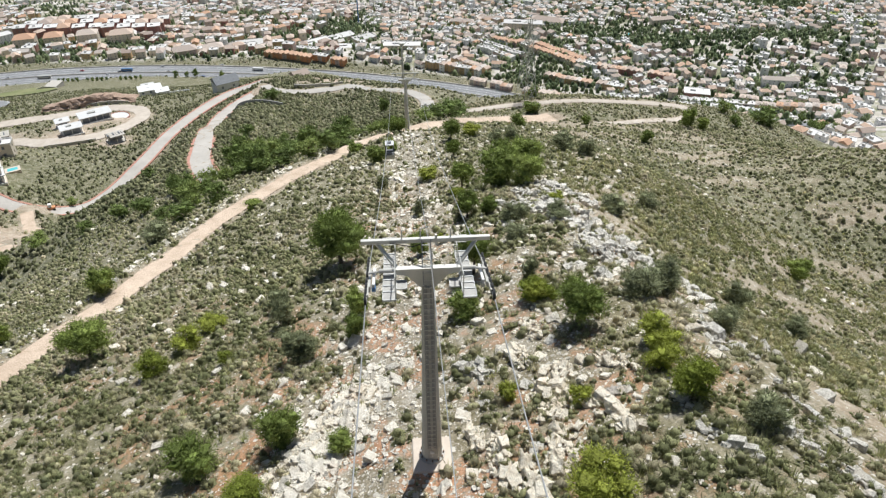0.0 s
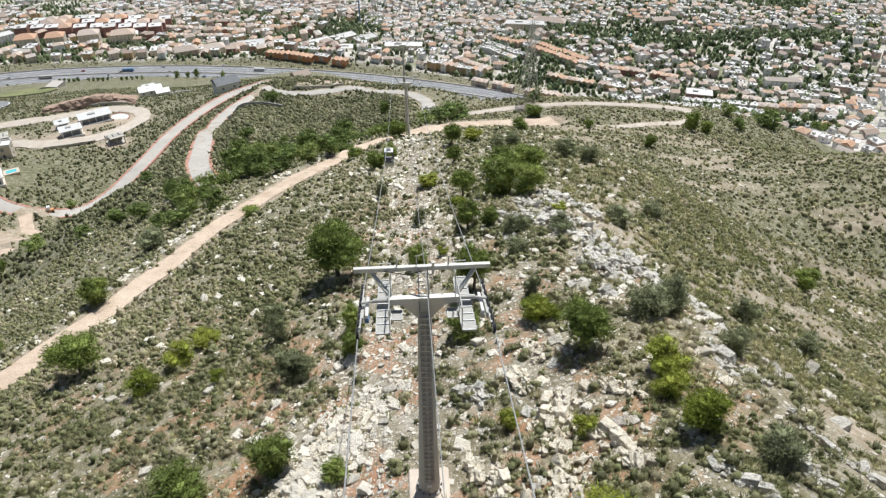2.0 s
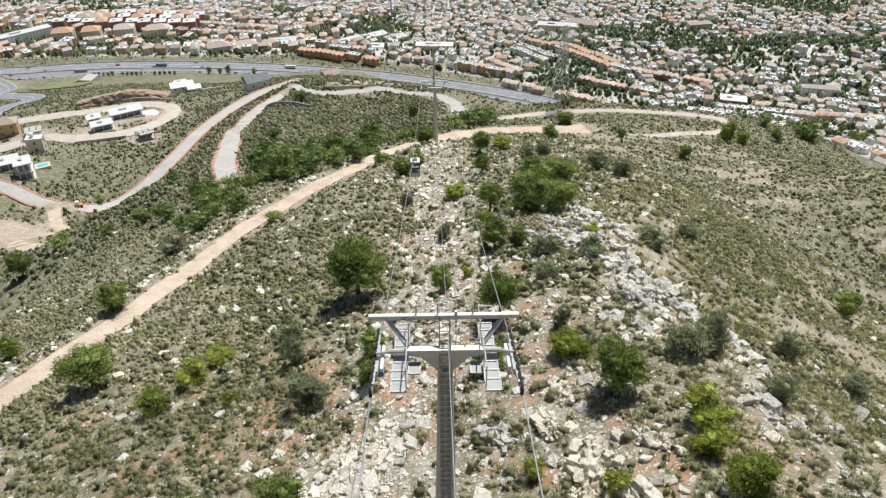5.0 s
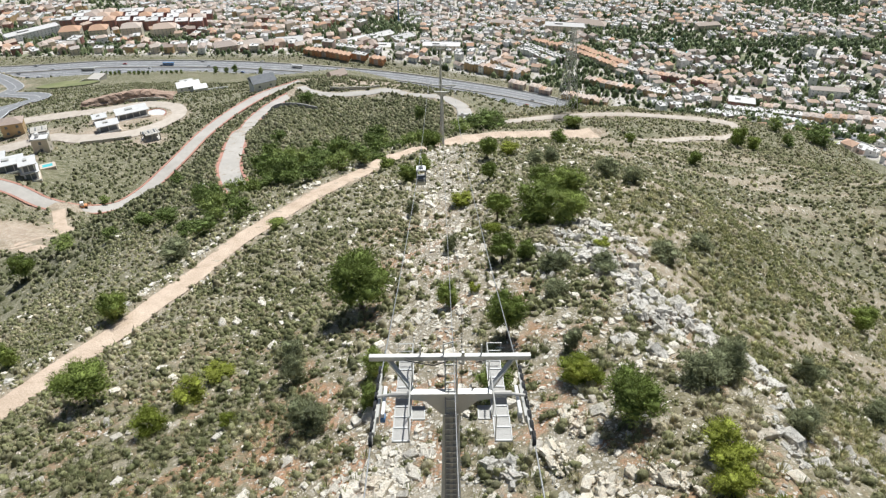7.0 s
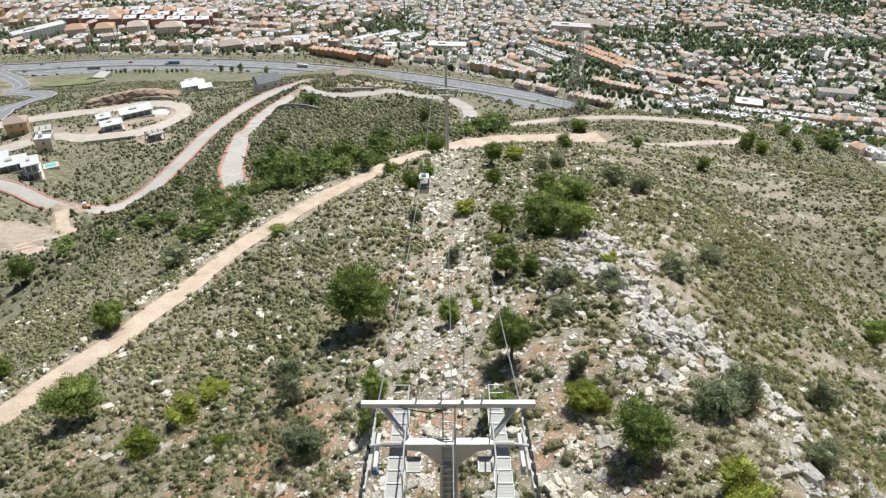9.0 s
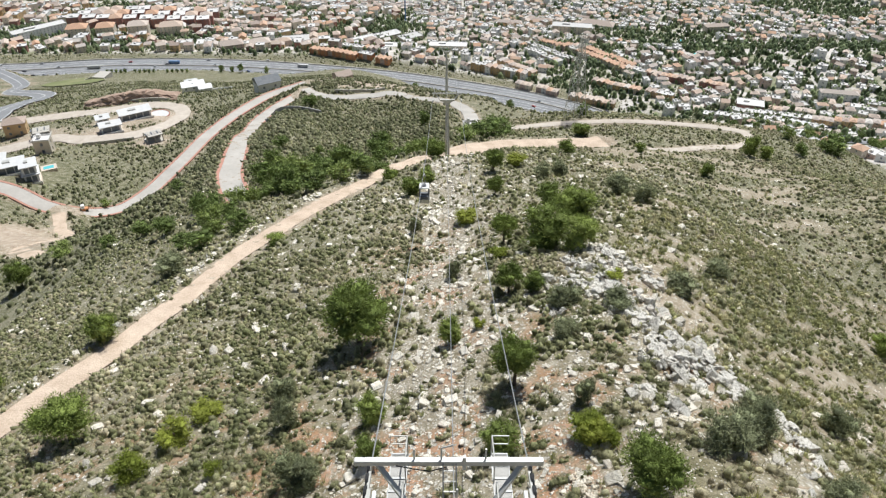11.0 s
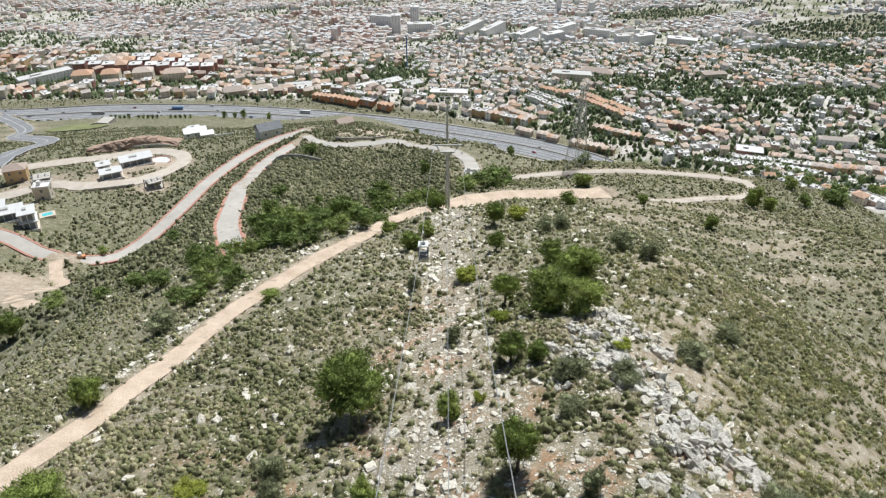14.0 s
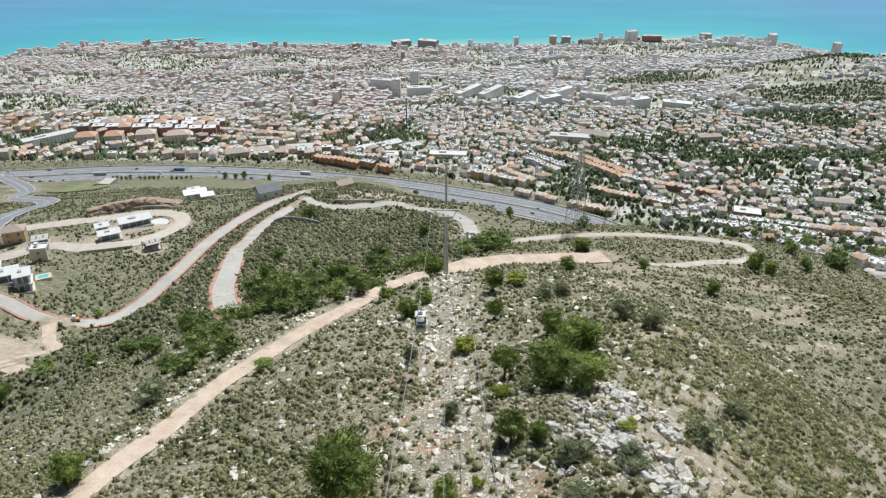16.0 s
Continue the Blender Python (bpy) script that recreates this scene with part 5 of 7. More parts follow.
stones("loose_stones", 26000, (-56, -10, 15, 110), lambda x, y: bank(x, y) * (vnoise(x, y, 4.5, 66, 2) > 0.02), lambda r, n: np.minimum(0.2 + 0.2 * r.pareto(2.3, n), 0.95), 5, "pale rubble bank beside the dirt track", 86)
stones("loose_stones", 16000, (-13, 0, -6, 13), heap, lambda r, n: np.minimum(0.16 + 0.17 * r.pareto(2.2, n), 0.85), 5, "heap of white limestone rubble beside the pylon", 87)
rr = np.random.default_rng(85)
line = WAY_LINES["track"][0]
BOULDERS = []
for k in range(8):
    V, T = rugged(rr, *stone_template(rr, 22), 2, 0.05)
    BOULDERS.append(mesh_of("boulder", V, T, [M_CREST if k % 2 else M_LEDGE]))
spotx = [(-5.6, 7.6, 1.1), (-4.2, 8.8, 0.9), (-3.4, 8.2, 0.8), (-7.5, 5.0, 1.0), (2.1, 5.2, 0.9), (3.1, 3.4, 1.1), (1.9, 2.4, 1.0), (5.5, 4.0, 1.2), (6.6, 6.2, 1.2), (7.6, 7.6, 1.1), (8.8, 4.6, 1.3), (9.8, 1.0, 1.4), (10.2, -2.2, 1.2), (5.0, -1.8, 1.2)]
for k in range(40):
    t = rr.uniform(0, 1)
    yb = 2 + 44 * t
    spotx.append((float(crest_x(yb)) + rr.normal(0, 1.7), yb, rr.uniform(0.8, 1.7)))
for k in range(24):
    i = rr.integers(6, 34)
    side = rr.uniform(2.4, 4.2)
    spotx.append((line[i, 0] - side, line[i, 1] + side * 0.25, rr.uniform(0.6, 1.4)))
for k, (bx, by, bs) in enumerate(spotx):
    if math.hypot(bx, by) < 2:
        continue
    m = pose(bx, by, ground_z(bx, by) - 0.04 * bs, rr.uniform(-15, 15), rr.uniform(-15, 15), rr.uniform(0, 360))
    ob = thing("boulder", m, "grey weathered limestone boulder" if k % 2 else "cream limestone boulder with rough faces", "rock", "boulders on the ridge", BOULDERS[k % 8])
    bs *= 0.72
    ob.scale = (bs * 1.1, bs, bs * rr.uniform(0.8, 1.2))

BLOCKS_OF_ROCK = {}
for nm, mt in (("grey", M_CREST), ("cream", M_LEDGE)):
    BLOCKS_OF_ROCK[nm] = []
    for k in range(12):
        V, T = rugged(rr, *stone_template(rr, 4, 2.6), 1, 0.07)
        BLOCKS_OF_ROCK[nm].append(mesh_of("rock_block", V, T, [mt]))


def outcrop(stone, x0, y0, x1, y1, width, size, n, rise=0.1):
    """A bed of broken rock from one point of the plan to another: blocks lie along it and dip to one side."""
    L = math.hypot(x1 - x0, y1 - y0)
    a = math.atan2(y1 - y0, x1 - x0)
    mx, my = (x0 + x1) / 2, (y0 + y1) / 2
    base = Vector((mx, my, ground_z(mx, my)))
    label = "grey weathered limestone outcrop of jagged blocks" if stone == "grey" else "cream limestone ledge of broken blocks"
    O_ = thing("rock_outcrop", Matrix.Translation(base), label, "rock", "rock outcrops on the ridge")
    for k in range(int(n * (2.3 if stone == "grey" else 2.8))):
        t = rr.uniform(-0.5, 0.5)
        off = width * rr.normal(0, 0.46) * (1 - 1.1 * abs(t))
        bx, by = mx + math.cos(a) * L * t - math.sin(a) * off, my + math.sin(a) * L * t + math.cos(a) * off
        if math.hypot(bx, by) < 1.9:
            continue
        sz = size * min(0.26 + 0.17 * rr.pareto(2.3), 0.95)
        m = pose(bx, by, ground_z(bx, by) + sz * rr.uniform(-0.12, 0.2) + rise * max(0, 1 - abs(off) / max(width, 0.1)), rr.normal(-6, 18), rr.normal(0, 18), math.degrees(a) + rr.normal(0, 20))
        b = part("rock_block", BLOCKS_OF_ROCK[stone][k % 12], None, O_)
        b.matrix_basis = Matrix.Translation(-base) @ m @ Matrix.Diagonal((sz * rr.uniform(0.9, 1.5), sz * rr.uniform(0.8, 1.1), sz * rr.uniform(1.0, 1.9), 1))


# the jagged crest
for row in [(12.2, 32.5, 15.2, 24.0, 2.6, 1.0, 80), (14.2, 25.5, 18.0, 18.5, 2.6, 1.15, 85), (12.6, 22.5, 15.0, 18.5, 1.8, 1.0, 40), (17.4, 20.5, 19.6, 13.5, 1.8, 1.0, 50),
            (7.6, 35.5, 11.0, 33.0, 1.8, 0.8, 40), (10.4, 40.0, 13.0, 33.0, 2.0, 0.8, 50), (14.0, 43.0, 17.0, 33.5, 2.2, 0.85, 60), (10.6, 32.6, 13.0, 30.6, 1.8, 1.3, 30)]:
    outcrop("grey", *row, 0.3)
for row in [(11.0, 17.5, 13.2, 15.0, 1.5, 0.9, 26), (16.8, 8.5, 18.6, 4.0, 1.2, 0.9, 26), (12.4, -2.6, 14.4, -5.2, 1.0, 0.8, 24), (16.2, -2.6, 20.0, -7.5, 1.0, 0.8, 34),
            (18.4, 1.6, 21.0, -3.0, 0.9, 0.7, 24), (19.6, 12.6, 22.6, 6.0, 1.0, 0.7, 26), (2.2, 7.9, 3.6, 5.8, 1.0, 0.9, 20), (7.2, 30.5, 8.2, 28.5, 1.2, 0.7, 20)]:
    outcrop("grey", *row)
# cream ledges beside the pylon
for row in [(7.4, 5.0, 6.2, 0.2, 1.7, 0.85, 64), (6.4, -0.6, 5.6, -4.0, 1.5, 0.9, 40), (8.5, 1.2, 9.4, -2.6, 0.8, 1.1, 18), (2.9, 0.4, 3.5, -4.5, 0.9, 0.9, 30),
            (4.2, -2.4, 4.7, -6.0, 0.9, 0.9, 26), (5.2, 7.8, 5.9, 5.6, 0.9, 0.8, 18), (6.3, 10.6, 7.0, 8.2, 0.9, 0.8, 18), (9.6, 5.0, 11.2, 2.6, 0.9, 0.7, 18), (1.9, 1.6, 2.5, -0.4, 0.5, 1.2, 8)]:
    outcrop("cream", *row, 0.2)
# large stones over the rubble heap
for row in [(-3.2, 8.6, -4.8, 7.4, 0.8, 0.95, 16), (-5.2, 6.6, -9.4, 1.0, 1.5, 0.6, 46)]:
    outcrop("cream", *row, 0.2)

# ---- buildings ----
def wall_material(name, a, b):
    return surface(name, a, b, 0.25, 0.88, fine=30, bump=0.1, vary=0.16)


WALLS = {
    "white": wall_material("white_wall", (0.80, 0.79, 0.77), (0.88, 0.87, 0.85)),
    "cream": wall_material("cream_wall", (0.66, 0.57, 0.45), (0.78, 0.70, 0.59)),
    "ochre": wall_material("ochre_wall", (0.56, 0.38, 0.20), (0.68, 0.50, 0.30)),
    "pink": wall_material("pink_wall", (0.54, 0.40, 0.34), (0.66, 0.52, 0.45)),
    "brick": wall_material("brick_red_wall", (0.30, 0.14, 0.11), (0.42, 0.23, 0.19)),
    "orange": wall_material("orange_wall", (0.60, 0.26, 0.12), (0.70, 0.36, 0.19)),
    "grey": wall_material("grey_wall", (0.30, 0.29, 0.28), (0.44, 0.43, 0.41)),
}


def facade(V, Fc, I, p, u, w, h, cols, floors, ww, wh, depth=0.25):
    """A wall from p along u, w wide and h high, with recessed openings."""
    p, u, up = np.array(p, float), np.array(u, float), np.array((0, 0, 1.0))
    n = np.cross(u, up)

    def quad(a, b, c, d, m):
        k = len(V)
        V.extend([a, b, c, d])
        Fc.append((k, k + 1, k + 2, k + 3))
        I.append(m)

    def at(s, t, q=0.0):
        return p + u * s + up * t - n * q
    if cols < 1:
        quad(at(0, 0), at(w, 0), at(w, h), at(0, h), 0)
        return
    cw, fh = w / cols, h / floors
    for f in range(floors):
        b, t = f * fh + fh * 0.28, f * fh + fh * 0.28 + min(wh, fh * 0.6)
        quad(at(0, f * fh), at(w, f * fh), at(w, b), at(0, b), 0)
        quad(at(0, t), at(w, t), at(w, (f + 1) * fh), at(0, (f + 1) * fh), 0)
        x0 = 0.0
        for c in range(cols):
            l, r = c * cw + (cw - ww) / 2, c * cw + (cw + ww) / 2
            quad(at(x0, b), at(l, b), at(l, t), at(x0, t), 0)
            quad(at(l, b, depth), at(r, b, depth), at(r, t, depth), at(l, t, depth), 1)
            quad(at(l, b), at(r, b), at(r, b, depth), at(l, b, depth), 0)
            quad(at(l, t, depth), at(r, t, depth), at(r, t), at(l, t), 0)
            quad(at(l, b), at(l, b, depth), at(l, t, depth), at(l, t), 0)
            quad(at(r, b, depth), at(r, b), at(r, t), at(r, t, depth), 0)
            x0 = r
        quad(at(x0, b), at(w, b), at(w, t), at(x0, t), 0)


def walls_mesh(w, d, h, floors, wall, ww=1.15, wh=1.3, pitch=4.4, sunk=4.5):
    V, Fc, I = [], [], []
    cx, cy = max(1, int(w / pitch)), max(1, int(d / pitch))
    a, b = w / 2, d / 2
    for p, u, L, c in (((-a, -b, 0), (1, 0, 0), w, cx), ((a, -b, 0), (0, 1, 0), d, cy), ((a, b, 0), (-1, 0, 0), w, cx), ((-a, b, 0), (0, -1, 0), d, cy)):
        facade(V, Fc, I, p, u, L, h, c, floors, min(ww, L / c * 0.7), wh)
        facade(V, Fc, I, (p[0], p[1], -sunk), u, L, sunk, 0, 1, 1, 1)
    k = len(V)
    V.extend([(-a, -b, h), (a, -b, h), (a, b, h), (-a, b, h)])
    Fc.append((k, k + 1, k + 2, k + 3))
    I.append(0)
    return mesh_of("house", V, np.array(Fc), [WALLS[wall], M_GLASS], I)


def roof_mesh(w, d, h, kind, over=0.45):
    bm = B()
    a, b = w / 2 + over, d / 2 + over
    if kind == "deck":
        a, b = w / 2 + 0.25, d / 2 + 0.25
        beam(bm, (-a, 0, h + 0.12), (a, 0, h + 0.12), 2 * b, 0.24, bevel=0.03)
        beam(bm, (-a * 0.3, b * 0.1, h + 0.34), (a * 0.05, b * 0.1, h + 0.34), 0.8, 0.2)
        mat_ = M_WHITE
    elif kind == "flat":
        a, b = w / 2 + 0.12, d / 2 + 0.12
        beam(bm, (-a, 0, h + 0.06), (a, 0, h + 0.06), 2 * b, 0.12)
        for s in (-1, 1):
            beam(bm, (-a, s * (b - 0.12), h + 0.35), (a, s * (b - 0.12), h + 0.35), 0.24, 0.55)
            beam(bm, (s * (a - 0.12), -b + 0.25, h + 0.35), (s * (a - 0.12), b - 0.25, h + 0.35), 0.24, 0.55)
        beam(bm, (-a * 0.5, b * 0.2, h + 0.9), (-a * 0.1, b * 0.2, h + 0.9), b * 0.55, 1.7)
        mat_ = M_FLAT
    else:
        rise = min(a, b) * (0.48 if kind == "hip" else 0.52)
        ins = min(a, b) * (0.92 if kind == "hip" else 0.0)
        lo = [bm.verts.new(q) for q in ((-a, -b, h), (a, -b, h), (a, b, h), (-a, b, h))]
        lo2 = [bm.verts.new(q) for q in ((-a, -b, h + 0.18), (a, -b, h + 0.18), (a, b, h + 0.18), (-a, b, h + 0.18))]
        if a >= b:
            r = [bm.verts.new((-a + ins, 0, h + 0.18 + rise)), bm.verts.new((a - ins, 0, h + 0.18 + rise))]
            fs = [(lo2[0], lo2[1], r[1], r[0]), (lo2[2], lo2[3], r[0], r[1]), (lo2[1], lo2[2], r[1]), (lo2[3], lo2[0], r[0])]
        else:
            r = [bm.verts.new((0, -b + ins, h + 0.18 + rise)), bm.verts.new((0, b - ins, h + 0.18 + rise))]
            fs = [(lo2[1], lo2[2], r[1], r[0]), (lo2[3], lo2[0], r[0], r[1]), (lo2[0], lo2[1], r[0]), (lo2[2], lo2[3], r[1])]
        for f in fs:
            bm.faces.new(f)
        bm.faces.new(lo[::-1])
        for k in range(4):
            bm.faces.new((lo[k], lo[(k + 1) % 4], lo2[(k + 1) % 4], lo2[k]))
        mat_ = {"slate": M_SLATE, "clay": M_CLAY}.get(kind, M_TILE)
    me = bpy.data.meshes.new("roof")
    bm.to_mesh(me)
    bm.free()
    me.materials.append(mat_)
    return me


KITS = {}


BULK = []


def house(x, y, w, d, floors, turn, wall, roof, label, category="house", group="", fh=2.9, name="house", z=None, solo=True, parent=None):
    """A house of walls with openings and a roof. Alike ones share their meshes."""
    key = (w, d, floors, wall, roof, fh, solo)
    if key not in KITS:
        KITS[key] = (walls_mesh(w, d, floors * fh, floors, wall) if solo else walls_mesh(w, d, floors * fh, min(floors, 2), wall, 1.5, 1.3, 8.0), roof_mesh(w, d, floors * fh, roof))
    wm, rm = KITS[key]
    z = (ground_z(x, y) + 0.4 if group == "estate buildings" else ground_fast(x, y)) if z is None else z
    if not solo:
        BULK.append((wm, rm, pose(x, y, z, 0, 0, turn)))
        return None
    if parent:
        ob = part(name, wm, None, parent)
        ob.matrix_world = pose(x, y, z, 0, 0, turn)
        part("roof", rm, None, ob)
        return ob
    ob = thing(name, pose(x, y, z, 0, 0, turn), label, category, group, wm)
    part("roof", rm, None, ob)
    return ob


def ground_fast(x, y):
    """Lowest land under a small plot."""
    return float(height(np.array([x, x - 3, x + 3, x, x]), np.array([y, y, y, y - 3, y + 3])).min())


TAKEN = []
hr = random.Random(31)


def free(x, y, r):
    if any((x - a) ** 2 + (y - b) ** 2 < (r + c) ** 2 for a, b, c in TAKEN):
        return False
    return True


def take(x, y, r):
    TAKEN.append((x, y, r))


def seen(x, y):
    return abs(x + 0.02 * y) < 0.65 * (y + 30) + 60


# buildings that stand out
BLOCKS = [
    (-536, 954, 68, 17, 4, 42, "white", "flat", "long white four-storey apartment slab"),
    (-482, 948, 26, 19, 5, 12, "cream", "hip", "yellowish apartment block with tiled roof"),
    (-450, 960, 23, 19, 5, 12, "cream", "hip", "yellowish apartment block with tiled roof"),
    (-412, 974, 26, 19, 5, 12, "cream", "hip", "yellowish apartment block with tiled roof"),
    (-366, 969, 29, 19, 5, 12, "cream", "hip", "yellowish apartment block with tiled roof"),
    (-248, 828, 26, 16, 3, 20, "pink", "hip", "pinkish three-storey house row by the motorway"),
    (-218, 840, 23, 16, 3, 20, "cream", "hip", "cream three-storey house row by the motorway"),
    (-129, 1532, 55, 17, 10, -14, "white", "flat", "white ten-storey slab block"),
    (-98, 1449, 17, 16, 15, 0, "white", "flat", "slim white tower block"),
    (-54, 1484, 49, 17, 7, 4, "white", "flat", "white seven-storey slab block"),
    (-68, 1599, 18, 16, 14, 0, "white", "flat", "slim white tower block"),
    (45, 1446, 81, 14, 6, 55, "white", "flat", "long pale slab block among pines"),
]
BLOCKS += [
    (87, 1413, 75, 14, 6, 55, "white", "flat", "long pale slab block among pines"),
    (144, 1338, 57, 16, 6, 50, "white", "flat", "white six-storey block among pines"),
    (189, 1314, 40, 16, 7, 30, "white", "flat", "white seven-storey block among pines"),
    (225, 1424, 56, 15, 6, 40, "white", "flat", "white slab block among pines"),
    (285, 1410, 50, 15, 5, -18, "white", "flat", "white five-storey block in the town"),
    (318, 1341, 24, 16, 7, 10, "white", "flat", "white seven-storey block in the town"),
    (360, 1348, 36, 17, 7, 20, "white", "flat", "white seven-storey block in the town"),
    (423, 1326, 52, 19, 5, -20, "white", "flat", "white terraced apartment block"),
    (168, 966, 52, 17, 4, -10, "cream", "flat", "cream apartment block with long balconies"),
    (90, 1026, 34, 10, 3, -8, "ochre", "hip", "ochre apartment terrace in the town"),
    (138, 1056, 32, 10, 3, -8, "ochre", "hip", "ochre apartment terrace in the town"),
    (-105, 894, 39, 17, 2, 32, "cream", "flat", "flat-roofed school wing in the town"),
]
BLOCKS += [
    (-78, 924, 44, 17, 2, 32, "cream", "flat", "flat-roofed school wing in the town"),
    (-45, 915, 29, 17, 2, 32, "cream", "flat", "flat-roofed school wing in the town"),
    (-60, 855, 52, 14, 2, -4, "cream", "flat", "cream terraced row with arched fronts"),
    (3, 840, 44, 14, 2, -4, "cream", "flat", "cream terraced row with arched fronts"),
    (-192, 915, 39, 22, 1, 12, "white", "flat", "flat grey-roofed warehouse in town"),
    (293, 652, 25, 15, 3, -18, "brick", "flat", "pink-roofed white and red building"),
    (393, 684, 36, 9, 3, -12, "white", "hip", "white hotel row with arched balconies"),
    (210, 1008, 46, 18, 3, -22, "white", "hip", "white shopping centre with tiled roofs"),
    (360, 966, 32, 11, 3, 8, "cream", "hip", "cream manor house behind trees"),
    (720, 2658, 64, 21, 8, -5, "brick", "flat", "dark red seafront hotel in town"),
    (660, 2649, 31, 21, 7, -5, "brick", "flat", "dark red seafront hotel wing"),
    (897, 2628, 36, 21, 11, 0, "pink", "flat", "pinkish seafront tower in the town"),
]
BLOCKS += [
    (1095, 2548, 25, 24, 15, 0, "white", "flat", "white seafront tower in the town"),
    (360, 2556, 22, 20, 13, 0, "pink", "flat", "pinkish seafront tower in the town"),
    (402, 2541, 28, 19, 12, 0, "grey", "flat", "grey glass seafront tower"),
    (630, 2586, 36, 27, 15, 8, "white", "flat", "cream seafront tower in the town"),
    (-150, 2541, 62, 29, 10, 20, "grey", "flat", "stepped grey seafront hotel"),
    (-60, 2541, 64, 29, 10, -20, "grey", "flat", "stepped grey seafront hotel"),
    (1245, 2406, 22, 21, 15, 0, "white", "flat", "white seafront tower in the town"),
    (1350, 2316, 25, 19, 12, 0, "pink", "flat", "pink seafront tower in the town"),
    (240, 2586, 16, 15, 12, 0, "white", "flat", "slim white seafront tower"),
]
for x, y, w, d, fl, turn, wall, roof, lab in BLOCKS:
    house(x, y, w, d, fl, turn, wall, roof, lab, "building", "large buildings of the town", name="apartment_building")
    n = max(1, int(w / 14))
    c, s = math.cos(radians(turn)), math.sin(radians(turn))
    for k in range(n):
        o = (k + 0.5) / n * w - w / 2
        take(x + c * o, y + s * o, d / 2 + 4)
# red-brown blocks
for k in range(30):
    x, y = -518 + 20 * (k % 10) + hr.uniform(-2, 2), 1024 + 27 * (k // 10) - 1.2 * (k % 10) + hr.uniform(-2, 2)
    house(x, y, 17, 16, 5, 12 + hr.choice((0, 90)), "brick", hr.choice(("flat", "hip")), "red-brown five-storey apartment block", "building", "large buildings of the town", name="apartment_building")
    take(x, y, 11)


def terrace(x0, y0, x1, y1, wall, roof, w=5.6, d=8.2, floors=2, label="", step=0.0):
    """A row of houses wall to wall."""
    L = math.hypot(x1 - x0, y1 - y0)
    n = max(2, int(L / w))
    a = math.degrees(math.atan2(y1 - y0, x1 - x0))
    row = thing("terraced_row", pose(0, 0, 0), label + " row", "houses", "terraced rows")
    for k in range(n):
        t = (k + 0.5) / n
        x, y = x0 + (x1 - x0) * t, y0 + (y1 - y0) * t
        if not seen(x, y):
            continue
        off = hr.choice((0, step, -step))
        wl = wall if isinstance(wall, str) else wall[k % len(wall)]
        if hr.random() < 0.3:
            wl = hr.choice(("white", "cream", "pink", "white"))
        if k % 3 == 0:
            rf, up = (roof if hr.random() < 0.75 else hr.choice(("flat", "hip", "gable"))), hr.uniform(-0.6, 0.8)
            if hr.random() < 0.12:
                continue
        house(x - off * math.sin(radians(a)), y + off * math.cos(radians(a)), w, d, floors, a, wl, rf, label, name="dwelling", parent=row, z=ground_fast(x, y) + up)
        take(x, y, 5.5)


for x0, y0, x1, y1, wall, roof, lab in [
        (132, 850, 196, 765, "cream", "clay", "cream terraced house with orange clay roof"), (143, 858, 207, 773, "pink", "clay", "pinkish terraced house with orange clay roof"),
        (90, 835, 128, 785, "white", "flat", "white flat-roofed terraced house"), (103, 843, 141, 793, "white", "flat", "white flat-roofed terraced house"),
        (116, 882, 152, 832, "white", "clay", "white terraced house with orange clay roof"), (155, 728, 228, 683, "ochre", "gable", "sand-coloured terraced house with gabled roof"),
        (60, 786, 96, 748, "ochre", "gable", "sand-coloured terraced house with gabled roof"), (216, 754, 292, 712, "brick", "gable", "brown-roofed terraced house in a long row"),
        (168, 800, 226, 742, "white", "gable", "white terraced house with tiled roof")]:
    terrace(x0, y0, x1, y1, wall, roof, label=lab, step=0.6)
terrace(-153, 807, -99, 786, ("orange", "ochre", "orange"), "clay", label="orange terraced house by the motorway", step=0.8)
terrace(-96, 790, -60, 774, ("orange", "pink"), "clay", label="orange terraced house by the motorway", step=0.8)
terrace(-123, 824, -66, 798, "white", "flat", label="white flat-roofed terraced house", step=0.8)
terrace(-360, 1008, -228, 966, ("white", "pink"), "hip", w=7.5, label="white and pink terraced house above parked cars")
terrace(-338, 1048, -225, 1014, ("white", "cream"), "hip", w=7.5, label="pale terraced house in a row")
u, v = np.array((math.cos(radians(-27)), math.sin(radians(-27)))), np.array((math.sin(radians(27)), math.cos(radians(27))))
O = np.array((15, 729.0))
ROWS = [(58, 104, "pink", 14), (117, 163, "ochre", 13), (247, 317, "cream", 13), (338, 408, "ochre", 13), (-4, 60, "ochre", 38), (269, 339, "white", 35), (300, 340, "cream", 61)]
for a, b, wall, off in ROWS:
    p, q = O + u * a + v * off, O + u * b + v * off
    terrace(p[0], p[1], q[0], q[1], wall, hr.choice(("hip", "gable", "flat", "flat")), label={"white": "white", "cream": "cream", "pink": "pinkish", "ochre": "ochre"}[wall] + " terraced house with terracotta roof", step=0.9, floors=hr.choice((2, 2, 3)))

# detached villas and small blocks nearer than the far town
SHAPES = [(7, 6, 2), (9, 7, 2), (8, 6, 1), (10, 7, 2), (6, 6, 2), (7, 9, 1), (11, 6, 2), (8, 8, 3)]


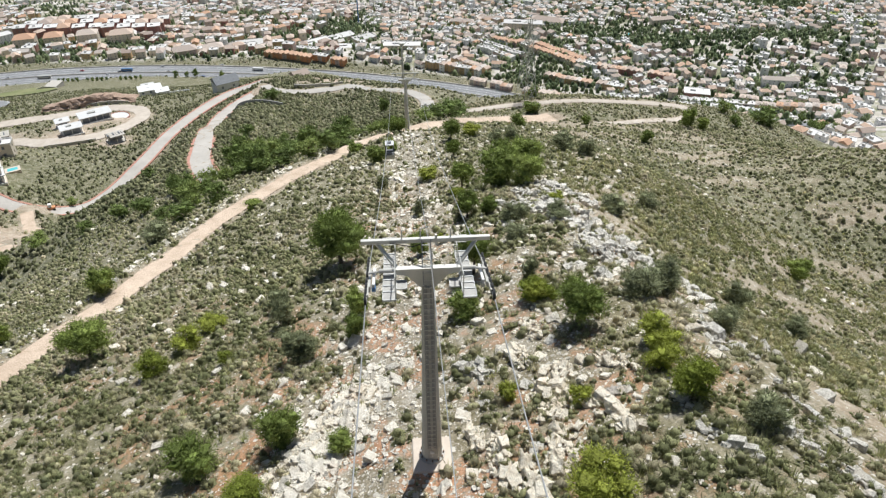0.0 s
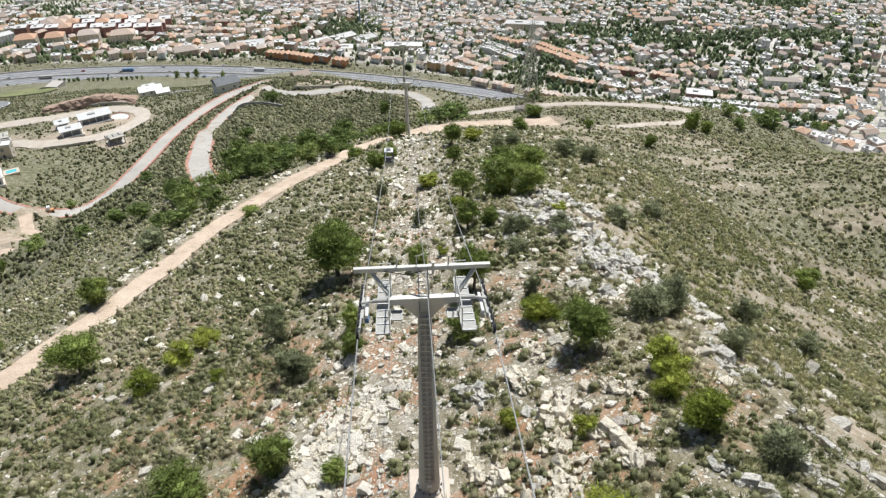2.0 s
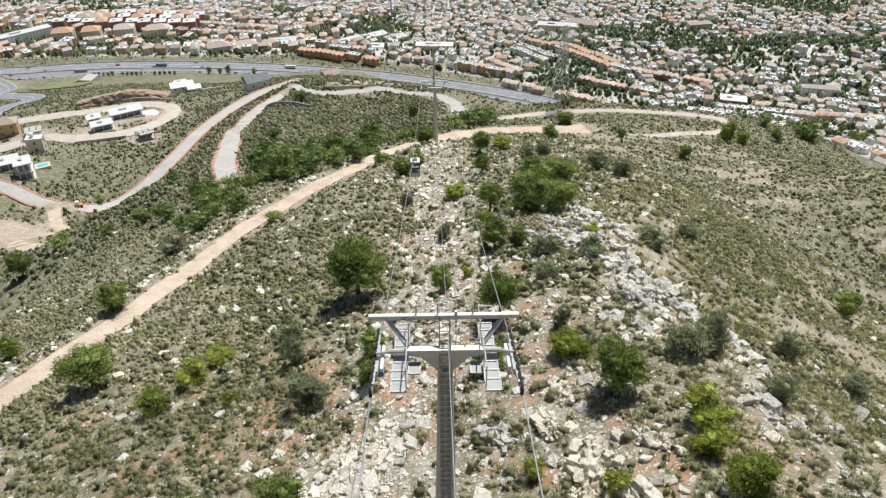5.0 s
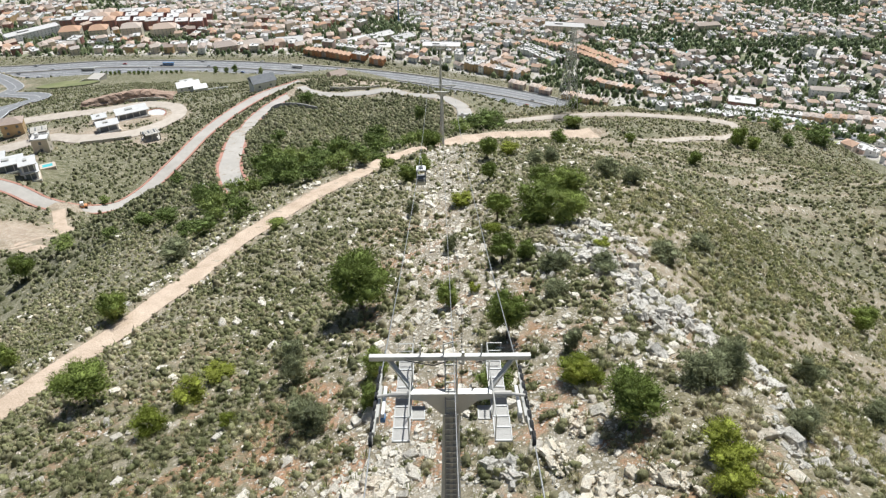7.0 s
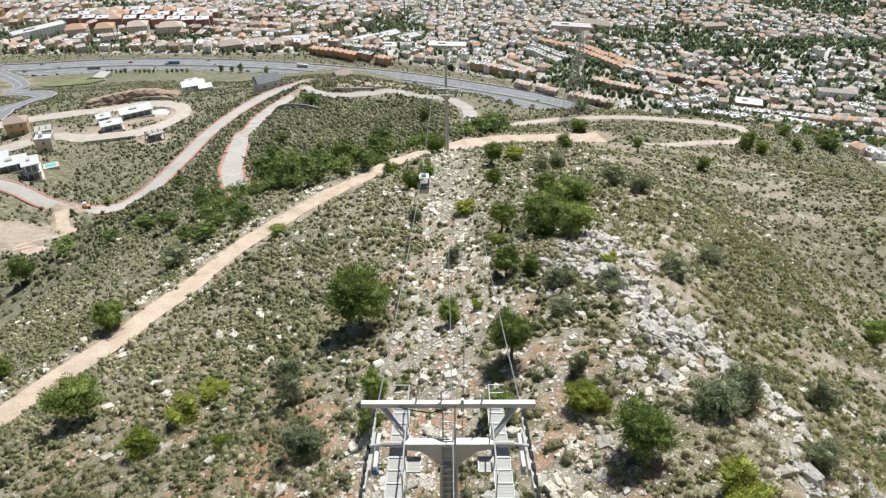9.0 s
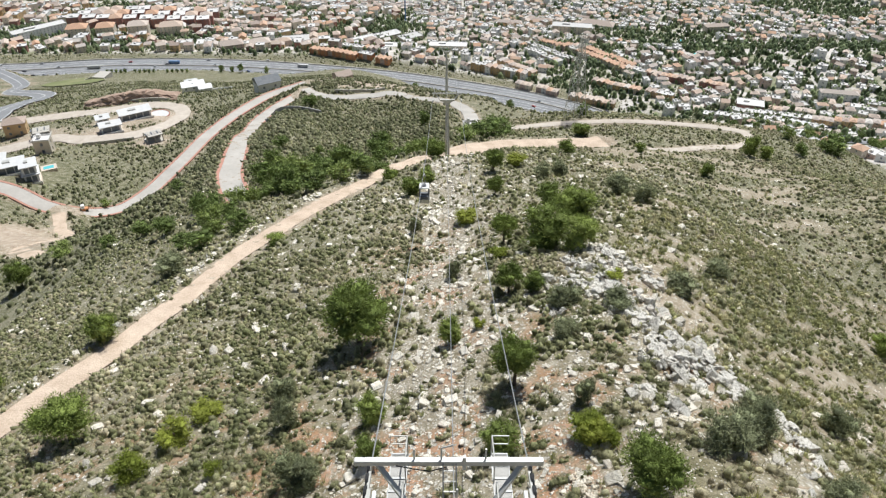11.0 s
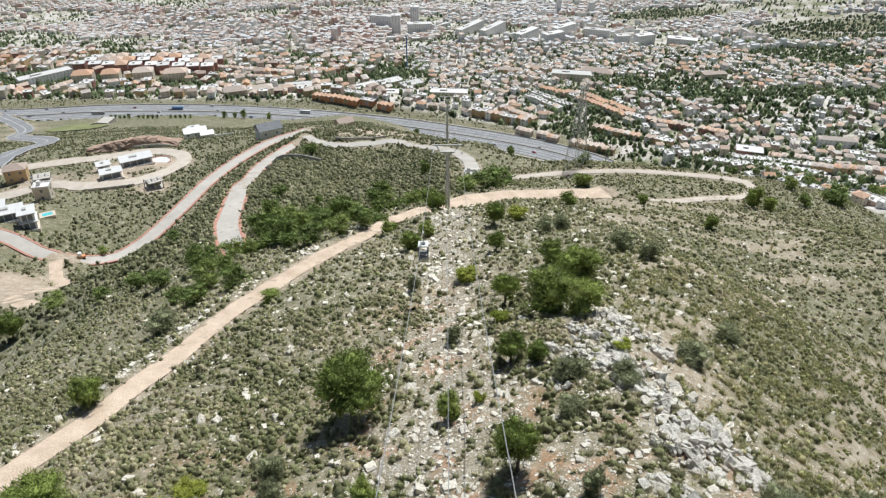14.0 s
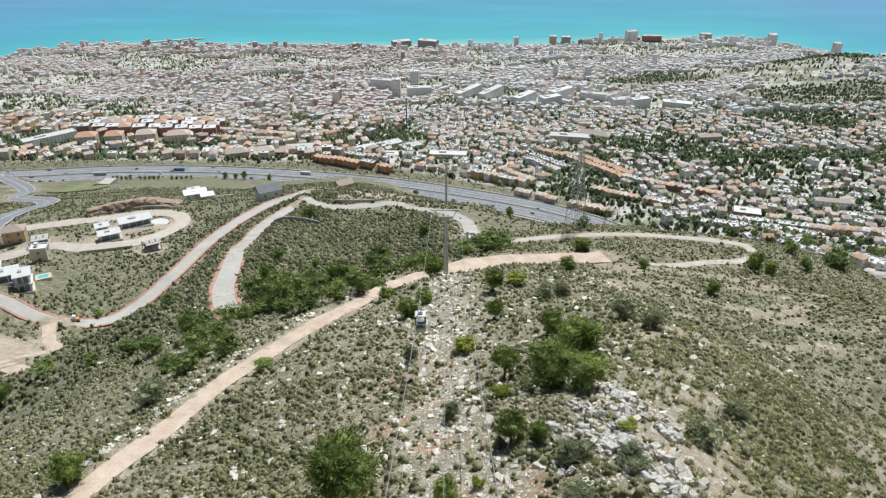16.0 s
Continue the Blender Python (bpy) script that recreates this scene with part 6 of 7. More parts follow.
def plots(x0, x1, y0, y1, cell, walls, roofs, cover, label, shapes=SHAPES, turn0=0.0, most=100, room=4.6):
    made = 0
    yy = y0
    while yy < y1:
        xx = x0
        while xx < x1:
            x, y = xx + hr.uniform(-0.28, 0.28) * cell, yy + hr.uniform(-0.28, 0.28) * cell
            xx += cell
            if not seen(x, y) or hr.random() > cover or town_at(np.array([x]), np.array([y]))[0] < 0.9 or not free(x, y, room):
                continue
            if float(vnoise(np.array([x]), np.array([y]), 110, 91, 2)[0]) > 0.28:
                continue
            w, d, fl = hr.choice(shapes)
            wl = hr.choice(walls)
            made += 1
            words = {"white": "white", "cream": "cream", "pink": "pinkish", "ochre": "ochre", "brick": "red-brown", "grey": "grey", "orange": "orange"}[wl]
            rf = hr.choice(roofs)
            house(x, y, w, d, fl, turn0 + 40 * float(vnoise(np.array([x]), np.array([y]), 150, 33, 1)[0]) + hr.choice((0, 90, 0, 90, 20, -20)), wl, rf, words + " " + label + (" with terracotta roof" if rf != "flat" else " with flat roof"), "house", "houses of the town", solo=made <= most)
            take(x, y, room)
        yy += cell


for k in range(8):
    take(297 + 27 * k / 7, 630 - 64 * k / 7, 9)
take(298, 472, 14)
take(318, 512, 22)
plots(215, 960, 140, 1290, 13.5, ("white", "white", "white", "white", "cream", "pink"), ("hip", "gable", "flat", "flat"), 0.8, "detached villa", most=190)
plots(-45, 300, 750, 1290, 13.5, ("white", "white", "cream", "white", "pink"), ("hip", "gable", "flat", "flat"), 0.82, "town house", turn0=-27, most=60)
plots(-720, -60, 822, 1200, 16.5, ("white", "cream", "pink", "cream", "ochre", "brick"), ("hip", "gable", "flat"), 0.8, "small block", [(11, 9, 3), (10, 8, 3), (13, 9, 4), (9, 8, 2), (8, 8, 2), (15, 8, 3)], turn0=12, most=60, room=6.2)

# the other houses, joined
def join_bulk():
    mats, V, Fc, I = [], [], [], []
    base = 0
    for wm, rm, m in BULK:
        for me in (wm, rm):
            co = np.empty(len(me.vertices) * 3)
            me.vertices.foreach_get("co", co)
            co = co.reshape(-1, 3) @ np.array(m.to_3x3()).T + np.array(m.translation)
            V.append(co)
            for mt in me.materials:
                if mt not in mats:
                    mats.append(mt)
            ids = [mats.index(mt) for mt in me.materials]
            for p in me.polygons:
                Fc.append([base + q for q in p.vertices])
                I.append(ids[p.material_index])
            base += len(co)
    ob = new("town_houses", mesh_of("town_houses", np.vstack(V), Fc, mats, I))
    tagged(ob, "pale houses with terracotta and flat roofs", "houses", kind="stuff")


join_bulk()

# the far town as one mass of walls and one of roofs
def far_material(name, stops, low):
    m = Mat(name, 0.9)
    c = m.ramp(m.attr("tint"), stops)
    m.color(m.mix(1.0, c, m.ramp(m.noise(0.35, 3, 0.7), [(0.38, (low,)), (0.55, (1.0,))]), "MULTIPLY"))
    return m.m


def far_town(seed, n):
    rng = np.random.default_rng(seed)
    y = 1205 + (2710 - 1205) * rng.uniform(0, 1, n) ** 0.85
    x = rng.uniform(-1, 1, n) * (0.63 * (y + 30) + 40)
    cy = np.interp(x, COAST_X, COAST_Y)
    green = vnoise(x, y, 160, 92, 3)
    ok = (y < cy - 14) & (green + 1.25 * hills_at(x, y) < 0.18) & (np.abs(vnoise(x, y, 120, 97, 2)) > 0.035) & (rng.uniform(0, 1, n) < 0.8 - 0.5 * (green > 0.1))
    for bx, by, br in TAKEN:
        ok &= (x - bx) ** 2 + (y - by) ** 2 > (br + 6) ** 2
    x, y = x[ok], y[ok]
    # thin out overlaps on a lattice that leans with the quarter
    a0 = 0.9 * vnoise(x, y, 330, 94, 1)
    u, v = x * np.cos(a0) + y * np.sin(a0), y * np.cos(a0) - x * np.sin(a0)
    cell = np.round(u / 11.0).astype(int) * 10007 + np.round(v / 14.5).astype(int)
    _, first = np.unique(cell, return_index=True)
    x, y, a0 = x[first], y[first], a0[first]
    z = land(x, y) + relief(x, y)
    k = len(x)
    shore = np.interp(x, COAST_X, COAST_Y) - y
    tall = vnoise(x, y, 150, 93, 2)
    fl = np.clip(np.round(2.2 + 2.6 * np.clip(tall, -0.3, 1) + rng.normal(0, 0.7, k) + 2.2 * (shore < 330) * rng.uniform(0, 1, k)), 1, 9)
    fl = np.where((rng.uniform(0, 1, k) < 0.004 + 0.045 * (shore < 380)) & (tall > -0.1), rng.integers(6, 12, k), fl)
    w, d = rng.uniform(4.5, 8.5, k) + fl * 0.5, rng.uniform(4.5, 6.8, k) + fl * 0.3
    w = np.where(rng.uniform(0, 1, k) < 0.18, w * 1.9, w)
    a = a0 + np.where(rng.uniform(0, 1, k) < 0.25, math.pi / 2, 0) + rng.normal(0, 0.08, k)
    hh = fl * 2.9
    c, s = np.cos(a), np.sin(a)
    cs = np.array([(-1, -1), (1, -1), (1, 1), (-1, 1)]) / 2
    warm = np.clip(rng.uniform(0, 1, k) ** 2.2 + 0.3 * vnoise(x, y, 260, 98, 2) + 0.28 * np.clip((150 - x) / 300, 0, 1) - 0.1 * (x > 350), 0, 1)

    def ring(sc, hz):
        lx, ly = cs[None, :, 0] * (w * sc)[:, None], cs[None, :, 1] * (d * sc)[:, None]
        return np.stack([x[:, None] + lx * c[:, None] - ly * s[:, None], y[:, None] + lx * s[:, None] + ly * c[:, None], np.repeat((z + hz)[:, None], 4, 1)], 2)
    V = np.concatenate([ring(np.ones(k), np.full(k, -3.0)), ring(np.ones(k), hh)], 1).reshape(-1, 3)
    base = (np.arange(k) * 8)[:, None, None]
    q = np.array([[i, (i + 1) % 4, 4 + (i + 1) % 4, 4 + i] for i in range(4)])
    walls_ = far_material("far_walls", [(0.0, (0.82, 0.82, 0.81)), (0.45, (0.75, 0.73, 0.69)), (0.7, (0.76, 0.66, 0.58)), (0.88, (0.66, 0.48, 0.41)), (1.0, (0.58, 0.40, 0.34))], 0.9)
    ob = new("far_town_walls", mesh_of("far_town_walls", V, (q[None] + base).reshape(-1, 4), [walls_], attrs={"tint": np.repeat(warm, 8)}))
    tagged(ob, "pale walls of the crowded seaside town", "buildings", kind="stuff")
    pitched = (rng.uniform(0, 1, k) < 0.42) & (fl < 5)
    V = np.concatenate([ring(np.full(k, 1.05), hh), ring(np.where(pitched, 0.3, 1.05), hh + np.where(pitched, 1.9, 0.35))], 1).reshape(-1, 3)
    q = np.array([[i, (i + 1) % 4, 4 + (i + 1) % 4, 4 + i] for i in range(4)] + [[4, 5, 6, 7]])
    hue = np.where(pitched | (rng.uniform(0, 1, k) < 0.35 * np.clip((150 - x) / 300, 0, 1)), rng.uniform(0.45, 1.0, k), rng.uniform(0, 0.5, k))
    roofs_ = far_material("far_roofs", [(0.0, (0.66, 0.66, 0.66)), (0.25, (0.49, 0.49, 0.49)), (0.5, (0.57, 0.53, 0.49)), (0.75, (0.57, 0.46, 0.39)), (1.0, (0.47, 0.37, 0.32))], 0.8)
    ob = new("far_town_roofs", mesh_of("far_town_roofs", V, (q[None] + base).reshape(-1, 4), [roofs_], attrs={"tint": np.repeat(hue, 8)}))
    tagged(ob, "terracotta and flat roofs of the crowded seaside town", "roofs", kind="stuff")


far_town(95, 70000)


# town trees
def town_trees(seed, n, y0, y1, size, label, temps, keep, mat_):
    rng = np.random.default_rng(seed)
    y = rng.uniform(y0, y1, n)
    x = rng.uniform(-1, 1, n) * (0.63 * (y + 30) + 40)
    ok = ((town_at(x, y) > 0.3) | (hills_at(x, y) * (y > 1050) > 0.3)) & (y < np.interp(x, COAST_X, COAST_Y) - 10) & (rng.uniform(0, 1, n) < keep(x, y))
    _, b = carve(x, y, np.zeros(n))
    ok &= b < 0.1
    x, y = x[ok], y[ok]
    scatter("town_trees", temps, x, y, size(rng, len(x)), mat_, label, "trees", seed, 1.0)


TT = [cushion(RNG, 3, 0.34, 5, 2, RNG.uniform(0.75, 1.2), 0.35) for _ in range(10)]
FT = [cushion(RNG, 1, 0.3, 4, 2, RNG.uniform(0.7, 1.1), 0.4) for _ in range(10)]
cyp = []
for k in range(4):
    V = leaf_cloud(RNG, 40, [((0, 0, 0.35), (0.12, 0.12, 0.35)), ((0, 0, 0.7), (0.08, 0.08, 0.3))], 0.14)
    cyp.append(soup(V))
parks = lambda x, y: np.clip((vnoise(x, y, 110, 91, 2) - 0.12) * 5, 0, 1)
town_trees(201, 27000, 500, 1320, lambda r, n: r.uniform(2.5, 8, n) * r.uniform(0.8, 1.25, n), "dark green garden trees between the houses", TT, lambda x, y: 0.36 + 0.64 * parks(x, y) + 0.25 * (x > 180) * (y > 620), M_TOWNTREE)
town_trees(202, 2600, 500, 1320, lambda r, n: r.uniform(6, 12, n), "dark cypress trees between the houses", cyp, lambda x, y: 0.25 + 0.4 * parks(x, y), M_DARK)
town_trees(203, 20000, 1290, 2690, lambda r, n: r.uniform(3, 7.5, n) * r.uniform(0.8, 1.3, n), "dark green trees and scrub over the far town", FT, lambda x, y: 0.30 + 0.6 * np.clip((vnoise(x, y, 160, 92, 3) - 0.02) * 4, 0, 1), M_FARTREE)
town_trees(204, 60000, 1200, 2300, lambda r, n: r.uniform(2.5, 7.5, n), "olive scrub and pines on the green hills", FT, lambda x, y: np.clip((hills_at(x, y) + 0.25 * vnoise(x, y, 90, 99, 3) - 0.2) * 1.6, 0, 0.9) * (0.35 + 0.65 * (vnoise(x, y, 60, 48, 3) > -0.15)), M_FARTREE)

# ---- estate below the hill ----
def box_house(x, y, w, d, h, turn, wall, label, dz=0.0, **kw):
    return house(x, y, w, d, max(1, round(h / 3)), turn, wall, "deck" if wall == "white" else "flat", label, "house", "estate buildings", fh=h / max(1, round(h / 3)), **kw)


house(-93, 352, 12, 9, 1, 30, "white", "slate", "white cottage with dark gabled roof", group="estate buildings", fh=3.6, z=ground_z(-93, 352) + 2.4)
box_house(-158, 425, 14, 9, 5.0, 22, "white", "white cubic villa near the motorway")
box_house(-149, 420, 8, 7, 3.0, 22, "white", "white villa annexe near the motorway")
house(-64, 425, 10, 8, 1, 35, "pink", "gable", "small house with red gabled roof", group="estate buildings", fh=3.2, z=ground_z(-64, 425) + 2.4)
box_house(6.4, 170, 3.2, 3.0, 2.6, 5, "grey", "small grey equipment hut by the lane")


def earth_cliff(pts, h):
    """A cut face of bare earth and rock behind the plots."""
    L = curve(pts, 1.5)
    rng = np.random.default_rng(19)
    V = []
    levels = 7
    for i, (px, py) in enumerate(L):
        z0 = ground_z(px, py) - 0.6
        hh = h * (0.55 + 0.45 * math.sin(math.pi * min(1, (i + 1) / len(L)))) * (0.9 + 0.2 * rng.uniform())
        for k in range(levels):
            t = k / (levels - 1)
            V.append((px + rng.normal(0, 0.35), py + 2.6 * t + rng.normal(0, 0.45), z0 + hh * t))
        V.append((px, py + 9, z0 + hh * 0.7))
    n, k = len(L), levels + 1
    q = (np.arange(n - 1)[:, None] * k + np.arange(k - 1)[None, :]).ravel()
    ob = new("earth_cliff", mesh_of("earth_cliff", V, np.stack([q, q + 1, q + k + 1, q + k], 1)[:, ::-1].copy(), [M_CLIFF]))
    tagged(ob, "reddish-brown cut rock face behind building plots", "cliff", kind="structure")


M_CLIFF = surface("cut_rock", (0.27, 0.175, 0.125), (0.52, 0.385, 0.30), 0.3, 0.97, fine=10, bump=0.8, dist=0.3, space="Position")
earth_cliff([(-182, 331), (-168, 333), (-153, 337), (-138, 342)], 5.0)


def cart(x, y, turn):
    z = ground_z(x, y) + 0.2
    C = thing("site_digger", pose(x, y, z, 0, 0, turn), "small orange digger parked on the road", "digger")
    bm = B()
    beam(bm, (-1.2, 0, 0.9), (1.2, 0, 0.9), 1.5, 0.9, bevel=0.12)
    part("body", bm, WALLS["orange"], C)
    bm = B()
    beam(bm, (-0.9, 0, 1.9), (0.2, 0, 1.9), 1.4, 1.2, bevel=0.1)
    part("cab", bm, M_WHITE, C, "pale cab")
    bm = B()
    tube(bm, [(1.1, 0, 1.0), (2.2, 0, 1.9), (2.8, 0, 0.5)], 0.12, 6)
    part("arm", bm, WALLS["orange"], C)
    for sx in (-0.8, 0.8):
        for sy in (-0.75, 0.75):
            bm = B()
            tube(bm, [(sx, sy - 0.14, 0.45), (sx, sy + 0.14, 0.45)], 0.45, 14)
            part("wheel", bm, M_RUBBER, C)


cart(-121, 196.5, 20)

# ---- vehicles ----
def car_meshes():
    out = {}
    bm = B()
    prof = [(-2.05, 0.35), (-2.1, 0.75), (-1.95, 0.92), (-0.8, 0.98), (1.0, 1.0), (1.95, 0.86), (2.1, 0.62), (2.05, 0.35)]
    fr = [[bm.verts.new((px, s, pz)) for px, pz in prof] for s in (-0.86, 0.86)]
    bm.faces.new(fr[0])
    bm.faces.new(fr[1][::-1])
    for k in range(len(prof)):
        bm.faces.new((fr[0][k], fr[1][k], fr[1][(k + 1) % 8], fr[0][(k + 1) % 8]))
    bmesh.ops.recalc_face_normals(bm, faces=bm.faces)
    bmesh.ops.bevel(bm, geom=bm.edges[:], offset=0.06, segments=1, affect="EDGES")
    out["body"] = bm
    bm = B()
    lo = [bm.verts.new(q) for q in ((-1.75, -0.78, 0.95), (1.0, -0.78, 0.95), (1.0, 0.78, 0.95), (-1.75, 0.78, 0.95))]
    hi = [bm.verts.new(q) for q in ((-1.35, -0.62, 1.45), (0.25, -0.62, 1.45), (0.25, 0.62, 1.45), (-1.35, 0.62, 1.45))]
    for k in range(4):
        bm.faces.new((lo[k], lo[(k + 1) % 4], hi[(k + 1) % 4], hi[k]))
    bm.faces.new(hi)
    out["cabin_glass"] = bm
    bm = B()
    beam(bm, (-1.35, 0, 1.46), (0.25, 0, 1.46), 1.24, 0.06)
    out["top"] = bm
    bm = B()
    tube(bm, [(0, -0.1, 0), (0, 0.1, 0)], 0.32, 12)
    out["wheel"] = bm
    res = {}
    for key, bmm in out.items():
        me = bpy.data.meshes.new(key)
        bmm.to_mesh(me)
        bmm.free()
        res[key] = me
    return res


def car_paint(name, c):
    m = Mat(name, 0.3, 0.1)
    m.color(m.mix(1.0, c, m.ramp(m.noise(6, 2, 0.5, "Object"), [(0.3, (0.92,)), (0.7, (1.0,))]), "MULTIPLY"))
    m.b.inputs["Coat Weight"].default_value = 0.5
    return m.m


CAR = car_meshes()
CAR["cabin_glass"].materials.append(M_GLASS)
CAR["wheel"].materials.append(M_RUBBER)
PAINTS = []
for nm, c in (("white", (0.8, 0.8, 0.8)), ("dark grey", (0.08, 0.08, 0.09)), ("silver", (0.5, 0.5, 0.52)), ("red", (0.45, 0.05, 0.04)), ("blue", (0.06, 0.12, 0.3))):
    bd, tp = CAR["body"].copy(), CAR["top"].copy()
    pm = car_paint(nm + " car paint", c)
    bd.materials.append(pm)
    tp.materials.append(pm)
    PAINTS.append((nm, bd, tp))


def car(x, y, z, turn, k, where):
    nm, bd, tp = PAINTS[k % len(PAINTS)]
    C = thing("car", pose(x, y, z, 0, 0, turn), nm + " car " + where, "car", "cars")
    part("body", bd, None, C)
    part("cabin_glass", CAR["cabin_glass"], None, C)
    part("roof", tp, None, C)
    for sx in (-1.3, 1.3):
        for sy in (-0.8, 0.8):
            w = part("wheel", CAR["wheel"], None, C)
            w.location = (sx, sy, 0.32)


line, h = WAY_LINES["highway"]
for k in range(64):
    i = hr.randrange(30, len(line) - 40)
    d = line[i + 1] - line[i]
    d /= np.linalg.norm(d)
    lane = hr.choice((-21.5, -16, -9.8, -3.5, 3.5, 9.8, 16))
    car(line[i, 0] + d[1] * lane, line[i, 1] - d[0] * lane, h[i] + 0.48, math.degrees(math.atan2(d[1], d[0])) + (0 if lane > 0 else 180), hr.choice((0, 0, 1, 2, 2, 1, 3, 4)), "driving on the motorway")
for k in range(44):
    t = k / 43
    x, y = -352 + 120 * t, 984 - 38 * t
    if hr.random() < 0.85:
        car(x, y, ground_z(x, y) + 0.1, 73, hr.choice((0, 0, 1, 2, 2, 1, 3, 4)), "parked in front of terraced houses")


def long_vehicle(name, x, y, z, turn, L, paint, label):
    T_ = thing(name, pose(x, y, z, 0, 0, turn), label, name)
    bm = B()
    beam(bm, (-L / 2, 0, 1.85), (L / 2, 0, 1.85), 2.4, 2.6, bevel=0.12)
    part("body", bm, paint, T_)
    for s in (-1, 1):
        bm = B()
        beam(bm, (-L / 2 + 0.6, s * 1.215, 2.3), (L / 2 - 0.4, s * 1.215, 2.3), 0.03, 0.8)
        part("window_band", bm, M_GLASS, T_)
        for px in (-L * 0.32, L * 0.34):
            bm = B()
            tube(bm, [(px, s * 1.2 - 0.14, 0.5), (px, s * 1.2 + 0.14, 0.5)], 0.5, 12)
            part("wheel", bm, M_RUBBER, T_)


long_vehicle("bus", -156, 767, -297.5, -9, 12, WALLS["white"], "white coach on the motorway")
long_vehicle("bus", -300, 777, -297.5, -1, 12, M_BLUE, "blue bus on the motorway")
long_vehicle("truck", -384, 764, -297.5, 3, 14, M_GALV, "grey box truck on the motorway")


def free_fall_tower(x, y, h):
    z = ground_z(x, y)
    T_ = thing("ride_tower", pose(x, y, z), "tall blue-grey amusement ride tower", "tower")
    bm = B()
    tube(bm, [(0, 0, -1), (0, 0, h)], 0.9, 10)
    part("shaft", bm, M_BLUE, T_)
    bm = B()
    tube(bm, [(0, 0, h), (0, 0, h + 1.2), (0, 0, h + 2.6)], 1.2, 10, 2.6)
    part("head", bm, M_SLATE, T_, "dark flared head")
    bm = B()
    tube(bm, [(0, 0, 4), (0, 0, 6)], 2.2, 12)
    part("seat_ring", bm, M_GALV, T_)


free_fall_tower(-57, 1041, 50)
# breakwater of the harbour
bw = curve([(-1215, 2612), (-1150, 2650), (-1086, 2689), (-981, 2740), (-884, 2768)], 12)
bm = B()
for a, b in zip(bw, bw[1:]):
    beam(bm, (a[0], a[1], SEA + 0.8), (b[0], b[1], SEA + 0.8), 14, 5)
me = bpy.data.meshes.new("breakwater")
bm.to_mesh(me)
bm.free()
me.materials.append(M_CONC)
tagged(new("breakwater", me), "pale stone breakwater of the harbour", "breakwater", kind="structure")

# ---- the estate plots and the lower town edge ----
def slab_on(bm, x0, x1, y0, y1, z0, z1, bevel=0.0):
    beam(bm, (x0, (y0 + y1) / 2, (z0 + z1) / 2), (x1, (y0 + y1) / 2, (z0 + z1) / 2), y1 - y0, z1 - z0, bevel=bevel)


def plot_thing(name, x, y, turn, label, category, group="", dz=0.3):
    return thing(name, pose(x, y, ground_z(x, y) + dz, 0, 0, turn), label, category, group)


M_PALEROOF = surface("pale_roof_coat", (0.56, 0.55, 0.53), (0.70, 0.69, 0.67), 0.4, 0.9)


def modern_villa(x, y, turn, w, d, label, storeys=1, dz=0.3):
    """A cubic villa: plinth, glazed body, thin roof slab with a wide eave, terrace with a parapet."""
    H_ = plot_thing("villa", x, y, turn, label, "house", "estate buildings", dz)
    a, b = w / 2, d / 2
    bm = B()
    slab_on(bm, -a - 0.6, a + 0.6, -b - 1.8, b + 0.4, -4.0, 0.05)
    part("terrace", bm, M_CREAM, H_, "cream terrace")
    for k in range(storeys):
        z = 3.2 * k
        bm = B()
        slab_on(bm, -a, a, -b, b, z, z + 2.9)
        body = part("wall", bm, WALLS["white"], H_)
        n = max(2, int(w / 3))
        for j in range(n):
            x0 = -a + 0.5 + (w - 1.0) * j / n
            bm = B()
            slab_on(bm, x0 + 0.15, x0 + (w - 1.0) / n - 0.15, -b - 0.03, -b + 0.1, z + 0.3, z + 2.5)
            part("window", bm, M_GLASS, body)
        bm = B()
        slab_on(bm, -a - 0.7, a + 0.7, -b - 1.0, b + 0.3, z + 2.9, z + 3.2, 0.04)
        part("roof", bm, M_PALEROOF, H_, "white overhanging roof slab")
    bm = B()
    slab_on(bm, -a * 0.4, a * 0.1, -b * 0.2, b * 0.3, 3.2 * storeys, 3.2 * storeys + 0.5)
    part("skylight", bm, M_GALV, H_, "grey roof hatch")
    bm = B()
    slab_on(bm, -a - 0.6, a + 0.6, -b - 1.9, -b - 1.75, 0.05, 0.75)
    part("parapet", bm, M_WHITE, H_)
    return H_


modern_villa(-141.5, 298, 30, 13, 6.5, "white flat-roofed villa hall on a building plot", dz=0.8)
modern_villa(-143.5, 276, 28, 8, 5, "low white flat-roofed villa on a building plot", dz=0.5)
modern_villa(-153, 290, 28, 5, 4.5, "pale flat-roofed annexe beside the hall", dz=0.6)
modern_villa(-152, 214, 28, 9, 6, "white modern villa with wide roof slab", dz=1.2)
modern_villa(-143, 210, 28, 4.5, 6, "white two-storey cubic villa", 2, dz=0.8)
modern_villa(-164, 224, 24, 8, 6, "white villa with flat roof on the estate", dz=0.8)
modern_villa(-163, 437, 24, 7, 5, "white stepped villa near the motorway", 2, dz=0.5)
modern_villa(-156, 431, 24, 5, 4, "white villa annexe with garden wall", dz=0.5)
house(-193, 290, 9, 7, 2, 20, "ochre", "hip", "ochre house with terracotta roof on the estate", group="estate buildings")
house(-158, 248, 6, 5, 2, 12, "cream", "flat", "cream sandstone house on the estate", group="estate buildings")


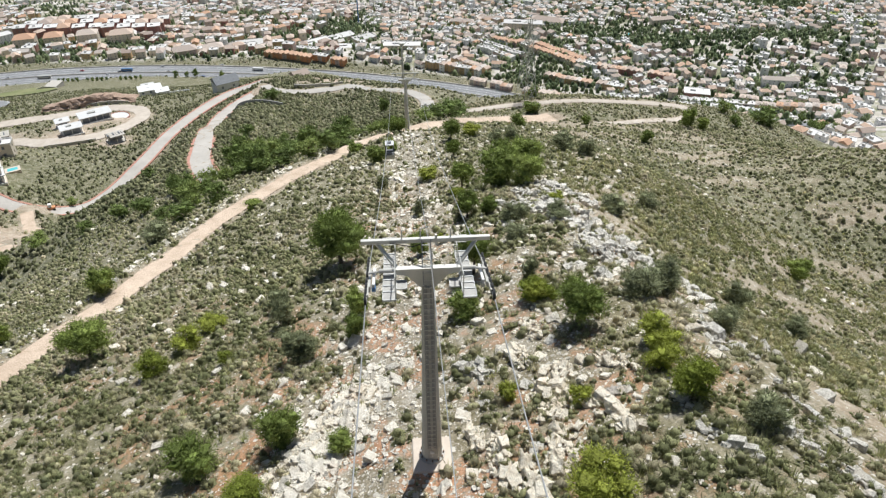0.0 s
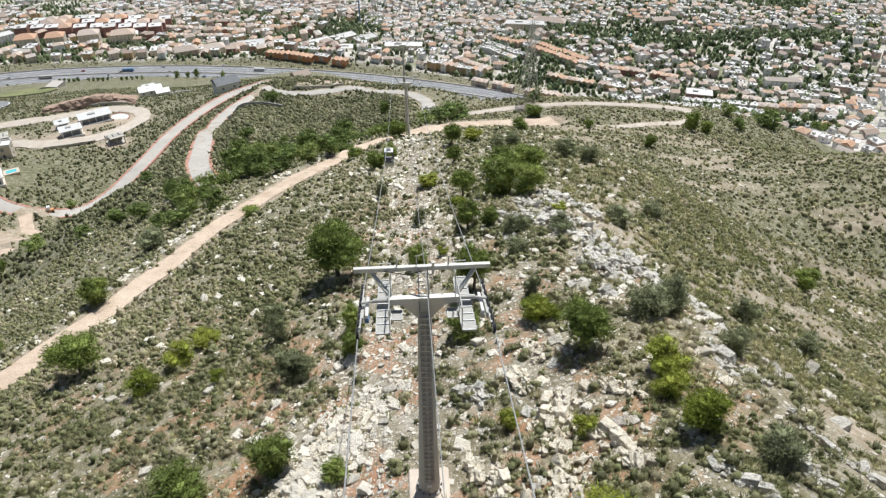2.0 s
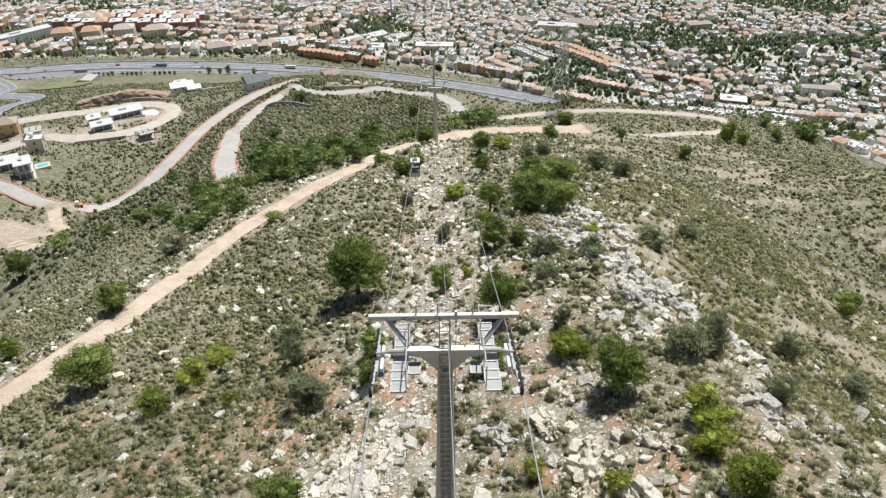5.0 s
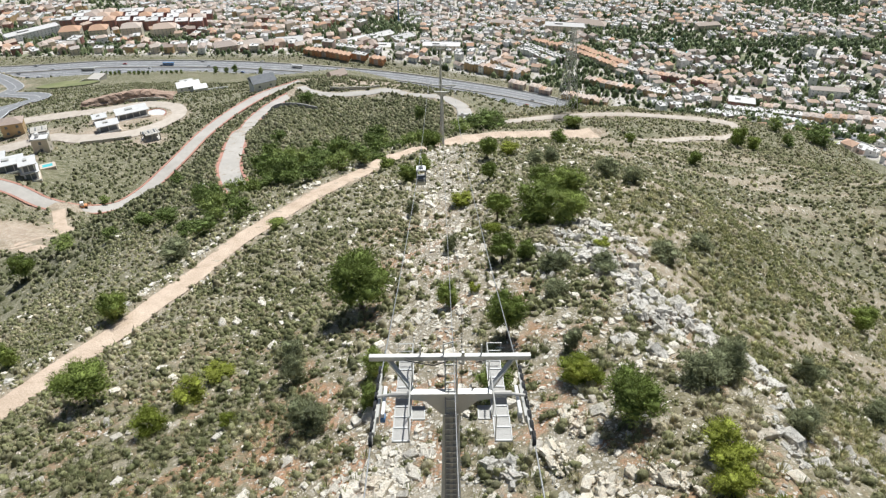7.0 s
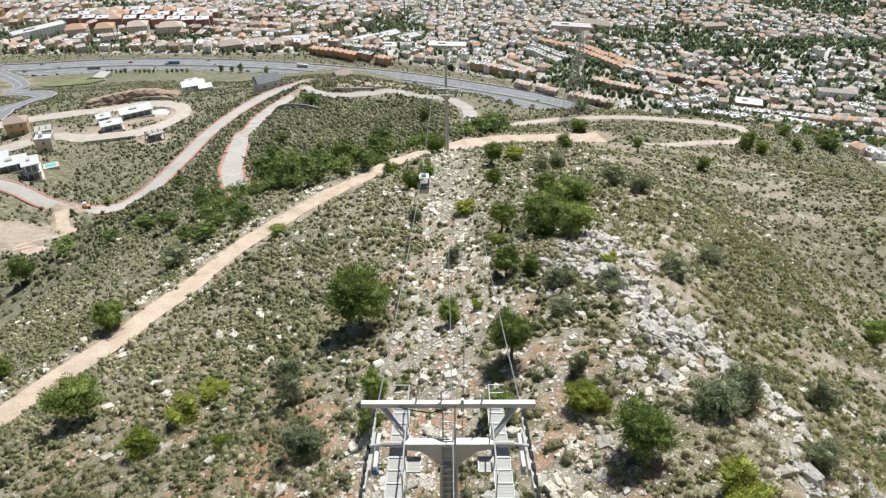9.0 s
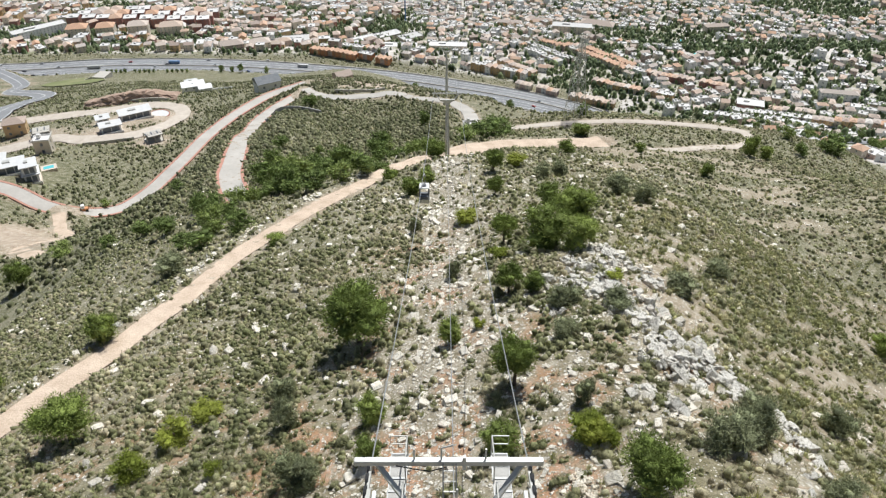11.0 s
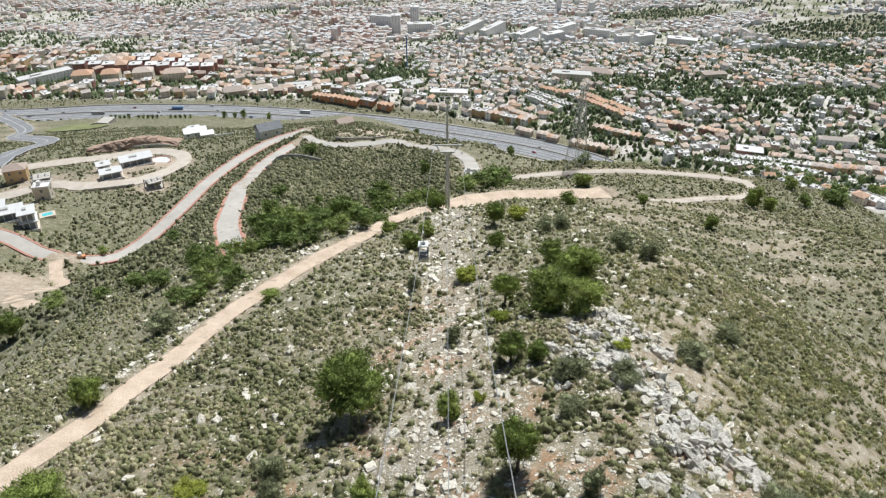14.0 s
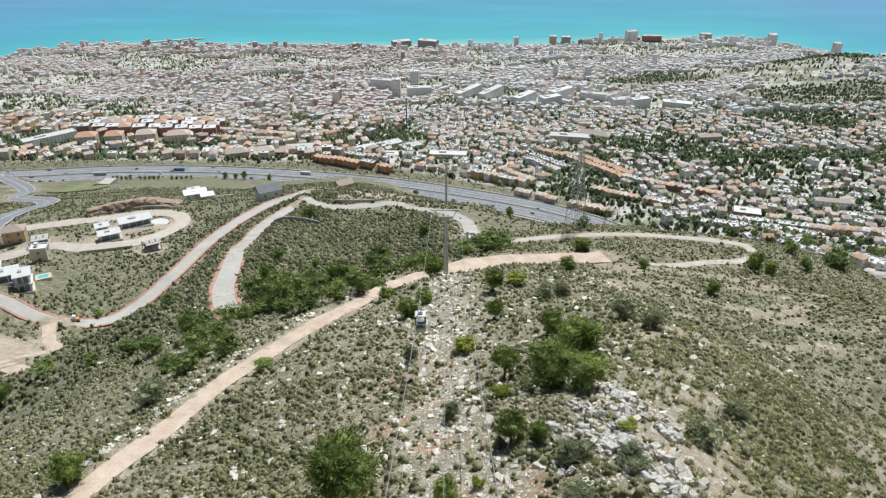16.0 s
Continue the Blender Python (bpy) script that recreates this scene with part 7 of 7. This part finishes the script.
def unfinished(x, y, turn, w, d, storeys, label, dz=0.4):
    """Bare slabs on columns, with a few block walls."""
    U = plot_thing("house_shell", x, y, turn, label, "building site", "estate buildings", dz)
    a, b = w / 2, d / 2
    for k in range(storeys + 1):
        z = 3.0 * k
        bm = B()
        q = 1.0 if k < storeys else 0.7
        slab_on(bm, -a * q, a, -b, b * q, z - (3.5 if k == 0 else 0.28), z)
        part("floor_slab", bm, M_CONC, U)
        if k == storeys:
            break
        for px in (-a + 0.3, 0.0, a - 0.3):
            for py in (-b + 0.3, b - 0.3):
                bm = B()
                beam(bm, (px, py, z), (px, py, z + 2.75), 0.35)
                part("column", bm, M_CONC, U)
        bm = B()
        slab_on(bm, -a + 0.5, a - 0.5, b * 0.2, b * 0.2 + 0.2, z, z + 2.7)
        part("block_wall", bm, WALLS["grey"], U, "grey block wall")
    for j in range(6):
        bm = B()
        px = -a + w * (j + 0.5) / 6
        beam(bm, (px, -b * 0.5, storeys * 3.0 + 0.1), (px, b * 0.3, storeys * 3.0 + 0.1), 0.5, 0.2)
        part("roof_panel", bm, M_CONC if j % 2 else M_SLATE, U, "loose roof panel")


unfinished(-121, 264, 32, 7, 6, 1, "dark unfinished house shell on bare earth")
unfinished(-175, 277, 24, 8, 7, 1, "grey unfinished house shell with open floors")


def disc(name, x, y, r, mat_, label, category, dz):
    z = ground_z(x, y) + dz
    D_ = thing(name, pose(x, y, z), label, category)
    bm = B()
    tube(bm, [(0, 0, -1.5), (0, 0, 0)], r, 32)
    part("surface", bm, mat_, D_)
    bm = B()
    for k in range(24):
        a0, a1 = 2 * math.pi * k / 24, 2 * math.pi * (k + 1) / 24
        beam(bm, (r * math.cos(a0), r * math.sin(a0), 0), (r * math.cos(a1), r * math.sin(a1), 0), 0.4, 0.5)
    part("kerb", bm, M_KERB, D_, "reddish kerb ring")


disc("turning_circle", -133, 303, 5.0, M_PALEROOF, "white gravel turning circle on the building plot", "turning circle", 0.35)


def pool(x, y, turn, w, d):
    P_ = plot_thing("swimming_pool", x, y, turn, "small turquoise swimming pool with pale surround", "pool", "", 0.9)
    bm = B()
    slab_on(bm, -w / 2 - 0.9, w / 2 + 0.9, -d / 2 - 0.9, d / 2 + 0.9, -3.0, 0.0)
    part("surround", bm, M_CREAM, P_)
    bm = B()
    slab_on(bm, -w / 2, w / 2, -d / 2, d / 2, -0.1, 0.02)
    part("water", bm, M_POOL, P_, "turquoise water")


M_POOL = surface("pool_water", (0.10, 0.48, 0.52), (0.16, 0.58, 0.60), 0.8, 0.1, bump=0.05)
pool(-144, 223, 28, 3.5, 2.2)
pools = random.Random(77)
for k in range(16):
    px, py = pools.uniform(230, 620), pools.uniform(520, 1000)
    if free(px, py, 4):
        pool(px, py, pools.uniform(0, 90), 8, 4.5)
        take(px, py, 6)


def garden_wall(pts, h, label, mat_, name="garden_wall"):
    L = curve(pts, 2.5)
    W = thing(name, pose(0, 0, 0), label, "wall", "walls of the estate")
    for a, b in zip(L, L[1:]):
        za, zb = ground_z(*a), ground_z(*b)
        bm = B()
        beam(bm, (a[0], a[1], za + h / 2 - 0.7), (b[0], b[1], zb + h / 2 - 0.7), 0.35, h + 1.4)
        part("wall_section", bm, mat_, W)


garden_wall([(-160, 422), (-146, 424), (-136, 432)], 1.6, "white rendered garden wall beside the villa", M_WHITE)
garden_wall([(-176, 333), (-160, 336), (-140, 338)], 1.8, "pale retaining wall above the building plot", M_CONC)
garden_wall([(-150, 262), (-140, 264), (-131, 268)], 1.2, "pale block wall along the plot road", M_CONC)
garden_wall([(-66, 236), (-58, 222), (-50, 212), (-40, 206)], 1.6, "dark dry-stone wall on the hump", WALLS["grey"])
garden_wall([(-44, 262), (-36, 262), (-24, 263)], 1.8, "pale retaining wall beside the concrete lane", M_CONC)


def underpass(x, y, turn):
    z = ground_z(x, y) - 2.2
    U = thing("road_underpass", pose(x, y, z, 0, 0, turn), "concrete road underpass below the motorway", "underpass")
    for px in (-5, 5):
        bm = B()
        slab_on(bm, px - 1, px + 1, -1.0, 14, -6, 4.2)
        part("side_wall", bm, M_CONC, U)
        bm = B()
        beam(bm, (px * 1.1, -1.5, 2.5), (px * 2.4, -6, 0.5), 0.6, 6)
        part("wing_wall", bm, M_CONC, U)
    bm = B()
    slab_on(bm, -6, 6, -1.0, 14, 3.4, 4.6)
    part("deck", bm, M_CONC, U)
    bm = B()
    slab_on(bm, -4, 4, 12, 13, -4, 3.4)
    part("back_wall", bm, WALLS["grey"], U)


underpass(-335, 668, -8)
for k in range(15):
    bx = -342 + 5.0 * k + (6 if k > 4 else 0) + (9 if k > 9 else 0)
    plant("gully", bx, float(np.interp(bx, [-345, -285, -240], [704, 693, 692])), 3.6, 4.0, "round clipped bush on the motorway verge")
for bx, by, w in ((-224, 697, 6), (-214, 699, 5), (-205, 698, 7), (-180, 700, 6), (-62, 690, 7), (-50, 684, 6), (-30, 672, 7), (8, 655, 8), (60, 622, 9), (-110, 705, 6), (-90, 700, 5)):
    plant("gully", bx, by, w, w * 1.2, "dark green tree beside the motorway")


def canopy(x0, y0, x1, y1, wide, label):
    """A long flat roof on posts."""
    L = math.hypot(x1 - x0, y1 - y0)
    z = max(ground_z(x0, y0), ground_z(x1, y1), ground_z((x0 + x1) / 2, (y0 + y1) / 2))
    C = thing("parking_canopy", pose((x0 + x1) / 2, (y0 + y1) / 2, z, 0, 0, math.degrees(math.atan2(y1 - y0, x1 - x0))), label, "canopy")
    n = int(L / 6)
    for k in range(n):
        bm = B()
        t = (k + 0.5) / n
        zk = ground_z(x0 + (x1 - x0) * t, y0 + (y1 - y0) * t) - z
        slab_on(bm, -L / 2 + L * k / n + 0.05, -L / 2 + L * (k + 1) / n - 0.05, -wide / 2, wide / 2, zk + 3.0, zk + 3.25)
        part("roof_panel", bm, M_PALEROOF, C)
        for s in (-1, 1):
            bm = B()
            beam(bm, (-L / 2 + L * (k + 0.5) / n, s * wide * 0.42, zk - 2), (-L / 2 + L * (k + 0.5) / n, s * wide * 0.42, zk + 3.0), 0.25)
            part("post", bm, M_GALV, C)


canopy(297, 630, 324, 566, 7, "long white parking canopy beside the red building")
for k in range(7):
    t = (k + 0.5) / 7
    plant("gully", 290 + 28 * t, 622 - 64 * t, 6, 5, "round dark tree beside the white canopy")
for bx, by, w in ((301, 455, 9), (308, 462, 8), (312, 448, 9), (318, 470, 8), (280, 500, 9), (288, 520, 9), (270, 530, 8), (296, 540, 8), (330, 520, 6), (326, 500, 6), (340, 540, 7), (262, 560, 9), (250, 580, 10), (276, 575, 9), (305, 600, 8), (283, 610, 9), (350, 600, 9), (365, 590, 9), (340, 575, 9)):
    plant("gully", bx, by, w, w * 0.9, "rounded dark garden tree below the hill")


def sheet(name, x, y, rx, ry, turn, mat_, label, category, lift):
    """A patch of lawn or paving that follows the land."""
    c, s = math.cos(radians(turn)), math.sin(radians(turn))
    R_, A_ = np.meshgrid(np.linspace(0.05, 1, 9), np.linspace(0, 2 * math.pi, 37)[:-1])
    wob = 1 + 0.16 * vnoise(np.cos(A_) * 3, np.sin(A_) * 3, 1.5, int(abs(x)) % 50, 2)
    px, py = R_ * np.cos(A_) * rx * wob, R_ * np.sin(A_) * ry * wob
    X, Y = (x + px * c - py * s).ravel(), (y + px * s + py * c).ravel()
    q = [(i * 9 + j, i * 9 + j + 1, ((i + 1) % 36) * 9 + j + 1, ((i + 1) % 36) * 9 + j) for i in range(36) for j in range(8)]
    ob = new(name, mesh_of(name, np.stack([X, Y, height(X, Y) + lift], 1), np.array(q), [mat_], smooth=True))
    tagged(ob, label, category, kind="structure")


M_LAWN = surface("mown_lawn", (0.22, 0.26, 0.06), (0.34, 0.36, 0.11), 0.05, 0.95, fine=20, space="Position")
sheet("lawn", 298, 472, 16, 10, -30, M_LAWN, "yellow-green lawn beside the car park", "lawn", 0.8)
sheet("car_park", 318, 512, 24, 16, -40, M_ASPH, "grey asphalt car park below the hill", "car park", 0.7)
for k in range(14):
    cx, cy = 302 + 2.9 * k, 522 - 2.3 * k + (4 if k % 2 else -7)
    car(cx, cy, ground_z(cx, cy) + 0.8, 50, hr.choice((0, 0, 1, 2, 2, 1, 3, 4)), "parked on the asphalt car park")
for k in range(26):
    t = k / 25
    cx, cy = 303 + 28 * t, 632 - 66 * t
    car(cx + 6, cy + 3, ground_z(cx + 6, cy + 3) + 0.4, 20, hr.choice((0, 0, 1, 2, 2, 1, 3, 4)), "parked along the white canopy")
M_EMBANK = surface("verge_grass", (0.13, 0.16, 0.06), (0.28, 0.27, 0.14), 0.06, 0.95, fine=20, space="Position")
sheet("lawn", -352, 652, 26, 22, 30, M_EMBANK, "green grass embankment below the motorway", "lawn", 1.0)
sheet("lawn", 618, 948, 46, 15, 95, M_LAWN, "bright mown lawn among dark trees", "lawn", 2.5)
